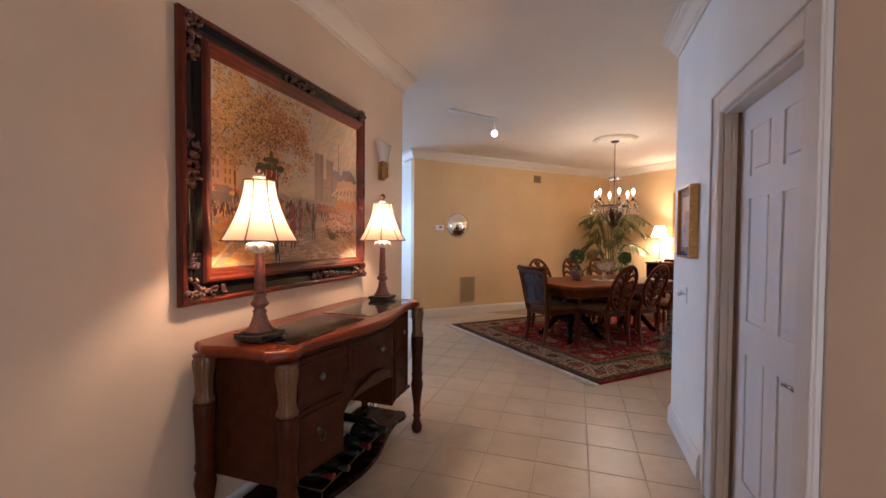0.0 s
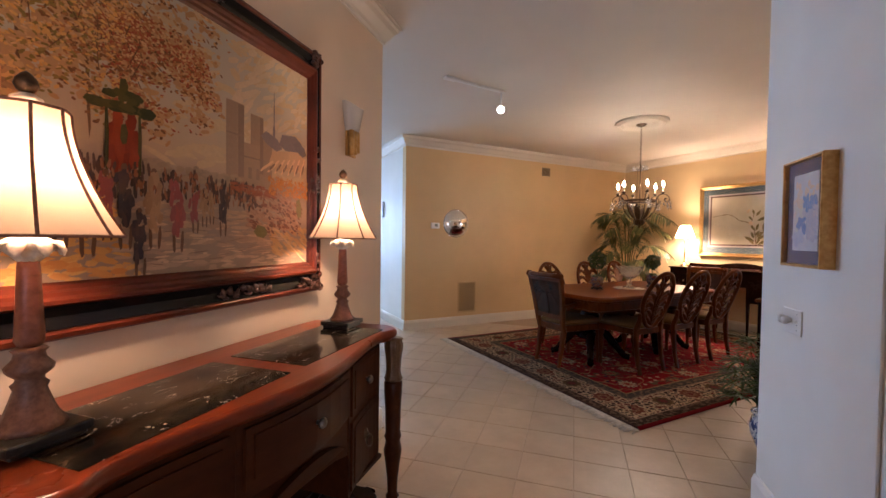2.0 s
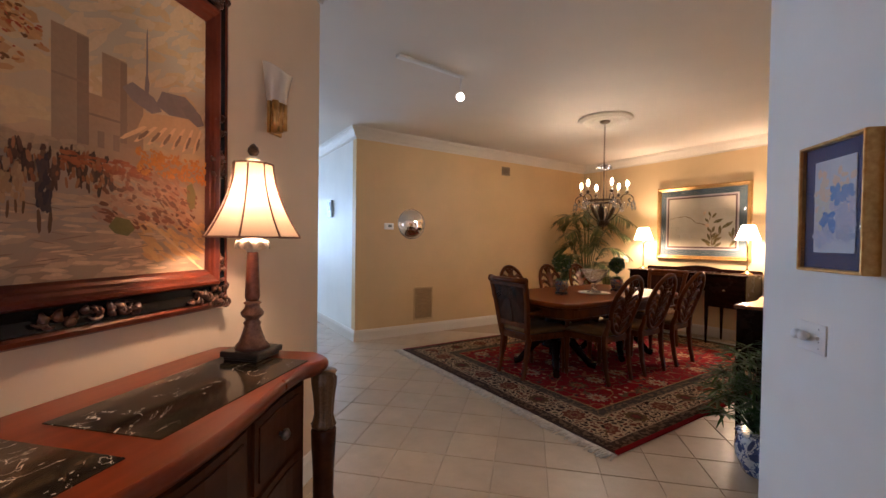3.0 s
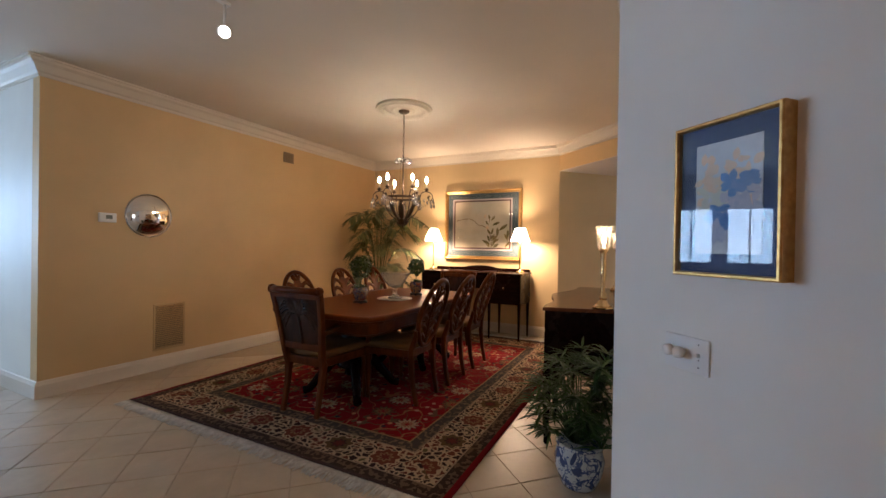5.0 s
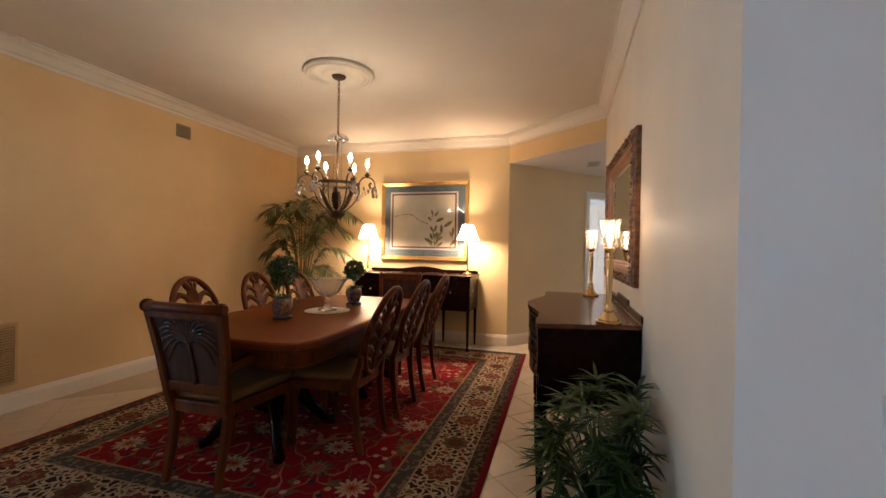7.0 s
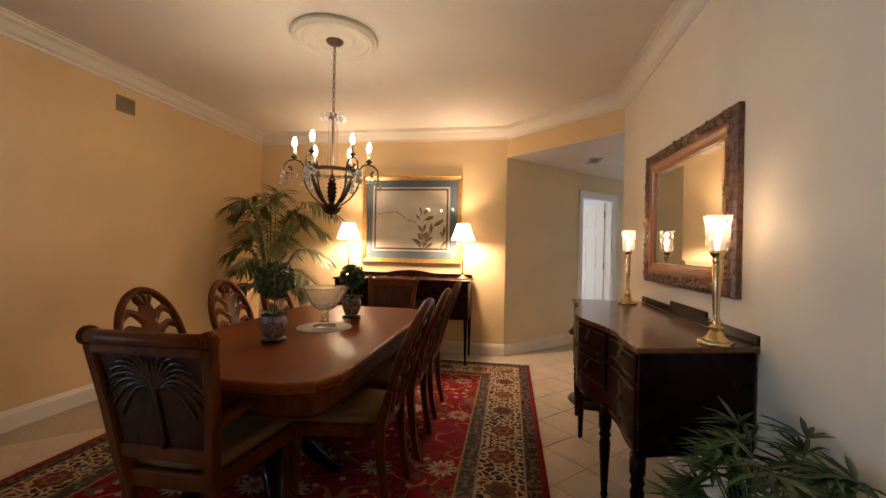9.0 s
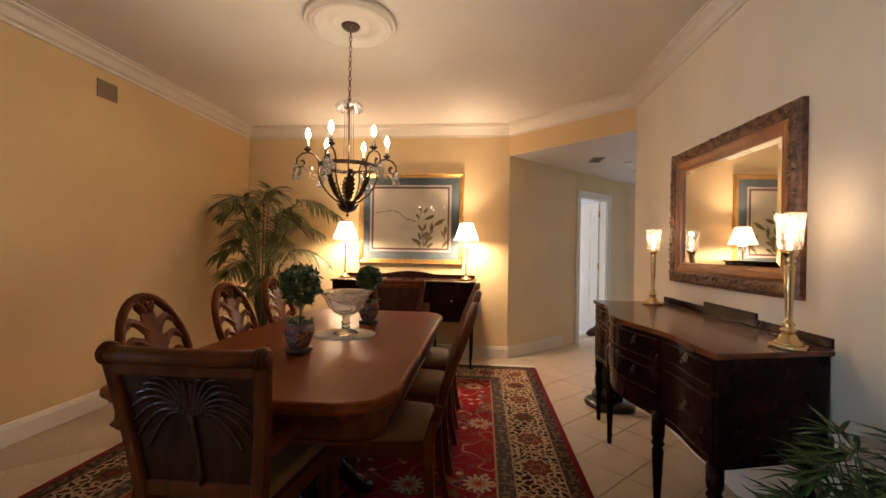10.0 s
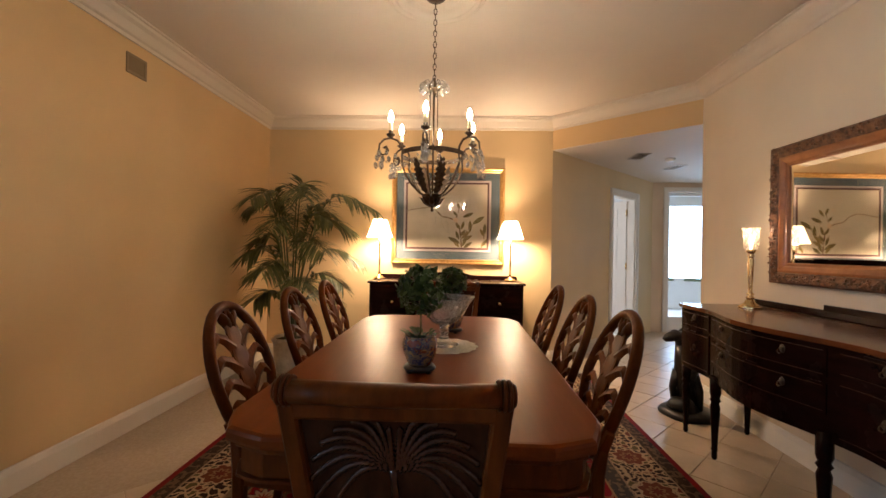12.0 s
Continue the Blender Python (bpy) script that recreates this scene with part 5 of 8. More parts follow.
def table_lamp(m):
    t = thing("table_lamp", m, "lit table lamp with flared silk shade, carved column", "table lamp", "pair of lamps on the console")
    part("base", merge(box(-0.07, 0.07, -0.07, 0.07, 0.010, 0.030, 0.005, 2), box(-0.062, 0.062, -0.062, 0.062, 0.0, 0.012, 0.003, 1)), LAMP_BASE, t, "square black base")
    part("pedestal", lathe([(0.055, 0.030), (0.050, 0.042), (0.040, 0.055), (0.030, 0.085), (0.024, 0.105), (0.028, 0.115), (0.021, 0.122), (0.021, 0.128), (0.034, 0.140), (0.036, 0.150), (0.024, 0.165), (0.022, 0.175), (0.028, 0.182), (0.020, 0.188)], 24, (0, 0, 0), 1.0, 12, 0.03), LAMP_STONE, t)
    part("column", lathe([(0.018, 0.188), (0.024, 0.20), (0.018, 0.34), (0.016, 0.355)], 8), LAMP_WOOD, t, "tapered reddish column")
    part("capital", lathe([(0.016, 0.352), (0.022, 0.360), (0.038, 0.376), (0.040, 0.384), (0.030, 0.395), (0.016, 0.402), (0.012, 0.41)], 32, (0, 0, 0), 1.0, 8, 0.12), CAP_IVORY, t, "carved ivory leaf capital")
    for k in range(8):
        a = 2 * math.pi * k / 8
        part("capital_leaf", tube([(r * math.cos(a), r * math.sin(a), z) for r, z in ((0.016, 0.378), (0.032, 0.389), (0.046, 0.386), (0.053, 0.372), (0.052, 0.362))], [0.007, 0.012, 0.014, 0.010, 0.003], 7, 0.45), CAP_IVORY, t)
    part("socket", lathe([(0.012, 0.405), (0.012, 0.46), (0.0, 0.462)], 12), BRASS, t)
    bm = bmesh.new()
    bell_shade(bm, 0.402, 0.645, 0.150, 0.062, 48, 8)
    shade = part("shade", bm, SHADE_SILK, t, "cream silk bell shade")
    for k in range(8):
        a = 2 * math.pi * k / 8
        part("seam_braid", tube([((0.0635 + 0.0885 * (1 - f) ** 1.75) * math.cos(a), (0.0635 + 0.0885 * (1 - f) ** 1.75) * math.sin(a), 0.402 + 0.243 * f) for f in [q / 10 for q in range(11)]], 0.0029, 6), TRIM_BRAID, shade)
    for z, r in ((0.402, 0.1505), (0.645, 0.0625)):
        part("rim_braid", tube([(r * (1 - 0.035 * abs(math.sin(4 * a))) * math.cos(a), r * (1 - 0.035 * abs(math.sin(4 * a))) * math.sin(a), z) for a in [2 * math.pi * i / 64 for i in range(64)]], 0.003, 5, 1.0, True), TRIM_BRAID, shade, "dark red braid along the rim")
    shade.rotation_euler.z = math.radians(22.5)
    part("finial_collar", lathe([(0.006, 0.64), (0.010, 0.648), (0.022, 0.654), (0.024, 0.664), (0.012, 0.672), (0.0, 0.673)], 16), CAP_IVORY, t, "carved ivory collar")
    part("finial", lathe([(0.008, 0.6715), (0.014, 0.678), (0.019, 0.688), (0.016, 0.700), (0.008, 0.710), (0.0, 0.716)], 14), BRONZE, t, "dark metal finial")
    part("harp", tube([(0.0, 0.03 * math.sin(a), 0.45 + 0.10 * (1 - math.cos(a)) ) for a in [math.pi * i / 8 for i in range(9)]], 0.0015, 5), BRASS, t)
    return t


_l1 = uv(1.355, 1.228, 0.9008)
_l2 = uv(2.485, 1.235, 0.9008)
_lamp = table_lamp(_l1)
copy_thing(_lamp, _l2)
for _m in (_l1, _l2):
    point_lamp("lamp_bulb", (_m.translation.x, _m.translation.y, 1.425), CONSOLE_W, 2400, 0.035)

# large painting ----------------------------------------------------------------------
PU0, PU1, PZ0, PZ1 = 1.186, 2.622, 1.040, 2.208
painting = thing("framed_oil_painting", uv(PU0, 1.474, PZ0), "large autumn street oil painting in ornate frame", "painting")
PW, PH = PU1 - PU0, PZ1 - PZ0
FRAME_RED = wood("frame_red_wood", (0.060, 0.010, 0.004), (0.140, 0.026, 0.009), 0.30, (6, 6, 6), 0.0, spec=0.28)
FRAME_BLACK, _nt, _b = make_material("frame_black_lacquer", (0.006, 0.005, 0.005), 0.16, coat=0.0, spec=0.22)
FRAME_ANTIQUE = speckled("frame_antique_gilt", (0.040, 0.012, 0.007), (0.120, 0.048, 0.028), 0.40, 55, 0.1, 0.6)


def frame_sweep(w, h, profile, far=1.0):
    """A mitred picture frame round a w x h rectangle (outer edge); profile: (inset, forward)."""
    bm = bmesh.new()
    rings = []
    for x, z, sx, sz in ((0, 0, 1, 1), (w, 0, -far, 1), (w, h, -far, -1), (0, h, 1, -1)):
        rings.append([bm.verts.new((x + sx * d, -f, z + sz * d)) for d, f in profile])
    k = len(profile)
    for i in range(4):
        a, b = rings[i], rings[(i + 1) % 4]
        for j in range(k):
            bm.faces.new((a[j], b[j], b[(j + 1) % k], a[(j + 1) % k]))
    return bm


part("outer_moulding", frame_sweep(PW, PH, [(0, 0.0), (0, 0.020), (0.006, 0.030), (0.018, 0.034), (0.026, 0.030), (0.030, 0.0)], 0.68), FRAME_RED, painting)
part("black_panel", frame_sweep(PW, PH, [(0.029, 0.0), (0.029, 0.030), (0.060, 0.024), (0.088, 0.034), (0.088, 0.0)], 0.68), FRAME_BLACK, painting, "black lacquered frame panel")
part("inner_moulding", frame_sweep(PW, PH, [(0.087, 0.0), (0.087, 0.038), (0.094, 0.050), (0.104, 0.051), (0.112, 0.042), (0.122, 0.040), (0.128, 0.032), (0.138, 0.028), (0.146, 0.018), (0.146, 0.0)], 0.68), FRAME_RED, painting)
part("stretcher_box", box(0.07, PW - 0.07, 0.0, 0.0105, 0.07, PH - 0.07), FRAME_BLACK, painting)
_rng = random.Random(11)


def scroll_cluster(cx, cz, lx, lz, n=22, size=1.0):
    """Carved leaf scrolls heaped round a point of the frame."""
    bm = bmesh.new()
    for _ in range(n):
        x, z = cx + _rng.uniform(-lx, lx), cz + _rng.uniform(-lz, lz)
        a0 = _rng.uniform(0, 6.28)
        r = size * _rng.uniform(0.010, 0.021)
        turn = _rng.choice((-1, 1))
        pts = [(x + r * (1 - 0.10 * i) * math.cos(a0 + turn * 0.55 * i), -0.032 - 0.005 * math.sin(i), z + r * (1 - 0.10 * i) * math.sin(a0 + turn * 0.55 * i)) for i in range(8)]
        add_tube(bm, pts, [size * q for q in (0.005, 0.009, 0.0115, 0.011, 0.009, 0.007, 0.0045, 0.002)], 6, 0.5)
    return bm


for _cx, _cz, _lx, _lz, _n in ((0.05, 0.05, 0.035, 0.035, 16), (PW - 0.05, 0.05, 0.035, 0.035, 16), (0.05, PH - 0.05, 0.035, 0.035, 16), (PW - 0.05, PH - 0.05, 0.035, 0.035, 16),
                              (0.14, 0.050, 0.06, 0.018, 12), (0.05, 0.14, 0.018, 0.06, 12), (0.05, PH / 2, 0.022, 0.11, 24), (PW - 0.05, PH / 2, 0.022, 0.11, 20), (PW * 0.66, 0.055, 0.13, 0.018, 22), (PW / 2, PH - 0.055, 0.12, 0.018, 18), (PW - 0.15, 0.05, 0.06, 0.018, 10), (PW - 0.05, 0.15, 0.018, 0.05, 10), (0.05, PH - 0.15, 0.018, 0.05, 10)):
    part("carved_scroll", scroll_cluster(_cx, _cz, _lx, _lz, _n), FRAME_ANTIQUE, painting, "gilded carved leaf scrolls", True)["kind"] = "stuff"


def dab_material(name, a, c, rough=0.33):
    """Oil paint; each stroke has its own tone."""
    a, c = ((x[0] * 1.26, x[1] * 0.95, x[2] * 0.66) for x in (a, c))
    mat, nt, b = make_material(name, a, rough, spec=0.15)
    g = nt.nodes.new("ShaderNodeNewGeometry")
    col = mix(nt, g.outputs["Random Per Island"], a, c)
    n = noise_tex(nt, coords(nt), 90, 3)
    nt.links.new(mix(nt, math_node(nt, "MULTIPLY", n, 0.4), col, tuple(x * 0.55 for x in a)), b.inputs["Base Color"])
    bump(nt, b, n, 0.35, 0.003)
    return mat


# the canvas: hazy sky over a wet street
IW0, IW1, IH0, IH1 = 0.140, PW - 0.097, 0.140, PH - 0.140
CANVAS, _nt, _b = make_material("canvas_oil", (0.5, 0.4, 0.3), 0.34, spec=0.18)
_c = _nt.nodes.new("ShaderNodeTexCoord")
_s = _nt.nodes.new("ShaderNodeSeparateXYZ")
_nt.links.new(_c.outputs["Object"], _s.inputs[0])
_h = math_node(_nt, "DIVIDE", math_node(_nt, "SUBTRACT", _s.outputs[2], IH0), IH1 - IH0)
_wob = math_node(_nt, "ADD", _h, math_node(_nt, "MULTIPLY", math_node(_nt, "SUBTRACT", noise_tex(_nt, coords(_nt, "Object", (1, 1, 2.5)), 7, 5), 0.5), 0.12))
_col = ramp(_nt, _wob, [(0.0, (0.26, 0.16, 0.09)), (0.14, (0.31, 0.21, 0.15)), (0.30, (0.34, 0.24, 0.18)), (0.36, (0.30, 0.21, 0.17)), (0.44, (0.54, 0.35, 0.19)), (0.70, (0.52, 0.41, 0.28)), (1.0, (0.48, 0.41, 0.31))])
_nt.links.new(mix(_nt, math_node(_nt, "MULTIPLY", noise_tex(_nt, coords(_nt), 9, 6), 0.5), _col, (0.45, 0.33, 0.21)), _b.inputs["Base Color"])
bump(_nt, _b, noise_tex(_nt, coords(_nt), 140, 4), 0.3, 0.002)
part("canvas", box(IW0, IW1, -0.016, 0.0, IH0, IH1), CANVAS, painting)


def px(f):
    return IW0 + (IW1 - IW0) * f


def pz(f):
    return IH0 + (IH1 - IH0) * f


def stroke(bm, x, z, w, h, a, y):
    """One flat, slightly pointed brush stroke."""
    ca, sa = math.cos(a), math.sin(a)
    vs = []
    for dx, dz in ((-0.5, -0.25), (-0.2, -0.5), (0.3, -0.42), (0.5, 0.1), (0.2, 0.5), (-0.35, 0.4)):
        qx, qz = x + dx * w * ca - dz * h * sa, z + dx * w * sa + dz * h * ca
        vs.append(bm.verts.new((min(max(qx, IW0 + 0.001), IW1 - 0.001), -y, min(max(qz, IH0 + 0.001), IH1 - 0.001))))
    bm.faces.new(vs)


def shapes(name, mat, items, y):
    bm = bmesh.new()
    for i, (x, z, w, h, a) in enumerate(items):
        stroke(bm, px(x), pz(z), w, h, a, y + 0.00002 * (i % 20))
    part(name, bm, mat, painting)["kind"] = "stuff"


def plain_quads(name, mat, quads, y):
    bm = bmesh.new()
    for i, (x0, z0, x1, z1) in enumerate(quads):
        v = [bm.verts.new((px(a), -y - 0.00003 * i, pz(c))) for a, c in ((x0, z0), (x1, z0), (x1, z1), (x0, z1))]
        bm.faces.new(v)
    part(name, bm, mat, painting)["kind"] = "stuff"


_R = random.Random(5)


def scatter(n, x0, x1, z0, z1, w, h, a):
    return [(_R.uniform(x0, x1), _R.uniform(z0, z1), _R.uniform(*w), _R.uniform(*h), _R.uniform(*a)) for _ in range(n)]


# haze in the sky, then the far cathedral
shapes("painted_sky", dab_material("paint_sky_warm", (0.48, 0.42, 0.32), (0.51, 0.46, 0.36)), scatter(150, 0.30, 1.0, 0.42, 1.0, (0.05, 0.13), (0.014, 0.034), (-0.7, 0.7)), 0.0162)
shapes("painted_sky", dab_material("paint_sky_pale", (0.51, 0.48, 0.41), (0.55, 0.52, 0.45)), [(x, z, _R.uniform(0.05, 0.12), _R.uniform(0.014, 0.03), _R.uniform(0.3, 1.0)) for x, z in [(_R.uniform(0.62, 1.0), _R.uniform(0.50, 1.0)) for _ in range(90)]], 0.0164)
plain_quads("painted_cathedral", dab_material("paint_grey_stone", (0.27, 0.23, 0.20), (0.33, 0.28, 0.24)), [(0.60, 0.36, 0.672, 0.715), (0.70, 0.38, 0.758, 0.69), (0.665, 0.37, 0.79, 0.555), (0.74, 0.42, 0.80, 0.60)], 0.0168)
shapes("painted_far_bank", dab_material("paint_far_bank", (0.27, 0.25, 0.22), (0.36, 0.32, 0.27)), scatter(150, 0.28, 0.66, 0.345, 0.40, (0.015, 0.04), (0.008, 0.02), (-0.3, 0.3)), 0.0167)
plain_quads("painted_tower_shade", dab_material("paint_tower_shade", (0.20, 0.17, 0.16), (0.25, 0.21, 0.19)), [(0.648, 0.40, 0.672, 0.71), (0.742, 0.43, 0.758, 0.685), (0.60, 0.575, 0.672, 0.582), (0.665, 0.49, 0.76, 0.497), (0.69, 0.40, 0.705, 0.45), (0.725, 0.40, 0.74, 0.45)], 0.0171)
shapes("painted_roof", dab_material("paint_slate", (0.15, 0.155, 0.21), (0.22, 0.22, 0.28)), [(0.81, 0.715, 0.007, 0.22, 0.0), (0.81, 0.645, 0.016, 0.06, 0.0), (0.80, 0.595, 0.13, 0.055, -0.38), (0.90, 0.615, 0.16, 0.075, 0.05), (0.955, 0.60, 0.10, 0.05, -0.5)], 0.0174)
shapes("painted_apse_wall", dab_material("paint_apse", (0.46, 0.36, 0.26), (0.54, 0.44, 0.32)), [(0.87, 0.52, 0.22, 0.09, 0.1), (0.93, 0.53, 0.14, 0.10, 0.0)], 0.0172)
shapes("painted_buttress", dab_material("paint_pale_stone", (0.60, 0.48, 0.34), (0.70, 0.58, 0.44)), [(0.775 + 0.032 * i, 0.475 + 0.005 * i, 0.013, 0.10, -0.95 + 0.10 * i) for i in range(7)], 0.0177)
shapes("painted_buttress_gap", dab_material("paint_gap", (0.16, 0.12, 0.10), (0.22, 0.17, 0.13)), [(0.80 + 0.034 * i, 0.475 + 0.004 * i, 0.012, 0.05, -0.8 + 0.10 * i) for i in range(6)], 0.0180)
plain_quads("painted_house", dab_material("paint_ochre_wall", (0.56, 0.36, 0.15), (0.64, 0.46, 0.24)), [(0.0, 0.36, 0.045, 0.66), (0.045, 0.36, 0.125, 0.60)], 0.0165)
plain_quads("painted_house", dab_material("paint_pink_wall", (0.52, 0.38, 0.30), (0.58, 0.44, 0.34)), [(0.0, 0.36, 0.052, 0.74)], 0.0169)
plain_quads("painted_window", dab_material("paint_umber", (0.27, 0.17, 0.10), (0.36, 0.24, 0.15)), [(0.062 + 0.021 * (i % 3), 0.42 + 0.045 * (i // 3), 0.070 + 0.021 * (i % 3), 0.448 + 0.045 * (i // 3)) for i in range(12)] + [(0.008 + 0.02 * (i % 2), 0.44 + 0.055 * (i // 2), 0.017 + 0.02 * (i % 2), 0.475 + 0.055 * (i // 2)) for i in range(8)], 0.0172)
shapes("painted_awning", dab_material("paint_awning_red", (0.44, 0.10, 0.05), (0.50, 0.18, 0.10)), [(0.03 + 0.03 * i, 0.400 - 0.004 * i, 0.05, 0.016, -0.1) for i in range(4)], 0.0176)
# wet street with reflections, leaf litter, kerbs
shapes("painted_wet_street", dab_material("paint_wet_grey", (0.34, 0.29, 0.26), (0.48, 0.41, 0.35)), scatter(190, 0.28, 0.95, 0.0, 0.26, (0.03, 0.11), (0.006, 0.018), (-0.12, 0.12)), 0.0165)
shapes("painted_wet_street", dab_material("paint_wet_pale", (0.56, 0.48, 0.41), (0.50, 0.42, 0.36)), scatter(60, 0.35, 0.85, 0.02, 0.20, (0.02, 0.07), (0.004, 0.010), (-0.1, 0.1)), 0.0170)
shapes("painted_joints", dab_material("paint_joint", (0.20, 0.16, 0.14), (0.26, 0.21, 0.18)), scatter(34, 0.30, 0.85, 0.02, 0.22, (0.03, 0.09), (0.002, 0.004), (-0.2, 0.2)), 0.0174)
shapes("painted_leaf_litter", dab_material("paint_yellow_orange", (0.56, 0.42, 0.17), (0.46, 0.24, 0.08)), [(_R.uniform(0.0, 0.34) * (1 - z), z, _R.uniform(0.015, 0.06), _R.uniform(0.008, 0.024), _R.uniform(-0.3, 0.3)) for z in [_R.uniform(0.0, 0.32) for _ in range(260)]], 0.0168)
shapes("painted_kerb", dab_material("paint_cream_kerb", (0.64, 0.55, 0.42), (0.56, 0.46, 0.32)), [(0.01 + 0.03 * i, 0.03 + 0.036 * i, 0.055, 0.018, 0.72) for i in range(6)] + [(0.985 - 0.035 * i, 0.01 + 0.036 * i, 0.06, 0.010, -0.66) for i in range(6)], 0.0176)
shapes("painted_quay_wall", dab_material("paint_quay", (0.46, 0.33, 0.18), (0.56, 0.43, 0.24)), scatter(60, 0.80, 1.0, 0.06, 0.20, (0.03, 0.08), (0.01, 0.02), (-0.8, -0.4)), 0.0169)
# trees
shapes("painted_trunk", dab_material("paint_trunk", (0.09, 0.055, 0.035), (0.15, 0.095, 0.055)), [(0.108, 0.58, 0.012, 0.42, 0.02), (0.292, 0.70, 0.013, 0.44, -0.02), (0.225, 0.62, 0.010, 0.34, 0.03), (0.25, 0.82, 0.006, 0.16, 0.5), (0.335, 0.84, 0.006, 0.16, -0.5), (0.15, 0.76, 0.006, 0.16, -0.4), (0.07, 0.76, 0.006, 0.16, 0.4)], 0.0178)


_clumps = []
while len(_clumps) < 120:
    _x, _z = _R.gauss(0.26, 0.17), _R.gauss(0.76, 0.12)
    if 0.0 < _x < 0.56 and 0.50 + 0.25 * max(0.0, 0.12 - _x) < _z < 0.98 and _z > 0.50 + 1.1 * max(0.0, _x - 0.42):
        _clumps.append((_x, _z, _R.uniform(0.012, 0.034)))


def clump_dabs(n, chosen, size, lift=0.0):
    """Leaf dabs heaped round some of the clumps."""
    out = []
    for cx, cz, r in chosen:
        for _ in range(n):
            x, z = _R.gauss(cx, r), _R.gauss(cz + lift * r, r)
            if 0 < x < 0.62 and 0.42 < z < 0.99:
                out.append((x, z, size * _R.uniform(0.008, 0.022), size * _R.uniform(0.005, 0.011), _R.uniform(-0.9, 0.9)))
    return out


shapes("painted_foliage", dab_material("paint_foliage_haze", (0.44, 0.32, 0.19), (0.37, 0.25, 0.14)), clump_dabs(7, _clumps, 2.2), 0.0180)
shapes("painted_foliage", dab_material("paint_foliage_tan", (0.47, 0.34, 0.19), (0.40, 0.25, 0.12)), clump_dabs(9, _clumps, 1.4), 0.0181)
shapes("painted_foliage", dab_material("paint_foliage_umber", (0.13, 0.07, 0.035), (0.22, 0.12, 0.055)), clump_dabs(9, [c for c in _clumps if c[0] > 0.16], 0.9, -0.8), 0.0183)
shapes("painted_foliage", dab_material("paint_foliage_olive", (0.18, 0.15, 0.05), (0.28, 0.22, 0.08)), clump_dabs(7, [c for c in _clumps if c[0] < 0.26], 0.9, -0.5), 0.0184)
shapes("painted_foliage", dab_material("paint_foliage_rust", (0.30, 0.14, 0.06), (0.38, 0.21, 0.10)), clump_dabs(8, [c for c in _clumps if c[0] > 0.20], 0.85), 0.0186)
shapes("painted_foliage", dab_material("paint_foliage_red", (0.27, 0.07, 0.04), (0.33, 0.11, 0.06)), clump_dabs(8, [c for c in _clumps if c[0] > 0.26 and c[1] < 0.84], 0.75), 0.0187)
shapes("painted_foliage", dab_material("paint_foliage_gold", (0.60, 0.42, 0.16), (0.54, 0.32, 0.10)), clump_dabs(6, [c for c in _clumps if c[0] < 0.30], 0.8, 0.6), 0.0189)
shapes("painted_foliage", dab_material("paint_foliage_pale", (0.56, 0.42, 0.25), (0.50, 0.34, 0.18)), clump_dabs(4, _clumps, 0.7, 0.7), 0.0190)
shapes("painted_branches", dab_material("paint_branch_fine", (0.10, 0.06, 0.035), (0.16, 0.10, 0.06)), [(x + _R.uniform(-0.05, 0.05), _R.uniform(0.66, 0.94), 0.003, _R.uniform(0.05, 0.12), _R.uniform(-0.8, 0.8)) for x in (0.11, 0.23, 0.29, 0.29) for _ in range(9)], 0.0188)
# kiosk
shapes("painted_kiosk", dab_material("paint_kiosk_red", (0.17, 0.025, 0.012), (0.28, 0.055, 0.02)), [(0.298 + _R.uniform(-0.028, 0.028), _R.uniform(0.36, 0.53), 0.030, 0.055, _R.uniform(-0.1, 0.1)) for _ in range(40)], 0.0192)
shapes("painted_kiosk_roof", dab_material("paint_kiosk_green", (0.035, 0.045, 0.016), (0.085, 0.085, 0.03)), [(0.30 + _R.uniform(-0.065, 0.065), 0.548 + _R.uniform(-0.008, 0.008), 0.050, 0.022, _R.uniform(-0.15, 0.15)) for _ in range(26)] + [(0.30 + _R.uniform(-0.035, 0.035), 0.585 + _R.uniform(-0.012, 0.012), 0.035, 0.020, _R.uniform(-0.3, 0.3)) for _ in range(16)] + [(0.30, 0.615, 0.026, 0.05, 0.0), (0.337, 0.44, 0.012, 0.20, 0.0), (0.262, 0.44, 0.012, 0.20, 0.0), (0.300, 0.465, 0.022, 0.06, 0.0)], 0.0195)
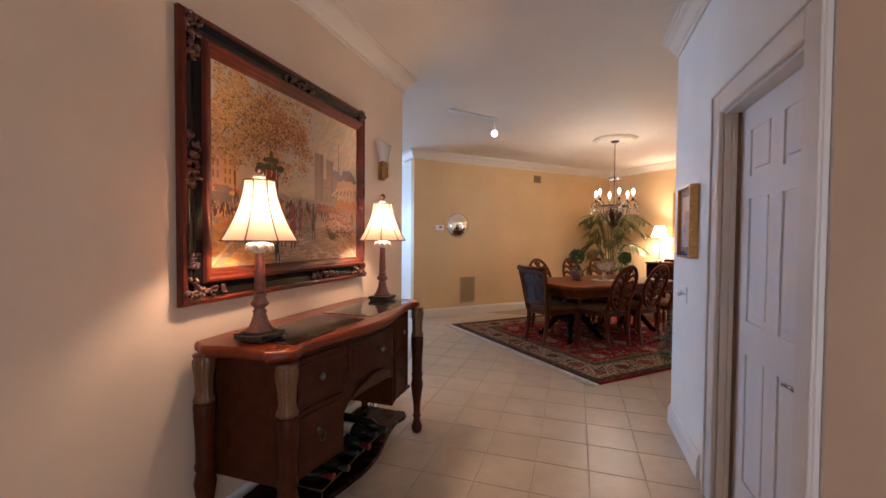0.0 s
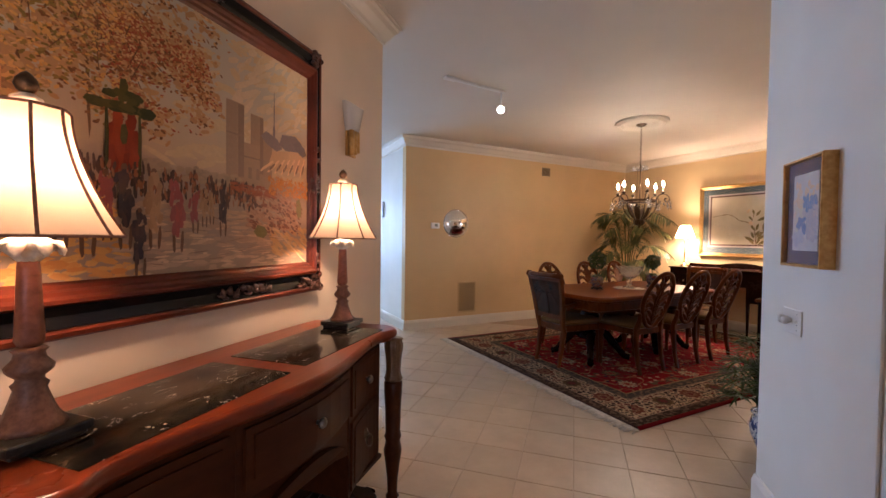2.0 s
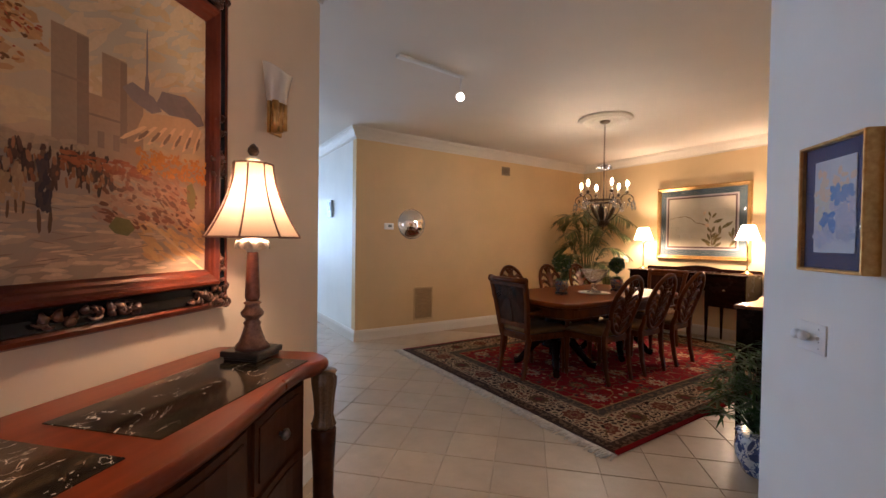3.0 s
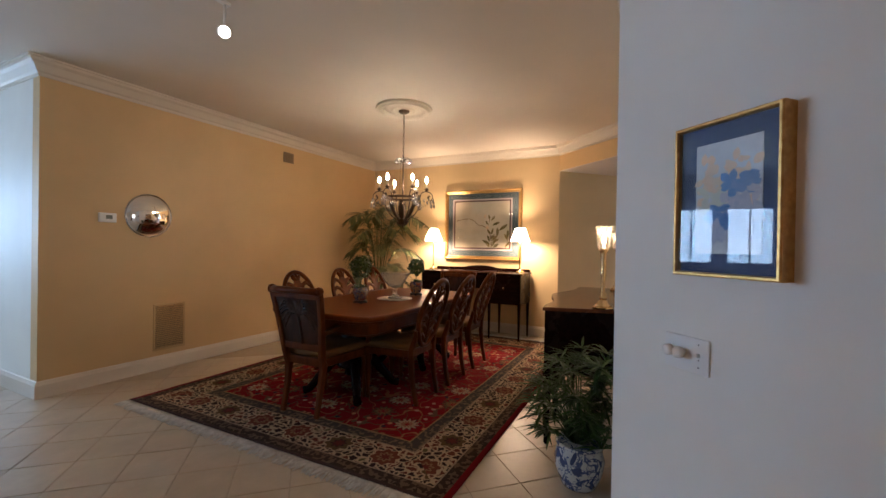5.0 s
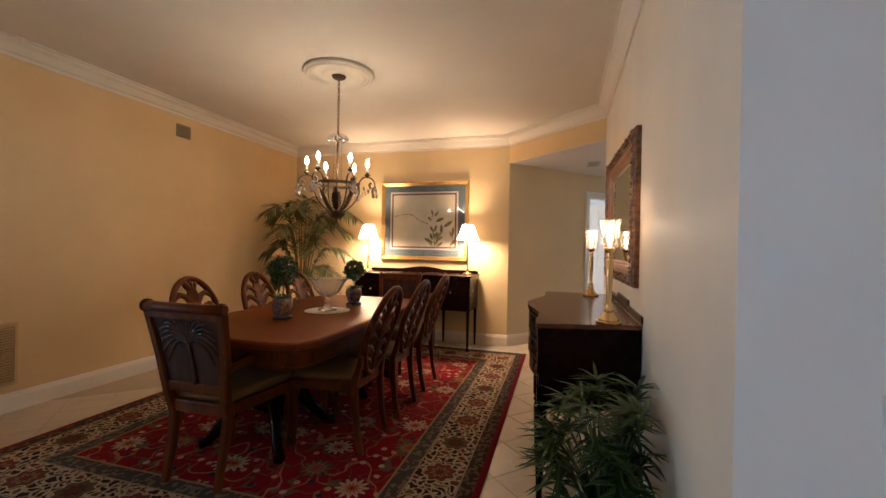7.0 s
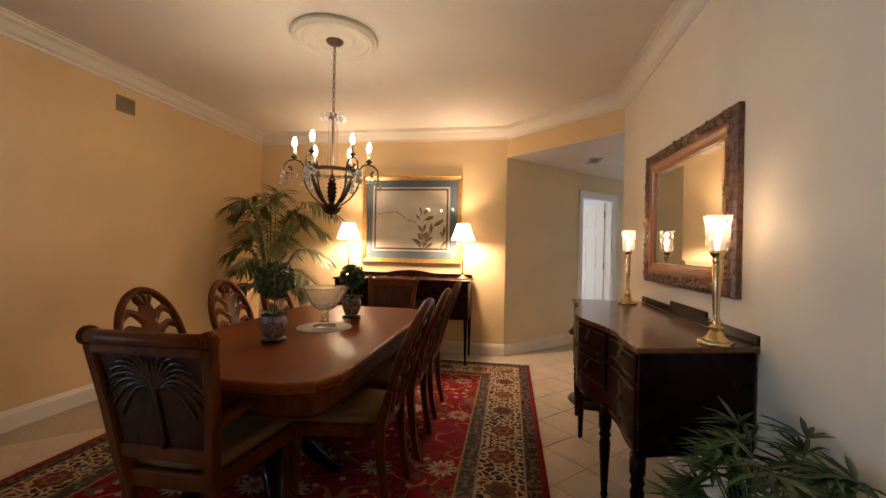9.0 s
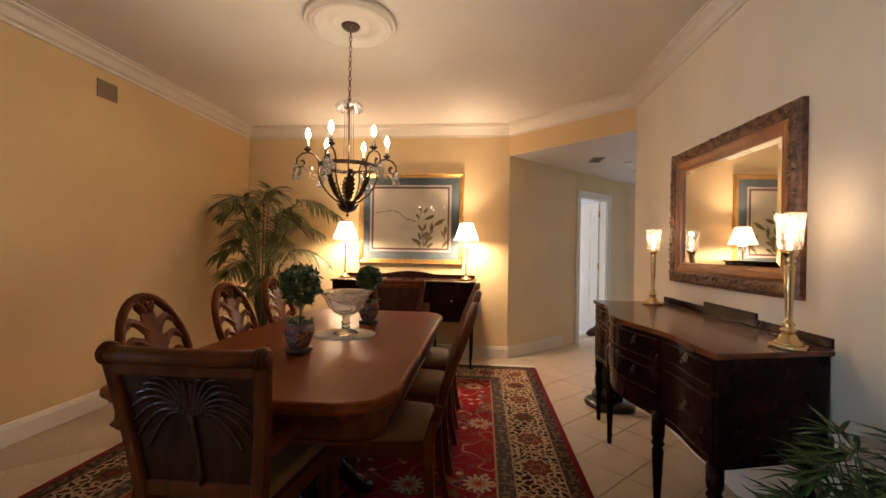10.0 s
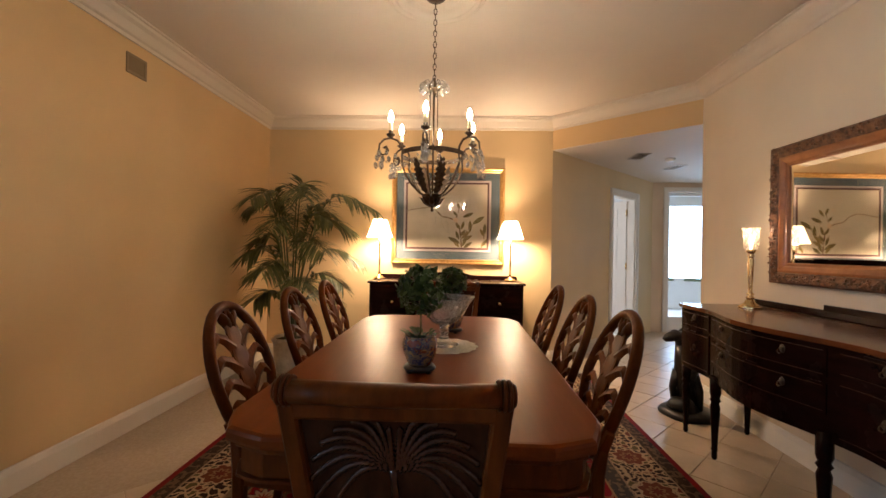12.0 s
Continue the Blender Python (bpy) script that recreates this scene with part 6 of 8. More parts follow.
# upright dabs along the street, far ones small
shapes("painted_crowd", dab_material("paint_crowd_dark", (0.04, 0.03, 0.03), (0.11, 0.07, 0.07)), scatter(260, 0.0, 0.72, 0.27, 0.37, (0.006, 0.014), (0.02, 0.05), (-0.2, 0.2)), 0.0193)
shapes("painted_crowd", dab_material("paint_crowd_warm", (0.20, 0.08, 0.05), (0.30, 0.19, 0.12)), scatter(160, 0.10, 0.76, 0.28, 0.37, (0.005, 0.012), (0.012, 0.03), (-0.3, 0.3)), 0.0196)
for _nm, _ca, _cb, _fs in (("paint_figure_dark", (0.035, 0.035, 0.06), (0.08, 0.06, 0.07), [(0.30, 0.24, 1.0), (0.335, 0.12, 0.85), (0.585, 0.255, 0.80), (0.22, 0.22, 1.0), (0.17, 0.23, 0.9)]),
                           ("paint_figure_plum", (0.30, 0.10, 0.12), (0.22, 0.09, 0.12), [(0.436, 0.225, 1.0), (0.49, 0.245, 0.65), (0.26, 0.24, 0.8)]),
                           ("paint_figure_sand", (0.38, 0.30, 0.22), (0.28, 0.21, 0.15), [(0.372, 0.24, 1.0), (0.52, 0.255, 0.55), (0.545, 0.26, 0.5)])):
    shapes("painted_upright_dab", dab_material(_nm, _ca, _cb), [(x + _R.gauss(0, 0.009) * k, z + _R.uniform(-0.065, 0.10) * k, _R.uniform(0.011, 0.022) * k, _R.uniform(0.025, 0.06) * k, _R.uniform(-0.3, 0.3)) for x, z, k in _fs for _ in range(26)], 0.0201)
    shapes("painted_upright_dab", dab_material(_nm + "_low", (0.10, 0.07, 0.05), (0.15, 0.10, 0.08)), [it for x, z, k in _fs for it in ((x - 0.010 * k, z - 0.105 * k, 0.012 * k, 0.075 * k, 0.05), (x + 0.014 * k, z - 0.105 * k, 0.012 * k, 0.075 * k, -0.05), (x, z + 0.120 * k, 0.019 * k, 0.022 * k, 0.0))], 0.0199)
shapes("painted_stall", dab_material("paint_stall", (0.42, 0.34, 0.30), (0.27, 0.16, 0.13)), scatter(300, 0.68, 0.94, 0.18, 0.35, (0.015, 0.04), (0.005, 0.016), (-0.9, -0.1)), 0.0191)
shapes("painted_stall", dab_material("paint_awning", (0.20, 0.07, 0.04), (0.30, 0.13, 0.07)), scatter(90, 0.62, 0.82, 0.33, 0.37, (0.012, 0.03), (0.006, 0.012), (-0.2, 0.1)), 0.0196)
shapes("painted_stall", dab_material("paint_stall_shade", (0.10, 0.055, 0.04), (0.20, 0.08, 0.05)), scatter(110, 0.70, 0.96, 0.16, 0.33, (0.010, 0.035), (0.005, 0.014), (-0.9, -0.1)), 0.0194)
shapes("painted_stall", dab_material("paint_box_green", (0.10, 0.13, 0.06), (0.16, 0.17, 0.08)), [(0.745, 0.165, 0.075, 0.05, -0.3), (0.945, 0.29, 0.04, 0.09, 0.1)], 0.0197)
shapes("painted_bushes", dab_material("paint_gold_bush", (0.50, 0.27, 0.05), (0.38, 0.17, 0.04)), scatter(240, 0.78, 1.0, 0.345, 0.43, (0.006, 0.018), (0.005, 0.012), (0, 3)), 0.0198)
shapes("painted_car", dab_material("paint_car", (0.08, 0.08, 0.10), (0.24, 0.22, 0.24)), [(0.045, 0.35, 0.13, 0.05, 0), (0.055, 0.39, 0.10, 0.035, 0), (0.03, 0.315, 0.03, 0.03, 0), (0.09, 0.315, 0.03, 0.03, 0)], 0.0203)

# wall sconce
_t = thing("wall_sconce", uv(2.955, 1.4835, 1.775), "gilt fluted wall sconce with frosted glass shade", "wall sconce")
part("backplate", box(-0.05, 0.05, -0.012, 0.0, 0.0, 0.15, 0.003, 1), GOLD, _t)
_bm = bmesh.new()
for _x, _h in ((-0.032, 0.145), (0.0, 0.135), (0.032, 0.12)):
    add_lathe(_bm, [(0.0, 0.145 - _h), (0.017, 0.147 - _h), (0.017, 0.145), (0.0, 0.147)], 14, (_x, -0.030, 0))
part("flutes", _bm, GOLD, _t)
SCONCE_GLASS, _nt, _b = make_material("frosted_glass", (0.80, 0.74, 0.66), 0.25)
_b.inputs["Transmission Weight"].default_value = 0.35
_bm = bmesh.new()
_rings = []
for _k in range(7):
    _z = 0.14 + 0.145 * _k / 6
    _r = 0.055 + 0.03 * _k / 6
    _rings.append([_bm.verts.new((_r * math.cos(math.pi * i / 14), -0.002 - 0.9 * _r * math.sin(math.pi * i / 14), _z + (0.018 * math.cos(math.pi * i / 7) if _k == 6 else 0))) for i in range(15)])
for _p, _q in zip(_rings, _rings[1:]):
    for _i in range(14):
        _bm.faces.new((_p[_i], _p[_i + 1], _q[_i + 1], _q[_i])).smooth = True
part("glass_shade", _bm, SCONCE_GLASS, _t, "frosted scalloped glass, unlit")

# small framed print on the entry wall
_t = thing("framed_print", uv(2.990, -0.6715, 1.212, 225), "blue still-life print, navy mat, thin gilt frame", "picture")
_w, _h = 0.300, 0.434
_fm = frame_sweep(_w, _h, [(0, 0), (0, 0.044), (0.003, 0.048), (0.009, 0.048), (0.012, 0.041), (0.012, 0.0)])
part("frame", _fm, GOLD, _t, "thin gilt frame")
NAVY_MAT = paint("navy_mat", (0.008, 0.028, 0.11), 0.8, 0.05, 0.3)
PRINT_PAPER = speckled("print_paper", (0.52, 0.50, 0.52), (0.62, 0.60, 0.60), 0.7, 12)
part("mat_board", box(0.012, _w - 0.012, -0.028, 0, 0.012, _h - 0.012), NAVY_MAT, _t, "navy blue mat")
part("print", box(0.062, _w - 0.055, -0.030, -0.028, 0.065, _h - 0.062), PRINT_PAPER, _t)


def leaf_shape(bm, x, z, w, h, a, y, n=8):
    ca, sa = math.cos(a), math.sin(a)
    vs = []
    for i in range(2 * n):
        t_ = i / n if i < n else (2 * n - i) / n
        sg = 1 if i < n else -1
        dx, dz = sg * w / 2 * math.sin(math.pi * t_) ** 0.8, h * t_
        vs.append(bm.verts.new((x + dx * ca - dz * sa, -y, z + dx * sa + dz * ca)))
    keep = []
    for v in vs:
        if not keep or (v.co - keep[-1].co).length > 1e-5:
            keep.append(v)
    if (keep[0].co - keep[-1].co).length < 1e-5:
        keep.pop()
    bm.faces.new(keep)


_x0, _x1, _z0, _z1 = 0.062, _w - 0.055, 0.065, _h - 0.062
_R2 = random.Random(9)
for _nm, _ca, _cb, _n, _fa, _fb, _ga, _gb, _y in (("paint_print_peach", (0.66, 0.58, 0.56), (0.60, 0.62, 0.66), 90, 0.12, 0.90, 0.50, 0.82, 0.0304),
                                                  ("paint_print_sand", (0.48, 0.60, 0.72), (0.54, 0.66, 0.76), 60, 0.12, 0.45, 0.28, 0.56, 0.0307),
                                                  ("paint_print_haze", (0.34, 0.46, 0.80), (0.46, 0.54, 0.82), 90, 0.50, 0.90, 0.16, 0.58, 0.0310),
                                                  ("paint_print_blue", (0.12, 0.30, 0.78), (0.20, 0.36, 0.80), 46, 0.50, 0.88, 0.55, 0.66, 0.0313),
                                                  ("paint_print_deep_blue", (0.08, 0.24, 0.74), (0.16, 0.32, 0.78), 40, 0.30, 0.46, 0.24, 0.40, 0.0316),
                                                  ("paint_print_mauve", (0.36, 0.50, 0.90), (0.46, 0.58, 0.92), 50, 0.12, 0.44, 0.13, 0.23, 0.0319)):
    _bm = bmesh.new()
    for _i in range(_n):
        leaf_shape(_bm, _x0 + (_x1 - _x0) * _R2.uniform(_fa, _fb), _z0 + (_z1 - _z0) * _R2.uniform(_ga, _gb), _R2.uniform(0.012, 0.026), _R2.uniform(0.018, 0.036), _R2.uniform(0, 6.28), _y + 0.000005 * _i, 6)
    part("printed_wash", _bm, dab_material(_nm, _ca, _cb, 0.7), _t)["kind"] = "stuff"
part("glass_pane", box(0.012, _w - 0.012, -0.0385, -0.0365, 0.012, _h - 0.012), THIN_GLASS, _t).visible_shadow = False

# long sideboard -----------------------------------------------------------------------
SX0, SX1, SBY, SCX = 3.79, 5.435, 1.845, 4.63


def sb_front(x, inset=0.0):
    """The bow of the long sideboard's front."""
    f = abs(x - SCX) / 0.83
    if f > 0.66:
        return 2.345 - inset + 0.010 * math.sin((f - 0.66) / 0.34 * math.pi)
    return 2.345 - inset + 0.105 * (0.5 + 0.5 * math.cos(math.pi * f / 0.66))


def sb_outline(x0, x1, back, inset=0.0, n=26):
    return [(x1, back), (x0 + (0.14 if x0 < SX0 + 0.1 else 0.0), back)] + [(x0 + (x1 - x0) * i / n, sb_front(x0 + (x1 - x0) * i / n, inset)) for i in range(n + 1)]


def ccw(o):
    return o if sum(a[0] * b[1] - b[0] * a[1] for a, b in zip(o, o[1:] + o[:1])) > 0 else o[::-1]


sideboard = thing("long_sideboard", pose(0, 0, 0), "long dark mahogany bow-front sideboard on turned legs", "sideboard")
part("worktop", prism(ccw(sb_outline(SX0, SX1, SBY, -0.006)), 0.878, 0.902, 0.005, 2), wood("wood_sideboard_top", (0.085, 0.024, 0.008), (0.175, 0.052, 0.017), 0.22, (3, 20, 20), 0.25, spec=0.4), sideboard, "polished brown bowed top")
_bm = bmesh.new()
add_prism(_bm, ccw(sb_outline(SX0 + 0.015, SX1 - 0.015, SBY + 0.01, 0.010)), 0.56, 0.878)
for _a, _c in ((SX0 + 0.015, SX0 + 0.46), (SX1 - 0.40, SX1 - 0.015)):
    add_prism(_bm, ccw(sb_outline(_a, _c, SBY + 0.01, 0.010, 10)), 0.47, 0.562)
part("carcass", _bm, WOOD_DARK_SHADED, sideboard)
# curved lower apron between the end cabinets
_n = 14
_a, _c = SX0 + 0.46, SX1 - 0.40
_xs = [_a + (_c - _a) * i / _n for i in range(_n + 1)]
_bm = prism(ccw([(x, sb_front(x, 0.012)) for x in _xs] + [(x, sb_front(x, 0.04)) for x in _xs[::-1]]), 0.475, 0.562)
part("apron", _bm, WOOD_DARK_SHADED, sideboard)


def sb_slab(x0, x1, z0, z1, out, n=10):
    xs = [x0 + (x1 - x0) * i / n for i in range(n + 1)]
    return prism(ccw([(x, sb_front(x, 0.011)) for x in xs] + [(x, sb_front(x, 0.010 - out)) for x in xs[::-1]]), z0, z1)


INLAY = wood("inlay_light", (0.035, 0.014, 0.006), (0.055, 0.024, 0.010), 0.3, spec=0.2)
PULL = speckled("antique_pull", (0.06, 0.045, 0.03), (0.13, 0.10, 0.07), 0.38, 60, 0.9, 0.2)
for _x0, _x1, _z0, _z1 in ((3.83, 4.21, 0.755, 0.865), (3.83, 4.21, 0.49, 0.735), (4.25, 5.06, 0.735, 0.865), (4.25, 5.06, 0.58, 0.715), (5.095, 5.40, 0.755, 0.865), (5.095, 5.40, 0.49, 0.735)):
    _dr = part("drawer", sb_slab(_x0, _x1, _z0, _z1, 0.006), WOOD_DARK_SHADED, sideboard)
    for _za in (_z0 + 0.012, _z1 - 0.016):
        part("string_inlay", sb_slab(_x0 + 0.012, _x1 - 0.012, _za, _za + 0.004, 0.008), INLAY, _dr)
    for _hx in ((_x0 + _x1) / 2,) if _x1 - _x0 < 0.5 else (_x0 + 0.17, _x1 - 0.17):
        _pl = ring_pull(0, 0, 0, 0.014)
        _pl = moved(_pl, Matrix.Diagonal((0.8, 0.8, 0.8, 1)))
        part("ring_pull", moved(_pl, pose(_hx, sb_front(_hx, 0.003), (_z0 + _z1) / 2 + 0.02, 0, 0, 180)), PULL, _dr, "antique metal ring pull", True)
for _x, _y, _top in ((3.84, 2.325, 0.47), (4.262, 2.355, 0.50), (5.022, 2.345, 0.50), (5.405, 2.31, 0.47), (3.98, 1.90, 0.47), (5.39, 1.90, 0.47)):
    part("leg", lathe([(0.010, 0.0), (0.016, 0.012), (0.014, 0.05), (0.020, 0.06), (0.015, 0.07), (0.021, 0.20), (0.027, 0.32), (0.020, 0.345), (0.030, 0.36), (0.022, 0.375), (0.030, 0.40), (0.030, _top + 0.005)], 16, (_x, _y, 0), 1.0, 8, 0.04), WOOD_DARK_SHADED, sideboard)
_bm = box(SX0 + 0.15, SX1 - 0.02, SBY - 0.018, SBY + 0.004, 0.902, 0.945, 0.004, 2)
add_box(_bm, SCX - 0.24, SCX + 0.24, SBY - 0.017, SBY + 0.003, 0.94, 0.975, 0.005, 2)
part("gallery", _bm, WOOD_DARK_SHADED, sideboard, "low raised back rail")

# candle lamps on the sideboard
GLASS_SHADE = shade_material("etched_glass_shade", (0.80, 0.70, 0.55), 0.25)
_nt = GLASS_SHADE.node_tree
_clear = _nt.nodes.new("ShaderNodeBsdfTransparent")
_etch = _nt.nodes.new("ShaderNodeMixShader")
_cut = ramp(_nt, noise_tex(_nt, coords(_nt, "Object", (1, 1, 0.35)), 75, 3), [(0.42, (0.12, 0.12, 0.12)), (0.58, (0.50, 0.50, 0.50))])
_nt.links.new(_cut, _etch.inputs[0])
_frost = [n for n in _nt.nodes if n.type == "MIX_SHADER" and n != _etch][0]
_nt.links.new(_clear.outputs[0], _etch.inputs[1])
_nt.links.new(_frost.outputs[0], _etch.inputs[2])
_nt.links.new(_etch.outputs[0], _nt.nodes["Material Output"].inputs["Surface"])
CANDLE_GLOW = glowing("small_bulb_glow", (1.0, 0.74, 0.42), 9.0)


def candle_lamp(m):
    t = thing("candlestick_lamp", m, "lit brass candlestick lamp with etched glass shade", "table lamp", "pair of candlestick lamps")
    part("base", merge(prism([(0.066 * math.cos(math.pi * (k + 0.5) / 4), 0.066 * math.sin(math.pi * (k + 0.5) / 4)) for k in range(8)], 0, 0.014, 0.004, 2), lathe([(0.052, 0.013), (0.050, 0.022), (0.036, 0.032), (0.026, 0.050), (0.018, 0.060)], 8)), BRASS, t)
    part("stem", lathe([(0.018, 0.058), (0.026, 0.066), (0.026, 0.072), (0.014, 0.080), (0.024, 0.092), (0.013, 0.104), (0.012, 0.12), (0.016, 0.21), (0.019, 0.32), (0.013, 0.332), (0.022, 0.342), (0.014, 0.352), (0.026, 0.368), (0.030, 0.382), (0.018, 0.386)], 16), BRASS, t)
    bm = bmesh.new()
    rings = []
    for r, z in ((0.030, 0.384), (0.038, 0.392), (0.042, 0.42), (0.042, 0.46), (0.045, 0.50), (0.052, 0.53)):
        rings.append([bm.verts.new((r * (1 + 0.03 * math.cos(12 * a)) * math.cos(a), r * (1 + 0.03 * math.cos(12 * a)) * math.sin(a), z)) for a in [2 * math.pi * i / 48 for i in range(48)]])
    for a, b in zip(rings, rings[1:]):
        for i in range(48):
            bm.faces.new((a[i], a[(i + 1) % 48], b[(i + 1) % 48], b[i])).smooth = True
    part("shade", bm, GLASS_SHADE, t, "frosted etched glass tulip shade")
    part("bulb", lathe([(0.008, 0.388), (0.009, 0.41), (0.015, 0.43), (0.016, 0.445), (0.010, 0.468), (0.0, 0.482)], 14), CANDLE_GLOW, t, "glowing candle bulb")
    return t


_c1, _c2 = pose(5.235, 2.00, 0.9025), pose(3.95, 2.0, 0.9025)
candle_lamp(_c1)
copy_thing(bpy.data.objects["candlestick_lamp"], _c2)
for _m in (_c1, _c2):
    point_lamp("lamp_bulb", (_m.translation.x, _m.translation.y, 1.405), CANDLE_W, 2400, 0.012)

# large mirror over the sideboard
MX0, MX1, MZ0, MZ1 = 4.085, 5.225, 1.075, 1.945
_t = thing("wall_mirror", pose(MX1, 1.8575, MZ0, 0, 0, 181.2), "large mirror with carved dark brown wooden frame", "mirror")
_w, _h = MX1 - MX0, MZ1 - MZ0
MIRROR_FRAME = speckled("mirror_frame_carved", (0.060, 0.025, 0.012), (0.22, 0.095, 0.042), 0.42, 38, 0.0, 0.5)
MIRROR_WOOD = wood("mirror_frame_wood", (0.22, 0.070, 0.020), (0.40, 0.145, 0.045), 0.3, (6, 6, 6), 0.2)
part("frame", frame_sweep(_w, _h, [(0, 0), (0, 0.030), (0.012, 0.042), (0.035, 0.046), (0.065, 0.038), (0.072, 0.030), (0.072, 0.0)]), MIRROR_FRAME, _t, "dark carved outer moulding")
part("inner_frame", frame_sweep(_w, _h, [(0.071, 0.0), (0.071, 0.034), (0.085, 0.036), (0.105, 0.028), (0.112, 0.022), (0.125, 0.022), (0.132, 0.014), (0.132, 0.0)]), MIRROR_WOOD, _t, "brown wooden inner moulding")
_rng = random.Random(21)
for _cx, _cz, _lx, _lz, _n in ((_w / 2, 0.036, _w / 2 - 0.03, 0.020, 150), (_w / 2, _h - 0.036, _w / 2 - 0.03, 0.020, 150), (0.036, _h / 2, 0.020, _h / 2 - 0.03, 110), (_w - 0.036, _h / 2, 0.020, _h / 2 - 0.03, 110)):
    part("carved_leaves", moved(scroll_cluster(_cx, _cz, _lx, _lz, _n, 0.62), pose(0, -0.010, 0)), MIRROR_FRAME, _t, "", True)
_bm = bmesh.new()
_i0, _i1 = 0.131, 0.160
_ov = [_bm.verts.new((x, -0.0105, z)) for x, z in ((_i0, _i0), (_w - _i0, _i0), (_w - _i0, _h - _i0), (_i0, _h - _i0))]
_iv = [_bm.verts.new((x, -0.0135, z)) for x, z in ((_i1, _i1), (_w - _i1, _i1), (_w - _i1, _h - _i1), (_i1, _h - _i1))]
_bk = [_bm.verts.new((v.co.x, -0.002, v.co.z)) for v in _ov]
_bm.faces.new(_iv)
_bm.faces.new(_bk)
for _i in range(4):
    _bm.faces.new((_ov[_i], _ov[(_i + 1) % 4], _iv[(_i + 1) % 4], _iv[_i]))
    _bm.faces.new((_ov[_i], _ov[(_i + 1) % 4], _bk[(_i + 1) % 4], _bk[_i]))
part("mirror_glass", _bm, MIRROR, _t, "bevelled mirror glass")

# small sideboard against the east wall ---------------------------------------------------
_t = thing("small_sideboard", pose(7.03, 4.055, 0, 0, 0, -90), "dark wooden sideboard with tapered legs and back rail", "sideboard")
part("worktop", box(-0.79, 0.79, -0.52, 0.0, 0.905, 0.928, 0.006, 2), WOOD_DARK_SHADED, _t)
_bm = box(-0.77, -0.30, -0.50, -0.01, 0.50, 0.905)
add_box(_bm, 0.30, 0.77, -0.50, -0.01, 0.50, 0.905)
add_box(_bm, -0.30, 0.30, -0.50, -0.01, 0.70, 0.905)
part("carcass", _bm, WOOD_DARK_SHADED, _t)
for _x0, _x1, _z0, _z1 in ((-0.75, -0.32, 0.52, 0.89), (0.32, 0.75, 0.52, 0.89), (-0.28, 0.28, 0.72, 0.89)):
    _dr = part("drawer", box(_x0, _x1, -0.508, -0.498, _z0, _z1, 0.003, 1), WOOD_DARK_SHADED, _t)
    part("knob", knob((_x0 + _x1) / 2, (_z0 + _z1) / 2 + 0.02, -0.508), BRASS, _dr, "round brass knob", True)
for _x in (-0.745, -0.315, 0.315, 0.745):
    for _y in (-0.475, -0.035):
        _bm = bar([(_x, _y, 0.0), (_x, _y, 0.25), (_x, _y, 0.505)], [0.020, 0.030, 0.040], [0.020, 0.030, 0.040])
        part("leg", _bm, WOOD_DARK_SHADED, _t)
_out = [(-0.77, 0.928), (0.77, 0.928), (0.77, 0.965), (0.74, 0.972)] + [(0.30 - 0.60 * i / 12, 0.972 + 0.035 * math.sin(math.pi * i / 12)) for i in range(13)] + [(-0.74, 0.972), (-0.77, 0.965)]
_bm = moved(prism(_out, 0.0, 0.016), pose(0, -0.002, 0, 90, 0, 0))
part("back_rail", _bm, WOOD_DARK_SHADED, _t, "shaped raised back rail")


def buffet_lamp(m):
    t = thing("buffet_lamp", m, "lit slim brass lamp with white cone shade", "table lamp", "pair of lamps on the small sideboard")
    part("base", lathe([(0.062, 0), (0.062, 0.010), (0.050, 0.020), (0.034, 0.028), (0.016, 0.040), (0.010, 0.055)], 24), BRASS, t)
    part("stem", lathe([(0.010, 0.05), (0.017, 0.07), (0.009, 0.085), (0.009, 0.20), (0.014, 0.21), (0.008, 0.22), (0.008, 0.36), (0.014, 0.37), (0.007, 0.385), (0.007, 0.47)], 14), BRASS, t)
    bm = bmesh.new()
    rings = [[bm.verts.new((r * math.cos(2 * math.pi * i / 40), r * math.sin(2 * math.pi * i / 40), z)) for i in range(40)] for r, z in ((0.138, 0.445), (0.100, 0.545), (0.072, 0.635))]
    for a, b in zip(rings, rings[1:]):
        for i in range(40):
            bm.faces.new((a[i], a[(i + 1) % 40], b[(i + 1) % 40], b[i])).smooth = True
    part("shade", bm, SHADE_WHITE, t, "white fabric cone shade")
    return t


_b1, _b2 = pose(6.82, 3.385, 0.929), pose(6.82, 4.785, 0.929)
buffet_lamp(_b1)
copy_thing(bpy.data.objects["buffet_lamp"], _b2)
for _m in (_b1, _b2):
    point_lamp("lamp_bulb", (_m.translation.x, _m.translation.y, 1.435), BUFFET_W, 2400, 0.07)

# magnolia print over it
_t = thing("framed_print", pose(7.0675, 4.70, 1.09, 0, 0, -90), "magnolia print, blue-green mat, wide gilt frame", "picture")
_w, _h = 1.27, 1.085
part("frame", frame_sweep(_w, _h, [(0, 0), (0, 0.030), (0.008, 0.040), (0.020, 0.038), (0.032, 0.028), (0.042, 0.030), (0.052, 0.022), (0.058, 0.0)]), GOLD, _t, "wide gilt wooden frame")
part("mat_board", box(0.05, _w - 0.05, -0.008, 0, 0.05, _h - 0.05), speckled("blue_green_mat", (0.065, 0.088, 0.098), (0.098, 0.122, 0.128), 0.75, 12), _t, "blue-green mat board")
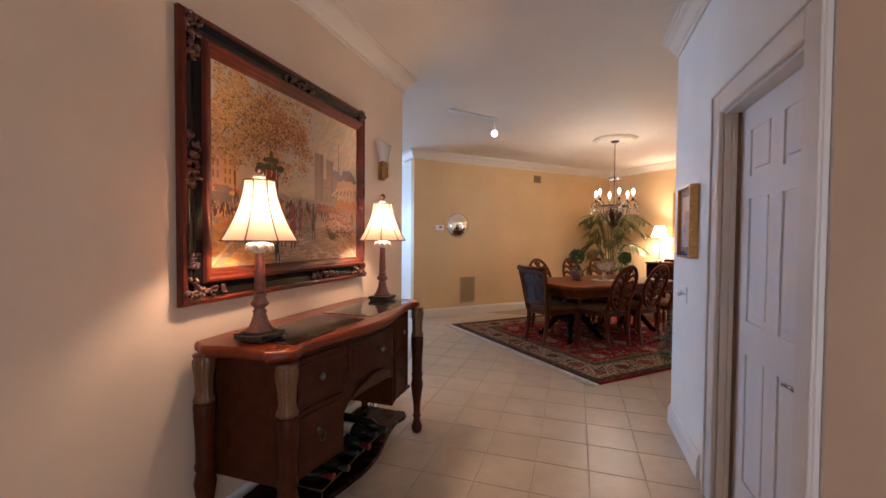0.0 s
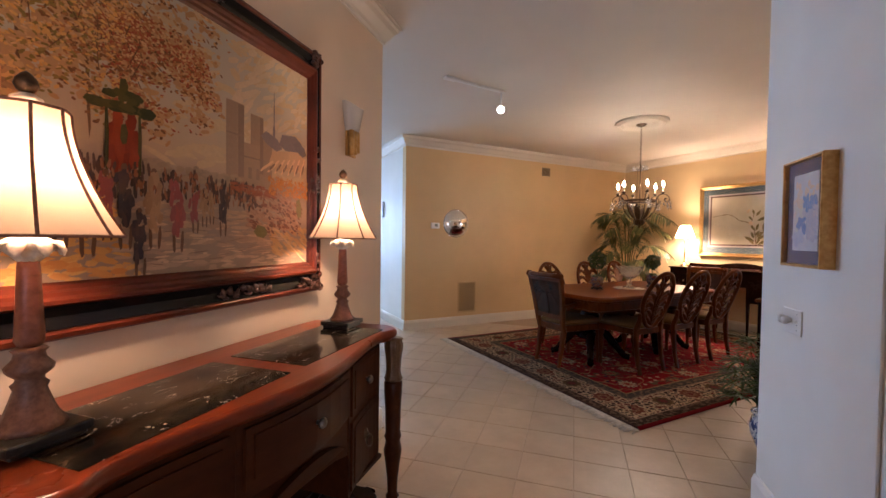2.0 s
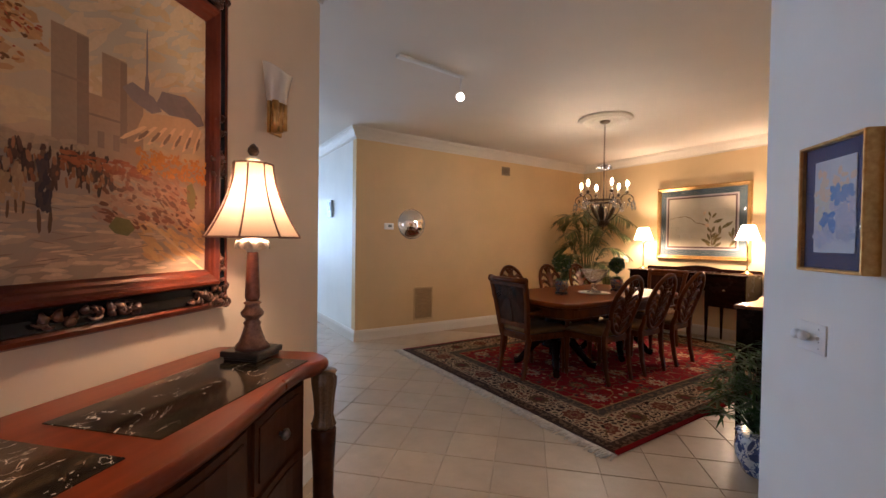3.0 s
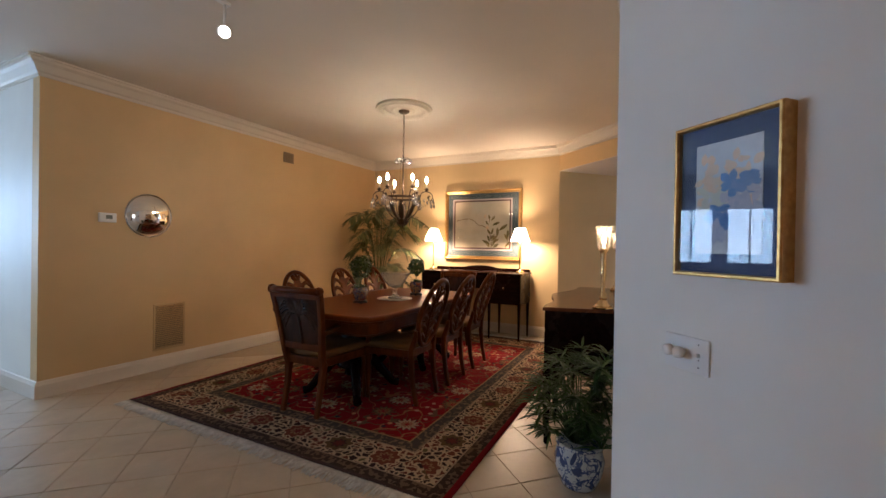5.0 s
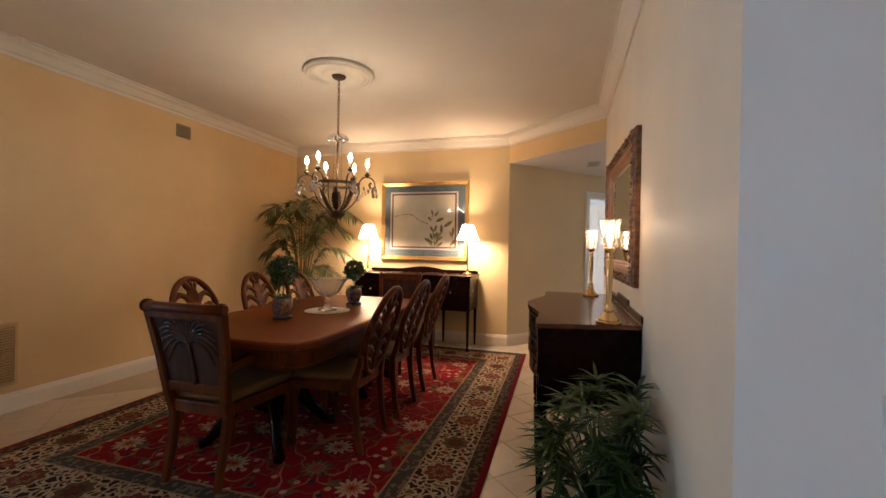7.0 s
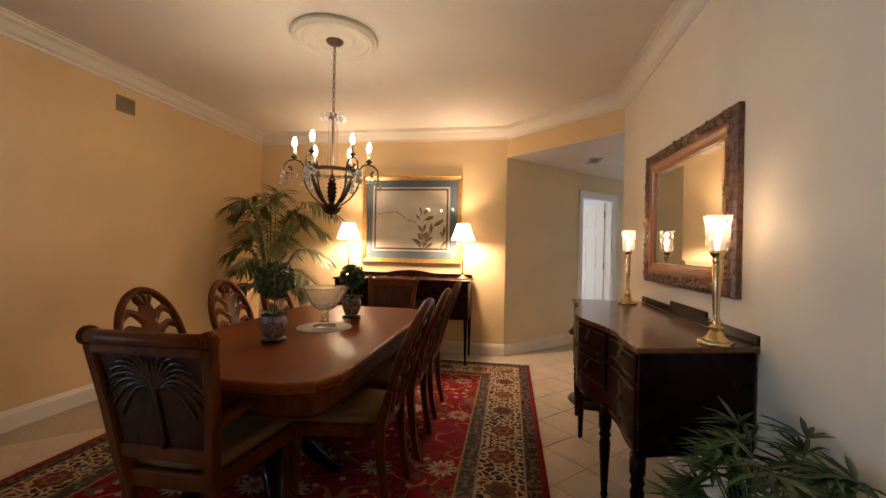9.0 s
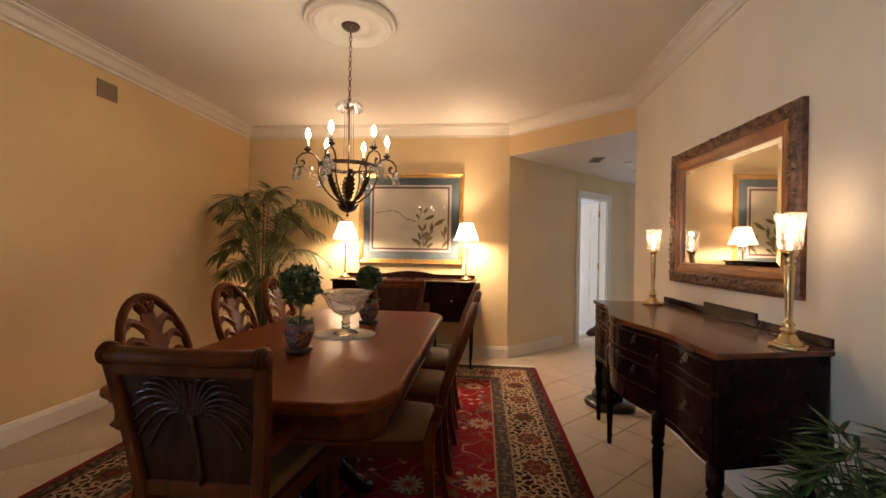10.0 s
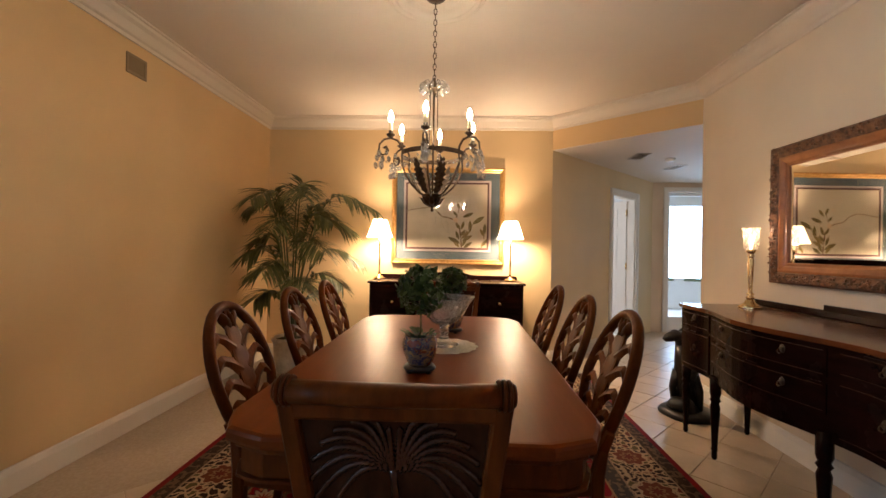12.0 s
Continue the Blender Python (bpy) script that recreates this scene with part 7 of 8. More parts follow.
part("fillet", frame_sweep(0.985, 0.80, [(0, 0), (0, 0.012), (0.010, 0.013), (0.012, 0.011), (0.022, 0.011), (0.022, 0)]), paint("fillet_cream", (0.56, 0.45, 0.40), 0.6), _t, "", False, pose(0.135, 0, 0.145))
part("inner_mat", frame_sweep(0.941, 0.756, [(0, 0), (0, 0.0105), (0.022, 0.0105), (0.022, 0)]), paint("fillet_maroon", (0.10, 0.035, 0.03), 0.6), _t, "", False, pose(0.157, 0, 0.167))
part("print", box(0.17, 1.10, -0.0095, -0.008, 0.18, 0.91), speckled("aged_paper", (0.60, 0.49, 0.33), (0.68, 0.57, 0.41), 0.75, 5), _t)
_bm = bmesh.new()
for _pts in ([(0.187, 0.601), (0.298, 0.626), (0.421, 0.639), (0.507, 0.601), (0.569, 0.537), (0.642, 0.527), (0.721, 0.494), (0.770, 0.406), (0.785, 0.291), (0.795, 0.185)], [(0.721, 0.494), (0.746, 0.570), (0.765, 0.641)], [(0.790, 0.291), (0.859, 0.388), (0.925, 0.456), (0.999, 0.515)], [(1.016, 0.180), (1.043, 0.279), (1.048, 0.380)]):
    for _i, (_p, _q) in enumerate(zip(_pts, _pts[1:])):
        _dx, _dz = _q[0] - _p[0], _q[1] - _p[1]
        _ll = math.hypot(_dx, _dz)
        leaf_shape(_bm, _p[0] - 0.1 * _dx, _p[1] - 0.1 * _dz, 0.009 + 0.001 * _i, _ll * 1.2, math.atan2(-_dx, _dz), 0.0099 + 0.00005 * _i, 3)
part("drawn_branch", _bm, dab_material("paint_branch", (0.14, 0.09, 0.05), (0.20, 0.13, 0.07), 0.7), _t)
_bm = bmesh.new()
for _i, (_x, _z, _l, _a) in enumerate(((0.765, 0.621, 0.080, 0.31), (0.785, 0.601, 0.096, -0.66), (0.802, 0.532, 0.133, -1.18), (0.913, 0.456, 0.162, -0.99), (0.888, 0.362, 0.137, -0.00), (1.048, 0.342, 0.122, -0.06), (0.790, 0.393, 0.101, -0.30), (0.785, 0.393, 0.096, 0.73), (0.765, 0.279, 0.108, 0.35), (0.802, 0.266, 0.128, -1.05), (0.778, 0.236, 0.152, 1.10), (0.802, 0.203, 0.098, -0.44), (0.819, 0.190, 0.113, -0.97), (0.770, 0.195, 0.094, 0.79), (1.011, 0.195, 0.076, -0.51), (1.036, 0.215, 0.088, -0.53), (1.048, 0.317, 0.101, 0.51), (0.778, 0.317, 0.098, -0.68), (0.790, 0.291, 0.132, -0.84), (0.741, 0.545, 0.074, 0.72))):
    leaf_shape(_bm, _x, _z, 0.22 * _l + 0.012, 1.0 * _l, _a, 0.0104 + 0.00008 * _i, 8)
part("drawn_leaves", _bm, dab_material("paint_magnolia_leaf", (0.12, 0.12, 0.05), (0.28, 0.25, 0.12), 0.7), _t)
_bm = bmesh.new()
for _k in range(8):
    leaf_shape(_bm, 0.724 if _k < 5 else 0.696, 0.499 if _k < 5 else 0.672, 0.022, 0.035, 1.25 * _k, 0.0122 + 0.0001 * _k, 7)
part("drawn_blossom", _bm, dab_material("paint_magnolia_petal", (0.55, 0.50, 0.44), (0.70, 0.66, 0.60), 0.7), _t)
part("glass_pane", box(0.05, _w - 0.05, -0.0195, -0.0175, 0.05, _h - 0.05), THIN_GLASS, _t).visible_shadow = False

# ceiling: medallion, chandelier, track light ---------------------------------------------
CHX, CHY = 4.805, 4.085
solid("ceiling_medallion", lathe([(0.296, 0.0), (0.300, -0.012), (0.294, -0.026), (0.286, -0.030), (0.279, -0.020), (0.273, -0.020), (0.266, -0.040), (0.254, -0.044), (0.246, -0.030), (0.240, -0.030), (0.232, -0.036), (0.224, -0.034), (0.216, -0.014), (0.19, -0.010), (0.15, -0.012), (0.13, -0.022), (0.115, -0.032), (0.105, -0.024), (0.09, -0.030), (0.05, -0.026), (0, -0.026)][::-1], 64), CROWN_PAINT, "round white plaster ceiling medallion", "ceiling medallion", m=pose(CHX, CHY, H))
chandelier = thing("chandelier", pose(CHX, CHY, 0), "aged bronze six-light chandelier with crystal drops", "chandelier")
part("canopy", lathe([(0.015, 2.684), (0.040, 2.690), (0.058, 2.704), (0.062, 2.722), (0.03, 2.724)], 24), BRONZE, chandelier)
_z = 2.672
_i = 0
while _z > 2.245:
    _bm = tube([(0.009 * math.cos(a), 0, 0.019 * math.sin(a)) for a in [2 * math.pi * k / 12 for k in range(12)]], 0.0026, 6, 1.0, True)
    part("chain_link", moved(_bm, pose(0, 0, _z - 0.014, 0, 0, 90 * (_i % 2))), BRONZE, chandelier)
    _z -= 0.032
    _i += 1
CRYSTAL = glass("lead_crystal", (1.0, 0.99, 0.97), 0.03, 1.5)
# a fifth left opaque white, standing in for the crystals' sparkle
CRYSTAL.node_tree.nodes["Principled BSDF"].inputs["Transmission Weight"].default_value = 0.80
BULB = glowing("candle_bulb_glow", (1.0, 0.80, 0.52), BULB_GLOW)
CANDLE_SLEEVE = paint("candle_sleeve_ivory", (0.70, 0.58, 0.38), 0.5, 0.05, 0.05)
part("top_crown", merge(lathe([(0.030, 2.17), (0.034, 2.175), (0.034, 2.20), (0.028, 2.205)], 20), lathe([(0.008, 2.15), (0.014, 2.20), (0.008, 2.235), (0.0, 2.25)], 12)), BRONZE, chandelier)
part("rod", lathe([(0.006, 1.50), (0.006, 2.18)], 10), BRONZE, chandelier)
for _k in range(4):
    _a = math.pi / 4 + math.pi * _k / 2
    part("wire", tube([(0.030 * math.cos(_a), 0.030 * math.sin(_a), 2.175), (0.034 * math.cos(_a), 0.034 * math.sin(_a), 1.81)], 0.0016, 5), BRONZE, chandelier)
_bm = bmesh.new()
for _r0, _r1, _za, _zb in ((0.185, 0.181, 1.780, 1.805),):
    _ra = [[_bm.verts.new((r * math.cos(2 * math.pi * i / 48), r * math.sin(2 * math.pi * i / 48), z)) for i in range(48)] for r, z in ((_r0, _za), (_r0, _zb), (_r1, _zb), (_r1, _za))]
    for _q in range(4):
        for _i in range(48):
            _bm.faces.new((_ra[_q][_i], _ra[_q][(_i + 1) % 48], _ra[(_q + 1) % 4][(_i + 1) % 48], _ra[(_q + 1) % 4][_i]))
part("ring_band", _bm, BRONZE, chandelier)
part("hub", lathe([(0.004, 1.468), (0.011, 1.478), (0.004, 1.492), (0.016, 1.498), (0.034, 1.512), (0.046, 1.535), (0.048, 1.556), (0.060, 1.562), (0.058, 1.570), (0.01, 1.575)], 20), BRONZE, chandelier)

for _k in range(8):
    _a = 2 * math.pi * _k / 8
    part("hub_petal", tube([(r * math.cos(_a), r * math.sin(_a), z) for r, z in ((0.020, 1.500), (0.048, 1.520), (0.062, 1.545), (0.076, 1.552))], [0.008, 0.016, 0.014, 0.003], 6, 0.4), BRONZE, chandelier)


def crystal_drop(bm, x, y, z, s=1.0):
    add_lathe(bm, [(0.0, -0.030 * s), (0.0085 * s, -0.018 * s), (0.0065 * s, -0.004 * s), (0.0, 0.0)], 6, (x, y, z))


for _k in range(6):
    _a = 2 * math.pi * _k / 6 + math.radians(54.6)
    _ca, _sa = math.cos(_a), math.sin(_a)

    def _at(r, z):
        return (r * _ca, r * _sa, z)
    part("basket_strap", tube([_at(0.183, 1.785), _at(0.186, 1.73), _at(0.165, 1.67), _at(0.125, 1.615), _at(0.08, 1.575), _at(0.04, 1.556)], 0.0060, 7), BRONZE, chandelier)
    _arm = part("arm", tube([_at(0.180, 1.785), _at(0.188, 1.825), _at(0.212, 1.856), _at(0.250, 1.866), _at(0.288, 1.854), _at(0.314, 1.825), _at(0.318, 1.79), _at(0.300, 1.768), _at(0.276, 1.774), _at(0.266, 1.796), _at(0.278, 1.814), _at(0.292, 1.806)], [0.0065, 0.0065, 0.0065, 0.0065, 0.006, 0.0056, 0.005, 0.0046, 0.005, 0.007, 0.010, 0.006], 7), BRONZE, chandelier)
    part("bobeche", lathe([(0.006, 1.862), (0.010, 1.87), (0.024, 1.880), (0.026, 1.886), (0.012, 1.892), (0.013, 1.905)], 14, _at(0.252, 0)), BRONZE, _arm)
    part("candle_sleeve", lathe([(0.0115, 1.903), (0.0115, 1.952), (0.006, 1.954)], 12, _at(0.252, 0)), CANDLE_SLEEVE, _arm, "ivory candle sleeve")
    part("bulb", lathe([(0.006, 1.953), (0.012, 1.965), (0.0145, 1.978), (0.011, 1.996), (0.005, 2.012), (0.0, 2.020)], 10, _at(0.252, 0)), BULB, _arm, "glowing flame bulb")
    # leaf on each second strap
    _bm = bmesh.new()
    _b = _a + math.pi / 6
    _cb, _sb = math.cos(_b), math.sin(_b)
    _prev = None
    for _q in range(15):
        _f = _q / 14
        _zz, _rr = 1.565 + 0.185 * _f, 0.045 + 0.100 * _f ** 0.7
        _wd = (0.034 if _q % 2 else 0.020) * math.sin(math.pi * (0.16 + 0.78 * _f)) + 0.002
        _row = [_bm.verts.new(((_rr + _o) * _cb - _w * _sb, (_rr + _o) * _sb + _w * _cb, _zz + _u)) for _w, _o, _u in ((-_wd, 0.010, 0.010), (0, 0, 0), (_wd, 0.010, 0.010))]
        if _prev:
            for _j in range(2):
                _bm.faces.new((_prev[_j], _prev[_j + 1], _row[_j + 1], _row[_j]))
        _prev = _row
    bmesh.ops.solidify(_bm, geom=_bm.faces[:], thickness=0.0025)
    part("leaf_ornament", _bm, BRONZE, chandelier, "pressed metal acanthus leaf")
    # crystals on the arm, the ring and the crown
    _bm = bmesh.new()
    for _r, _zz, _s in ((0.318, 1.795, 1.5), (0.330, 1.765, 1.2), (0.298, 1.765, 1.4), (0.262, 1.765, 1.2), (0.276, 1.80, 1.1), (0.305, 1.735, 1.7), (0.225, 1.785, 1.2), (0.335, 1.725, 1.3)):
        crystal_drop(_bm, _r * _ca, _r * _sa, _zz, _s)
        crystal_drop(_bm, _r * _ca - 0.016 * _sa, _r * _sa + 0.016 * _ca, _zz - 0.008, _s * 0.9)
    for _q in range(9):
        _f = _q / 8
        _b = _a + (math.pi / 3) * _f
        _rr = 0.295 - 0.07 * math.sin(math.pi * _f)
        add_lathe(_bm, [(0, -0.008), (0.008, 0), (0, 0.008)], 6, (_rr * math.cos(_b), _rr * math.sin(_b), 1.758 - 0.05 * math.sin(math.pi * _f)))
    part("crystal_swag", _bm, CRYSTAL, chandelier, "clear faceted crystal drops")["kind"] = "stuff"
    _bm = bmesh.new()
    for _q in range(2):
        _b = _a + _q * math.pi / 6
        add_tube(_bm, [(0.03 * math.cos(_b), 0.03 * math.sin(_b), 2.20), (0.055 * math.cos(_b), 0.055 * math.sin(_b), 2.215), (0.080 * math.cos(_b), 0.080 * math.sin(_b), 2.200)], 0.0025, 5)
        crystal_drop(_bm, 0.080 * math.cos(_b), 0.080 * math.sin(_b), 2.198, 1.4)
        crystal_drop(_bm, 0.058 * math.cos(_b), 0.058 * math.sin(_b), 2.19, 1.0)
    part("crown_drops", _bm, CRYSTAL, chandelier, "clear faceted crystal drops")["kind"] = "stuff"

_t = thing("track_light", pose(2.13, 3.992, H, 0, 0, 4.8), "white ceiling track with one lit spot head", "track light")
WHITE_METAL = paint("white_metal", (0.76, 0.74, 0.70), 0.4, 0.02, 0.02)
part("track", box(0.0, 0.63, -0.018, 0.018, -0.022, -0.001, 0.003, 1), WHITE_METAL, _t)
part("feed_box", box(-0.04, 0.08, -0.03, 0.03, -0.024, -0.001, 0.004, 1), WHITE_METAL, _t)
part("stem", tube([(0.60, 0, -0.02), (0.60, 0, -0.145)], 0.008, 10), WHITE_METAL, _t)
_aim = look((0.60, 0, -0.185), (0.0, -1.0, -0.75))
_head = part("spot_head", lathe([(0.034, 0.0), (0.036, 0.002), (0.036, 0.055), (0.030, 0.085), (0.012, 0.095)], 24), WHITE_METAL, _t, "white cylindrical spot head", False, _aim)
part("lens", lathe([(0.033, -0.001), (0.031, -0.004), (0.0, -0.005)], 24), glowing("spot_lens_glow", (1.0, 0.86, 0.66), 30.0), _head, "bright glowing lens")

# on the table ----------------------------------------------------------------------------
TZ = 0.760
solid("lace_doily", lathe([(0.0, 0.0), (0.170, 0.0), (0.170, 0.002), (0.0, 0.003)], 96, (0, 0, 0), 1.0, 16, 0.03), speckled("lace_cream", (0.55, 0.49, 0.38), (0.74, 0.69, 0.58), 0.85, 90, 0.0, 0.6), "round cream lace doily with scalloped edge", "doily", m=pose(4.545, 3.995, TZ + 0.0005))
_t = thing("crystal_compote", pose(4.545, 3.995, TZ + 0.004) @ Matrix.Diagonal((1.16, 1.16, 1.16, 1)), "cut crystal footed bowl on a lace doily", "bowl")
CUT = glass("cut_crystal", (1.0, 0.99, 0.97), 0.10, 1.22)
_b = CUT.node_tree.nodes["Principled BSDF"]
_vv = CUT.node_tree.nodes.new("ShaderNodeTexVoronoi")
_vv.inputs["Scale"].default_value = 55
CUT.node_tree.links.new(coords(CUT.node_tree), _vv.inputs["Vector"])
_b.inputs["Transmission Weight"].default_value = 0.88
bump(CUT.node_tree, _b, _vv.outputs["Distance"], 0.6, 0.006)
part("foot", lathe([(0.062, 0.0), (0.064, 0.006), (0.045, 0.014), (0.022, 0.026), (0.018, 0.05), (0.026, 0.058), (0.018, 0.066), (0.020, 0.085), (0.030, 0.092)], 32, (0, 0, 0), 1.0, 8, 0.03), CUT, _t)
part("bowl", lathe([(0.028, 0.09), (0.055, 0.105), (0.085, 0.14), (0.105, 0.18), (0.125, 0.208), (0.132, 0.212), (0.128, 0.216), (0.120, 0.211), (0.100, 0.184), (0.080, 0.146), (0.050, 0.112), (0.0, 0.105)], 72, (0, 0, 0), 1.0, 12, 0.035), CUT, _t)

LEAF, _nt, _b = make_material("leaf_green", (0.05, 0.09, 0.03), 0.42, spec=0.28)
_g = _nt.nodes.new("ShaderNodeNewGeometry")
_nt.links.new(mix(_nt, _g.outputs["Random Per Island"], (0.016, 0.040, 0.010), (0.070, 0.115, 0.028)), _b.inputs["Base Color"])
PALM_LEAF, _nt, _b = make_material("palm_leaf", (0.05, 0.09, 0.04), 0.5)
_g = _nt.nodes.new("ShaderNodeNewGeometry")
_nt.links.new(mix(_nt, _g.outputs["Random Per Island"], (0.042, 0.058, 0.016), (0.155, 0.155, 0.045)), _b.inputs["Base Color"])
STEM = speckled("plant_stem", (0.09, 0.08, 0.03), (0.16, 0.13, 0.06), 0.6, 40)
SOIL = speckled("soil_moss", (0.02, 0.016, 0.010), (0.05, 0.042, 0.025), 0.9, 50)


def porcelain(name, ground, inks):
    mat, nt, b = make_material(name, ground, 0.14, coat=0.5)
    v = coords(nt)
    col = ground
    for i, (ink, sc, lo, hi) in enumerate(inks):
        n = noise_tex(nt, coords(nt, "Object", (1, 1, 1), (0.4 * i, 0.7 * i, i)), sc, 2, 0.5, 0.6)
        f = math_node(nt, "MULTIPLY", math_node(nt, "GREATER_THAN", n, lo), math_node(nt, "LESS_THAN", n, hi))
        col = mix(nt, f, col, ink)
    nt.links.new(col, b.inputs["Base Color"])
    return mat


IMARI = porcelain("imari_porcelain", (0.24, 0.17, 0.115), [((0.05, 0.05, 0.10), 28, 0.52, 0.60), ((0.20, 0.05, 0.03), 22, 0.56, 0.75), ((0.08, 0.07, 0.12), 40, 0.40, 0.45), ((0.40, 0.22, 0.08), 34, 0.60, 0.66)])
BLUE_WHITE = porcelain("blue_white_porcelain", (0.50, 0.52, 0.54), [((0.06, 0.09, 0.20), 16, 0.54, 0.62), ((0.10, 0.13, 0.26), 24, 0.42, 0.46), ((0.05, 0.07, 0.16), 9, 0.62, 0.80)])


def add_leaf(bm, base, direction, length, width, up=Vector((0, 0, 1)), fold=0.25, droop=0.0):
    """A folded, pointed leaf of eight faces."""
    d = Vector(direction).normalized()
    side = d.cross(up)
    side = side.normalized() if side.length > 1e-4 else Vector((1, 0, 0))
    nrm = side.cross(d)
    mid, l, r = [], [], []
    for f, w in ((0.0, 0.12), (0.3, 0.9), (0.65, 0.75), (1.0, 0.0)):
        p = Vector(base) + d * (length * f) - Vector((0, 0, droop * f * f))
        mid.append(bm.verts.new(p))
        if w > 0:
            l.append(bm.verts.new(p + side * (width * w / 2) + nrm * (fold * width * w / 2)))
            r.append(bm.verts.new(p - side * (width * w / 2) + nrm * (fold * width * w / 2)))
    for i in range(2):
        bm.faces.new((mid[i], mid[i + 1], l[i + 1], l[i]))
        bm.faces.new((mid[i], r[i], r[i + 1], mid[i + 1]))
    bm.faces.new((mid[2], mid[3], l[2]))
    bm.faces.new((mid[2], r[2], mid[3]))


def topiary(m, seed, ball_r=0.092, ball_z=0.325):
    rng = random.Random(seed)
    t = thing("ivy_topiary", m, "round ivy topiary in patterned porcelain pot", "topiary", "pair of topiaries on the table")
    part("stand", lathe([(0.060, 0.008), (0.066, 0.014), (0.060, 0.024), (0.045, 0.026)], 24), LAMP_BASE, t, "dark wooden pot stand")
    for k in range(4):
        a = math.pi / 4 + k * math.pi / 2
        part("stand_foot", lathe([(0.010, 0.0), (0.012, 0.008), (0.008, 0.014)], 8, (0.052 * math.cos(a), 0.052 * math.sin(a), 0)), LAMP_BASE, t)
    part("pot", lathe([(0.042, 0.025), (0.050, 0.035), (0.066, 0.075), (0.072, 0.105), (0.068, 0.128), (0.060, 0.136), (0.066, 0.142), (0.060, 0.144), (0.054, 0.132)], 32), IMARI, t, "blue and red patterned porcelain pot")
    part("soil", lathe([(0.0, 0.126), (0.056, 0.126), (0.055, 0.132), (0.0, 0.134)], 20), SOIL, t)
    part("stem", tube([(0, 0, 0.13), (0.004, -0.002, 0.2), (-0.003, 0.002, 0.27), (0, 0, ball_z)], 0.0042, 7), STEM, t)
    bm = bmesh.new()
    for i in range(430):
        z = rng.uniform(-1, 1)
        a = rng.uniform(0, 6.283)
        q = math.sqrt(1 - z * z)
        n = Vector((q * math.cos(a), q * math.sin(a), z))
        r = ball_r * rng.uniform(0.70, 1.02) * (1 + 0.10 * noise.noise(n * 2.2 + Vector((seed, 0, 0))))
        tang = n.orthogonal().normalized()
        tang.rotate(Matrix.Rotation(rng.uniform(0, 6.28), 3, n))
        add_leaf(bm, Vector((0, 0, ball_z)) + n * r, tang * 0.8 + n * rng.uniform(0.1, 0.9), rng.uniform(0.022, 0.038), rng.uniform(0.018, 0.030), n, 0.2)
    part("foliage_ball", bm, LEAF, t, "dense dark green ivy leaves")
    bm = bmesh.new()
    for i in range(46):
        a = rng.uniform(0, 6.283)
        r = rng.uniform(0.01, 0.055)
        add_leaf(bm, (r * math.cos(a), r * math.sin(a), 0.135 + rng.uniform(0, 0.02)), (math.cos(a), math.sin(a), rng.uniform(0.1, 0.9)), rng.uniform(0.02, 0.045), 0.022)
    part("ground_leaves", bm, LEAF, t)
    return t


topiary(pose(4.105, 4.075, TZ + 0.0005), 3)
topiary(pose(4.905, 3.962, TZ + 0.0005, 0, 0, 70), 8, 0.080, 0.30)

# plants -------------------------------------------------------------------------------------
palm = thing("kentia_palm", pose(6.52, 5.62, 0) @ Matrix.Diagonal((0.94, 0.92, 0.955, 1)), "tall feathery indoor palm in pale pot", "potted palm")
part("pot", lathe([(0.13, 0.0), (0.14, 0.01), (0.165, 0.16), (0.18, 0.33), (0.195, 0.335), (0.195, 0.365), (0.18, 0.37), (0.165, 0.33)], 32), speckled("pale_ceramic", (0.44, 0.38, 0.31), (0.56, 0.50, 0.42), 0.5, 20), palm, "pale ceramic pot")
part("soil", lathe([(0.0, 0.32), (0.168, 0.32), (0.165, 0.335), (0.0, 0.345)], 20), SOIL, palm)
_rng = random.Random(17)


def palm_frond(bearing, reach, top, seed, z0=0.33, leaflets=26, leaf_len=0.31):
    """One arching frond: a bare stalk, then two rows of drooping leaflets."""
    rng = random.Random(seed)
    bm = bmesh.new()
    d = Vector((math.cos(bearing), math.sin(bearing), 0))
    pts = []
    for i in range(15):
        f = i / 14
        h = z0 + (top - z0) * (1 - (1 - min(1.0, f / 0.70)) ** 1.7)
        if f > 0.70:
            h -= (f - 0.70) ** 1.6 * 1.15 * reach
        r = 0.05 + (reach - 0.05) * f ** 1.7
        pts.append(d * r + Vector((0, 0, h)))
    add_tube(bm, pts, [0.009 * (1 - 0.75 * i / 14) for i in range(15)], 6)
    for i in range(leaflets):
        f = 0.40 + 0.60 * i / (leaflets - 1)
        k = f * 14
        a = int(min(13, k))
        p = pts[a].lerp(pts[a + 1], k - a)
        along = (pts[a + 1] - pts[a]).normalized()
        side = along.cross(Vector((0, 0, 1))).normalized()
        ln = leaf_len * (0.45 + 0.65 * math.sin(math.pi * min(1, (f - 0.36) / 0.66))) * rng.uniform(0.85, 1.1)
        for s in (-1, 1):
            add_leaf(bm, p, side * s * 0.75 + along * rng.uniform(0.55, 0.8) + Vector((0, 0, rng.uniform(-0.25, 0.05))), ln, 0.031, Vector((0, 0, 1)), 0.3, ln * rng.uniform(0.25, 0.5))
    return bm


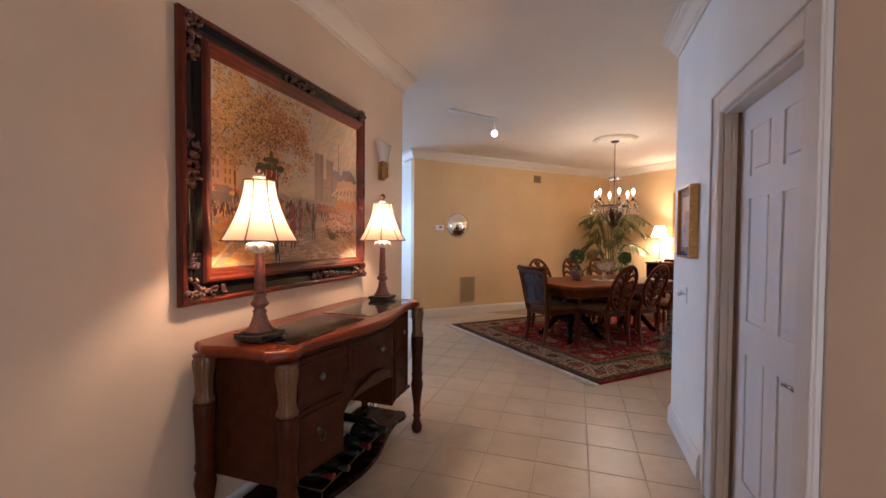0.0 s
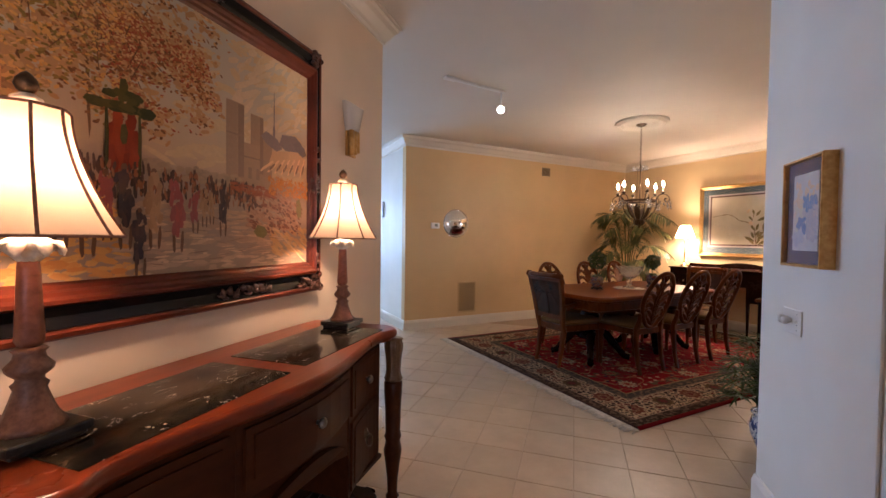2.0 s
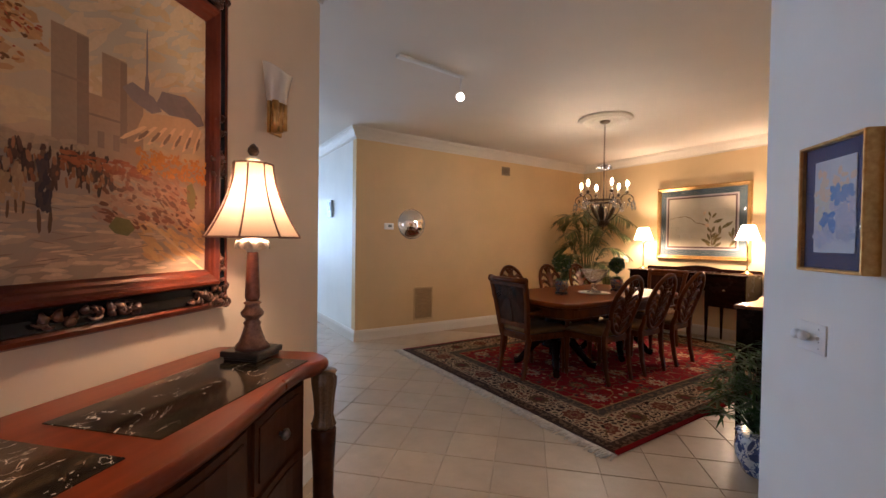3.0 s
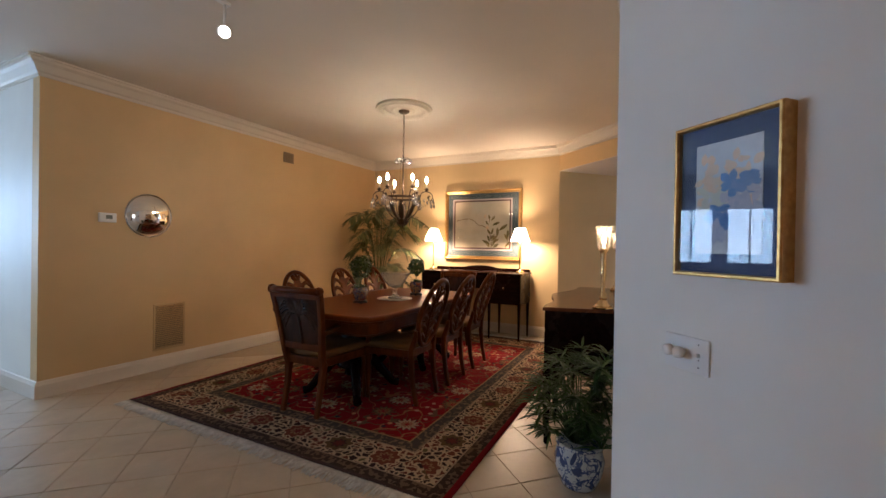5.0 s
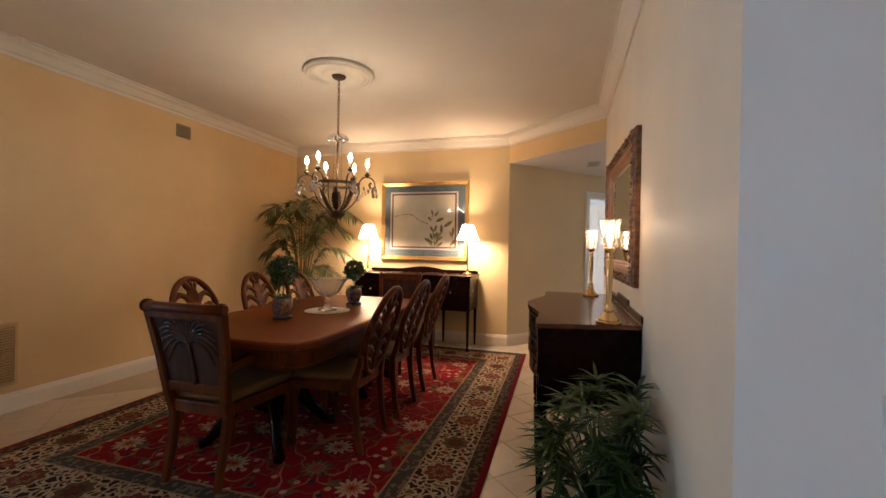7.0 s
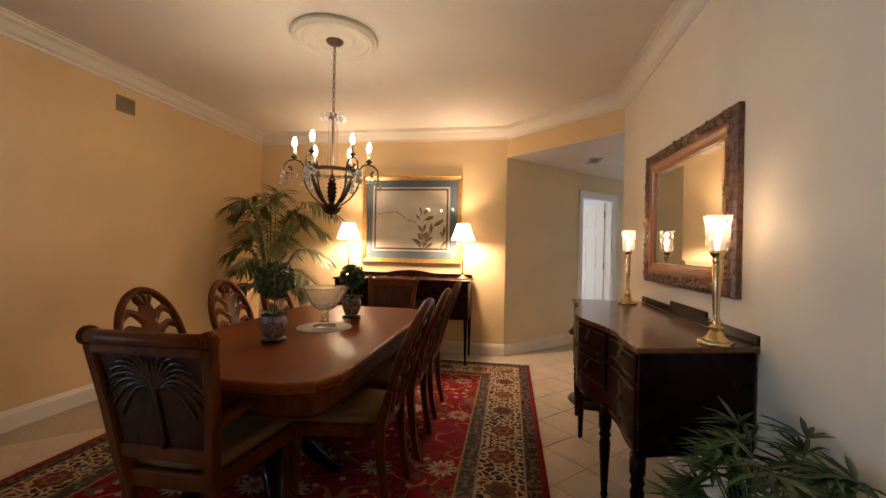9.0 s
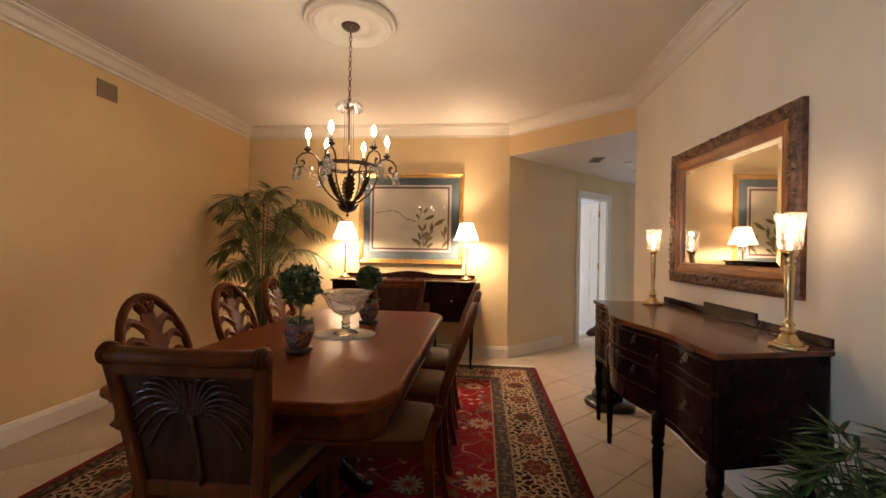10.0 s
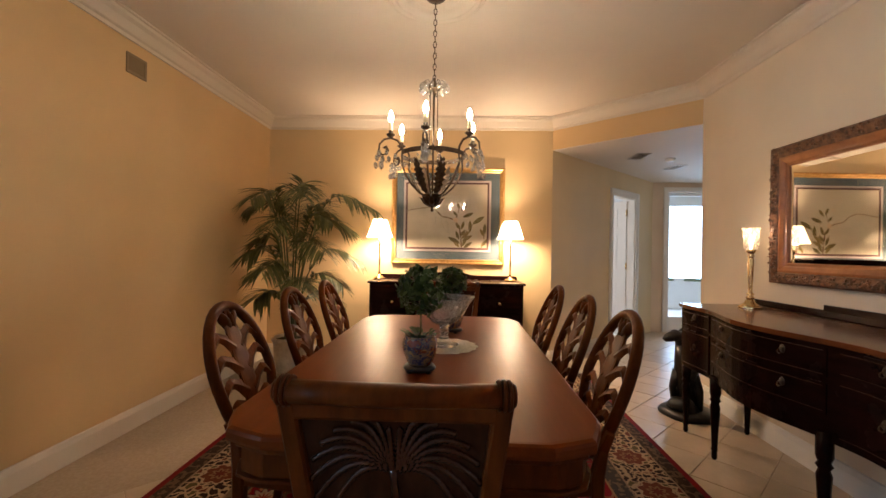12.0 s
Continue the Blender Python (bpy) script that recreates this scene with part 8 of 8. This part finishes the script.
for _i, (_bear, _reach, _top) in enumerate(((-150, 0.72, 1.90), (-98, 0.95, 1.86), (-112, 0.55, 1.66), (165, 0.60, 1.86), (118, 0.42, 1.78), (-62, 0.66, 1.62), (-172, 0.72, 1.60), (-132, 0.70, 1.38), (-40, 0.45, 1.78), (95, 0.36, 1.45), (142, 0.50, 1.32), (-78, 0.72, 1.30), (178, 0.62, 1.18), (-104, 0.62, 1.05), (-148, 0.62, 1.02), (60, 0.34, 1.85), (0, 0.38, 1.50), (-124, 0.28, 1.98), (105, 0.40, 1.10), (155, 0.45, 0.88), (-90, 0.50, 0.85))):
    part("frond", palm_frond(radians(_bear), _reach, _top, 100 + _i), PALM_LEAF, palm)
for _i in range(7):
    _a = _rng.uniform(0, 6.28)
    part("cane", tube([(0.05 * math.cos(_a), 0.05 * math.sin(_a), 0.32), (0.06 * math.cos(_a), 0.06 * math.sin(_a), 0.6), (0.05 * math.cos(_a), 0.05 * math.sin(_a), 0.95)], [0.013, 0.011, 0.008], 8), STEM, palm)

LADY_LEAF, _nt, _b = make_material("lady_palm_leaf", (0.02, 0.06, 0.015), 0.36, spec=0.4)
_g = _nt.nodes.new("ShaderNodeNewGeometry")
_nt.links.new(mix(_nt, _g.outputs["Random Per Island"], (0.006, 0.022, 0.006), (0.045, 0.105, 0.022)), _b.inputs["Base Color"])
ladypalm = thing("lady_palm", pose(3.46, 2.06, 0), "bushy lady palm in blue-white porcelain pot", "potted plant")
part("pot", lathe([(0.085, 0.0), (0.095, 0.012), (0.125, 0.09), (0.132, 0.15), (0.118, 0.20), (0.112, 0.215), (0.125, 0.225), (0.125, 0.235), (0.108, 0.235)], 32), BLUE_WHITE, ladypalm, "blue and white porcelain pot")
part("soil", lathe([(0.0, 0.21), (0.109, 0.21), (0.108, 0.218), (0.0, 0.225)], 20), SOIL, ladypalm)


def fan_leaf(base, tip, bearing, size, seed):
    """A stalk with a fan of strap-like fingers."""
    rng = random.Random(seed)
    bm = bmesh.new()
    b, t = Vector(base), Vector(tip)
    mid = (b + t) / 2 + Vector((0, 0, 0.04))
    add_tube(bm, [b, mid, t], [0.004, 0.003, 0.002], 5)
    d = Vector((math.cos(bearing), math.sin(bearing), 0.05))
    side = Vector((-math.sin(bearing), math.cos(bearing), 0))
    n = rng.randint(8, 12)
    for i in range(n):
        a = radians(-95 + 190 * i / (n - 1) + rng.uniform(-6, 6))
        dirn = d * math.cos(a) + side * math.sin(a) + Vector((0, 0, rng.uniform(-0.15, 0.55)))
        ln = size * (0.75 + 0.25 * math.cos(a)) * rng.uniform(0.85, 1.1)
        add_leaf(bm, t, dirn, ln, 0.019 * size / 0.15, Vector((0, 0, 1)), 0.35, ln * rng.uniform(0.05, 0.40))
    return bm


_rng = random.Random(31)
for _i in range(78):
    _a = 2.399 * _i
    _lvl = (_i % 11) / 10
    _rr = (0.06 + 0.20 * math.sqrt(_rng.random())) * (1.05 - 0.35 * _lvl)
    _zz = 0.32 + 0.36 * _lvl + _rng.uniform(-0.03, 0.03)
    _tx, _ty = _rr * math.cos(_a), _rr * math.sin(_a)
    if 2.06 + _ty < 1.93:
        _ty = 1.93 - 2.06
    part("fan_leaf", fan_leaf((0.03 * math.cos(_a), 0.03 * math.sin(_a), 0.22), (_tx, _ty, _zz), _a if 2.06 + _ty > 1.98 else _rng.uniform(0.2, 2.9), _rng.uniform(0.12, 0.17), 500 + _i), LADY_LEAF, ladypalm)

# bronze animal figure at the sideboard's end
_bm = lathe([(0.0, 0.0), (0.15, 0.0), (0.155, 0.02), (0.14, 0.045), (0.10, 0.06), (0.0, 0.07)], 28, (0, 0, 0), 1.0, 5, 0.04)
add_tube(_bm, [(-0.05, 0.02, 0.05), (-0.06, 0.05, 0.11), (-0.03, 0.08, 0.10), (0.03, 0.08, 0.06)], [0.06, 0.055, 0.05, 0.03], 12)
add_tube(_bm, [(0.0, -0.02, 0.06), (0.015, 0.0, 0.20), (0.0, 0.01, 0.33), (-0.005, 0.0, 0.45), (-0.01, 0.02, 0.56)], [0.060, 0.050, 0.065, 0.075, 0.055], 14)
add_tube(_bm, [(0.03, 0.05, 0.05), (0.035, 0.07, 0.20), (0.01, 0.05, 0.34)], [0.024, 0.022, 0.035], 10)
add_tube(_bm, [(-0.05, -0.04, 0.05), (-0.04, -0.05, 0.20), (-0.01, -0.02, 0.34)], [0.024, 0.022, 0.035], 10)
add_tube(_bm, [(-0.01, 0.02, 0.54), (-0.02, 0.05, 0.61), (-0.03, 0.09, 0.625), (-0.035, 0.14, 0.60), (-0.035, 0.16, 0.585)], [0.050, 0.046, 0.044, 0.030, 0.016], 12)
add_tube(_bm, [(0.01, 0.05, 0.63), (0.015, 0.03, 0.67)], [0.014, 0.004], 8)
add_tube(_bm, [(-0.05, 0.05, 0.63), (-0.055, 0.03, 0.67)], [0.014, 0.004], 8)
solid("bronze_statue", _bm, speckled("dark_bronze", (0.005, 0.004, 0.003), (0.020, 0.014, 0.010), 0.38, 40, 0.3, 0.4), "dark bronze animal statue on round base", "statue", m=pose(5.72, 2.13, 0) @ Matrix.Diagonal((1.28, 1.28, 1.0, 1)), smooth=True)

# small ceiling fittings in the back hall
solid("smoke_detector", lathe([(0.0, -0.03), (0.045, -0.03), (0.055, -0.015), (0.058, 0.0)], 24), IVORY, "white round smoke detector on low ceiling", "smoke detector", m=pose(7.44, 1.43, LOW))
grille("ceiling_vent", pose(7.15, 1.78, LOW, -90, 0, 0), 0.30, 0.15, 6, "dark louvred ceiling air vent in the back hall", (0.42, 0.37, 0.31), "air vent")
grille("ceiling_vent", pose(7.75, 1.06, LOW, -90, 0, 0), 0.30, 0.15, 6, "white louvred ceiling air vent near the glazed door", (0.80, 0.78, 0.75), "air vent")

# daylight -----------------------------------------------------------------------------------
area_lamp("window_light", (0.07, 9.60, 1.57), (0.07, 5.0, 1.45), 4.5, 1.15, WINDOW_W, 7500)
# fill lamp added in the unseen door's opening, to brighten the entry
area_lamp("entry_fill_light", (-0.65, -2.44, 1.15), (-0.2, 0.0, 1.1), 1.7, 1.7, ENTRY_FILL_W, 5500)
area_lamp("sunroom_light", (11.8, -0.3, 1.5), (9.0, 0.2, 1.0), 4.0, 1.6, SUNROOM_W, 7500)
area_lamp("back_room_window_light", (9.22, 3.42, 1.5), (8.3, 2.5, 1.0), 1.2, 1.1, BACKROOM_W, 5500)

# floor tiles ----------------------------------------------------------------------------------
PU, PV = 0.3117, 0.2985
TILE, _nt, _b = make_material("ceramic_tile", (0.52, 0.43, 0.32), 0.33)
_o = _nt.nodes.new("ShaderNodeObjectInfo")
_g = _nt.nodes.new("ShaderNodeNewGeometry")
_pos = _g.outputs["Position"]
_cl = noise_tex(_nt, _pos, 5.0, 5, 0.6)
_fine = noise_tex(_nt, _pos, 60, 3)
_base = ramp(_nt, _cl, [(0.3, (0.47, 0.357, 0.245)), (0.7, (0.60, 0.465, 0.33))])
_base = mix(_nt, math_node(_nt, "MULTIPLY", _fine, 0.25), _base, (0.40, 0.32, 0.22))
_rnd = math_node(_nt, "ADD", _o.outputs["Random"], _g.outputs["Random Per Island"])
_rnd = math_node(_nt, "FRACT", _rnd)
_base = mix(_nt, math_node(_nt, "MULTIPLY", _rnd, 0.34), _base, (0.36, 0.285, 0.20))
_nt.links.new(_base, _b.inputs["Base Color"])
bump(_nt, _b, noise_tex(_nt, _pos, 16, 4), 0.12, 0.006)


def tile_into(bm, cx, cy):
    """A tile with softened upper edges, turned with the entry hall."""
    hx, hy, e = PU / 2 - 0.0022, PV / 2 - 0.0022, 0.002
    rings = []
    for dx, dy, z in ((hx, hy, -0.012), (hx, hy, -0.0025), (hx - e, hy - e, 0.0)):
        rings.append([bm.verts.new((cx + (a * dx - b * dy) * R2, cy + (a * dx + b * dy) * R2, z)) for a, b in ((-1, -1), (1, -1), (1, 1), (-1, 1))])
    for a, b in zip(rings, rings[1:]):
        for i in range(4):
            bm.faces.new((a[i], a[(i + 1) % 4], b[(i + 1) % 4], b[i]))
    bm.faces.new(rings[-1])


_centres = []
for _i in range(-14, 40):
    for _j in range(-32, 32):
        _u = 2.133 + PU * (_i + 0.5)
        _w = -0.09 + PV * (_j + 0.5)
        _x, _y = (_u - _w) * R2, (_u + _w) * R2
        if -4.4 < _x < 9.25 and -2.6 < _y < 9.5 and _y < 9.5 and not (_x > 7.25 and _y > 2.6) and not (_x > 2.9 and _y > 6.3) and not (_y < 1.5 and _x > 2.4 and _x + _y < 7.2) and not (_x + _y > 10.2):
            _centres.append((_x, _y))
_hidden = lambda x, y: RX0 + 0.25 < x < RX1 - 0.25 and RY0 + 0.25 < y < RY1 - 0.25
_centres.sort(key=lambda c: (c[0] - 2.6) ** 2 + (c[1] - 2.9) ** 2)
_near = [c for c in _centres if not _hidden(*c)][:300]
_rest = [c for c in _centres if c not in set(_near)]
floor = bpy.data.objects["floor_slab"]
_bm = bmesh.new()
tile_into(_bm, 0, 0)
_me = mesh_of("tile", _bm, TILE)
for _x, _y in _near:
    _o = new("tile", _me)
    _o.parent, _o.location = floor, (_x, _y, 0.0008 * noise.noise((_x * 3, _y * 3, 0)) - 0.0008)
_bm = bmesh.new()
for _x, _y in _rest:
    tile_into(_bm, _x, _y)
part("far_tiles", _bm, TILE, floor)["kind"] = "stuff"
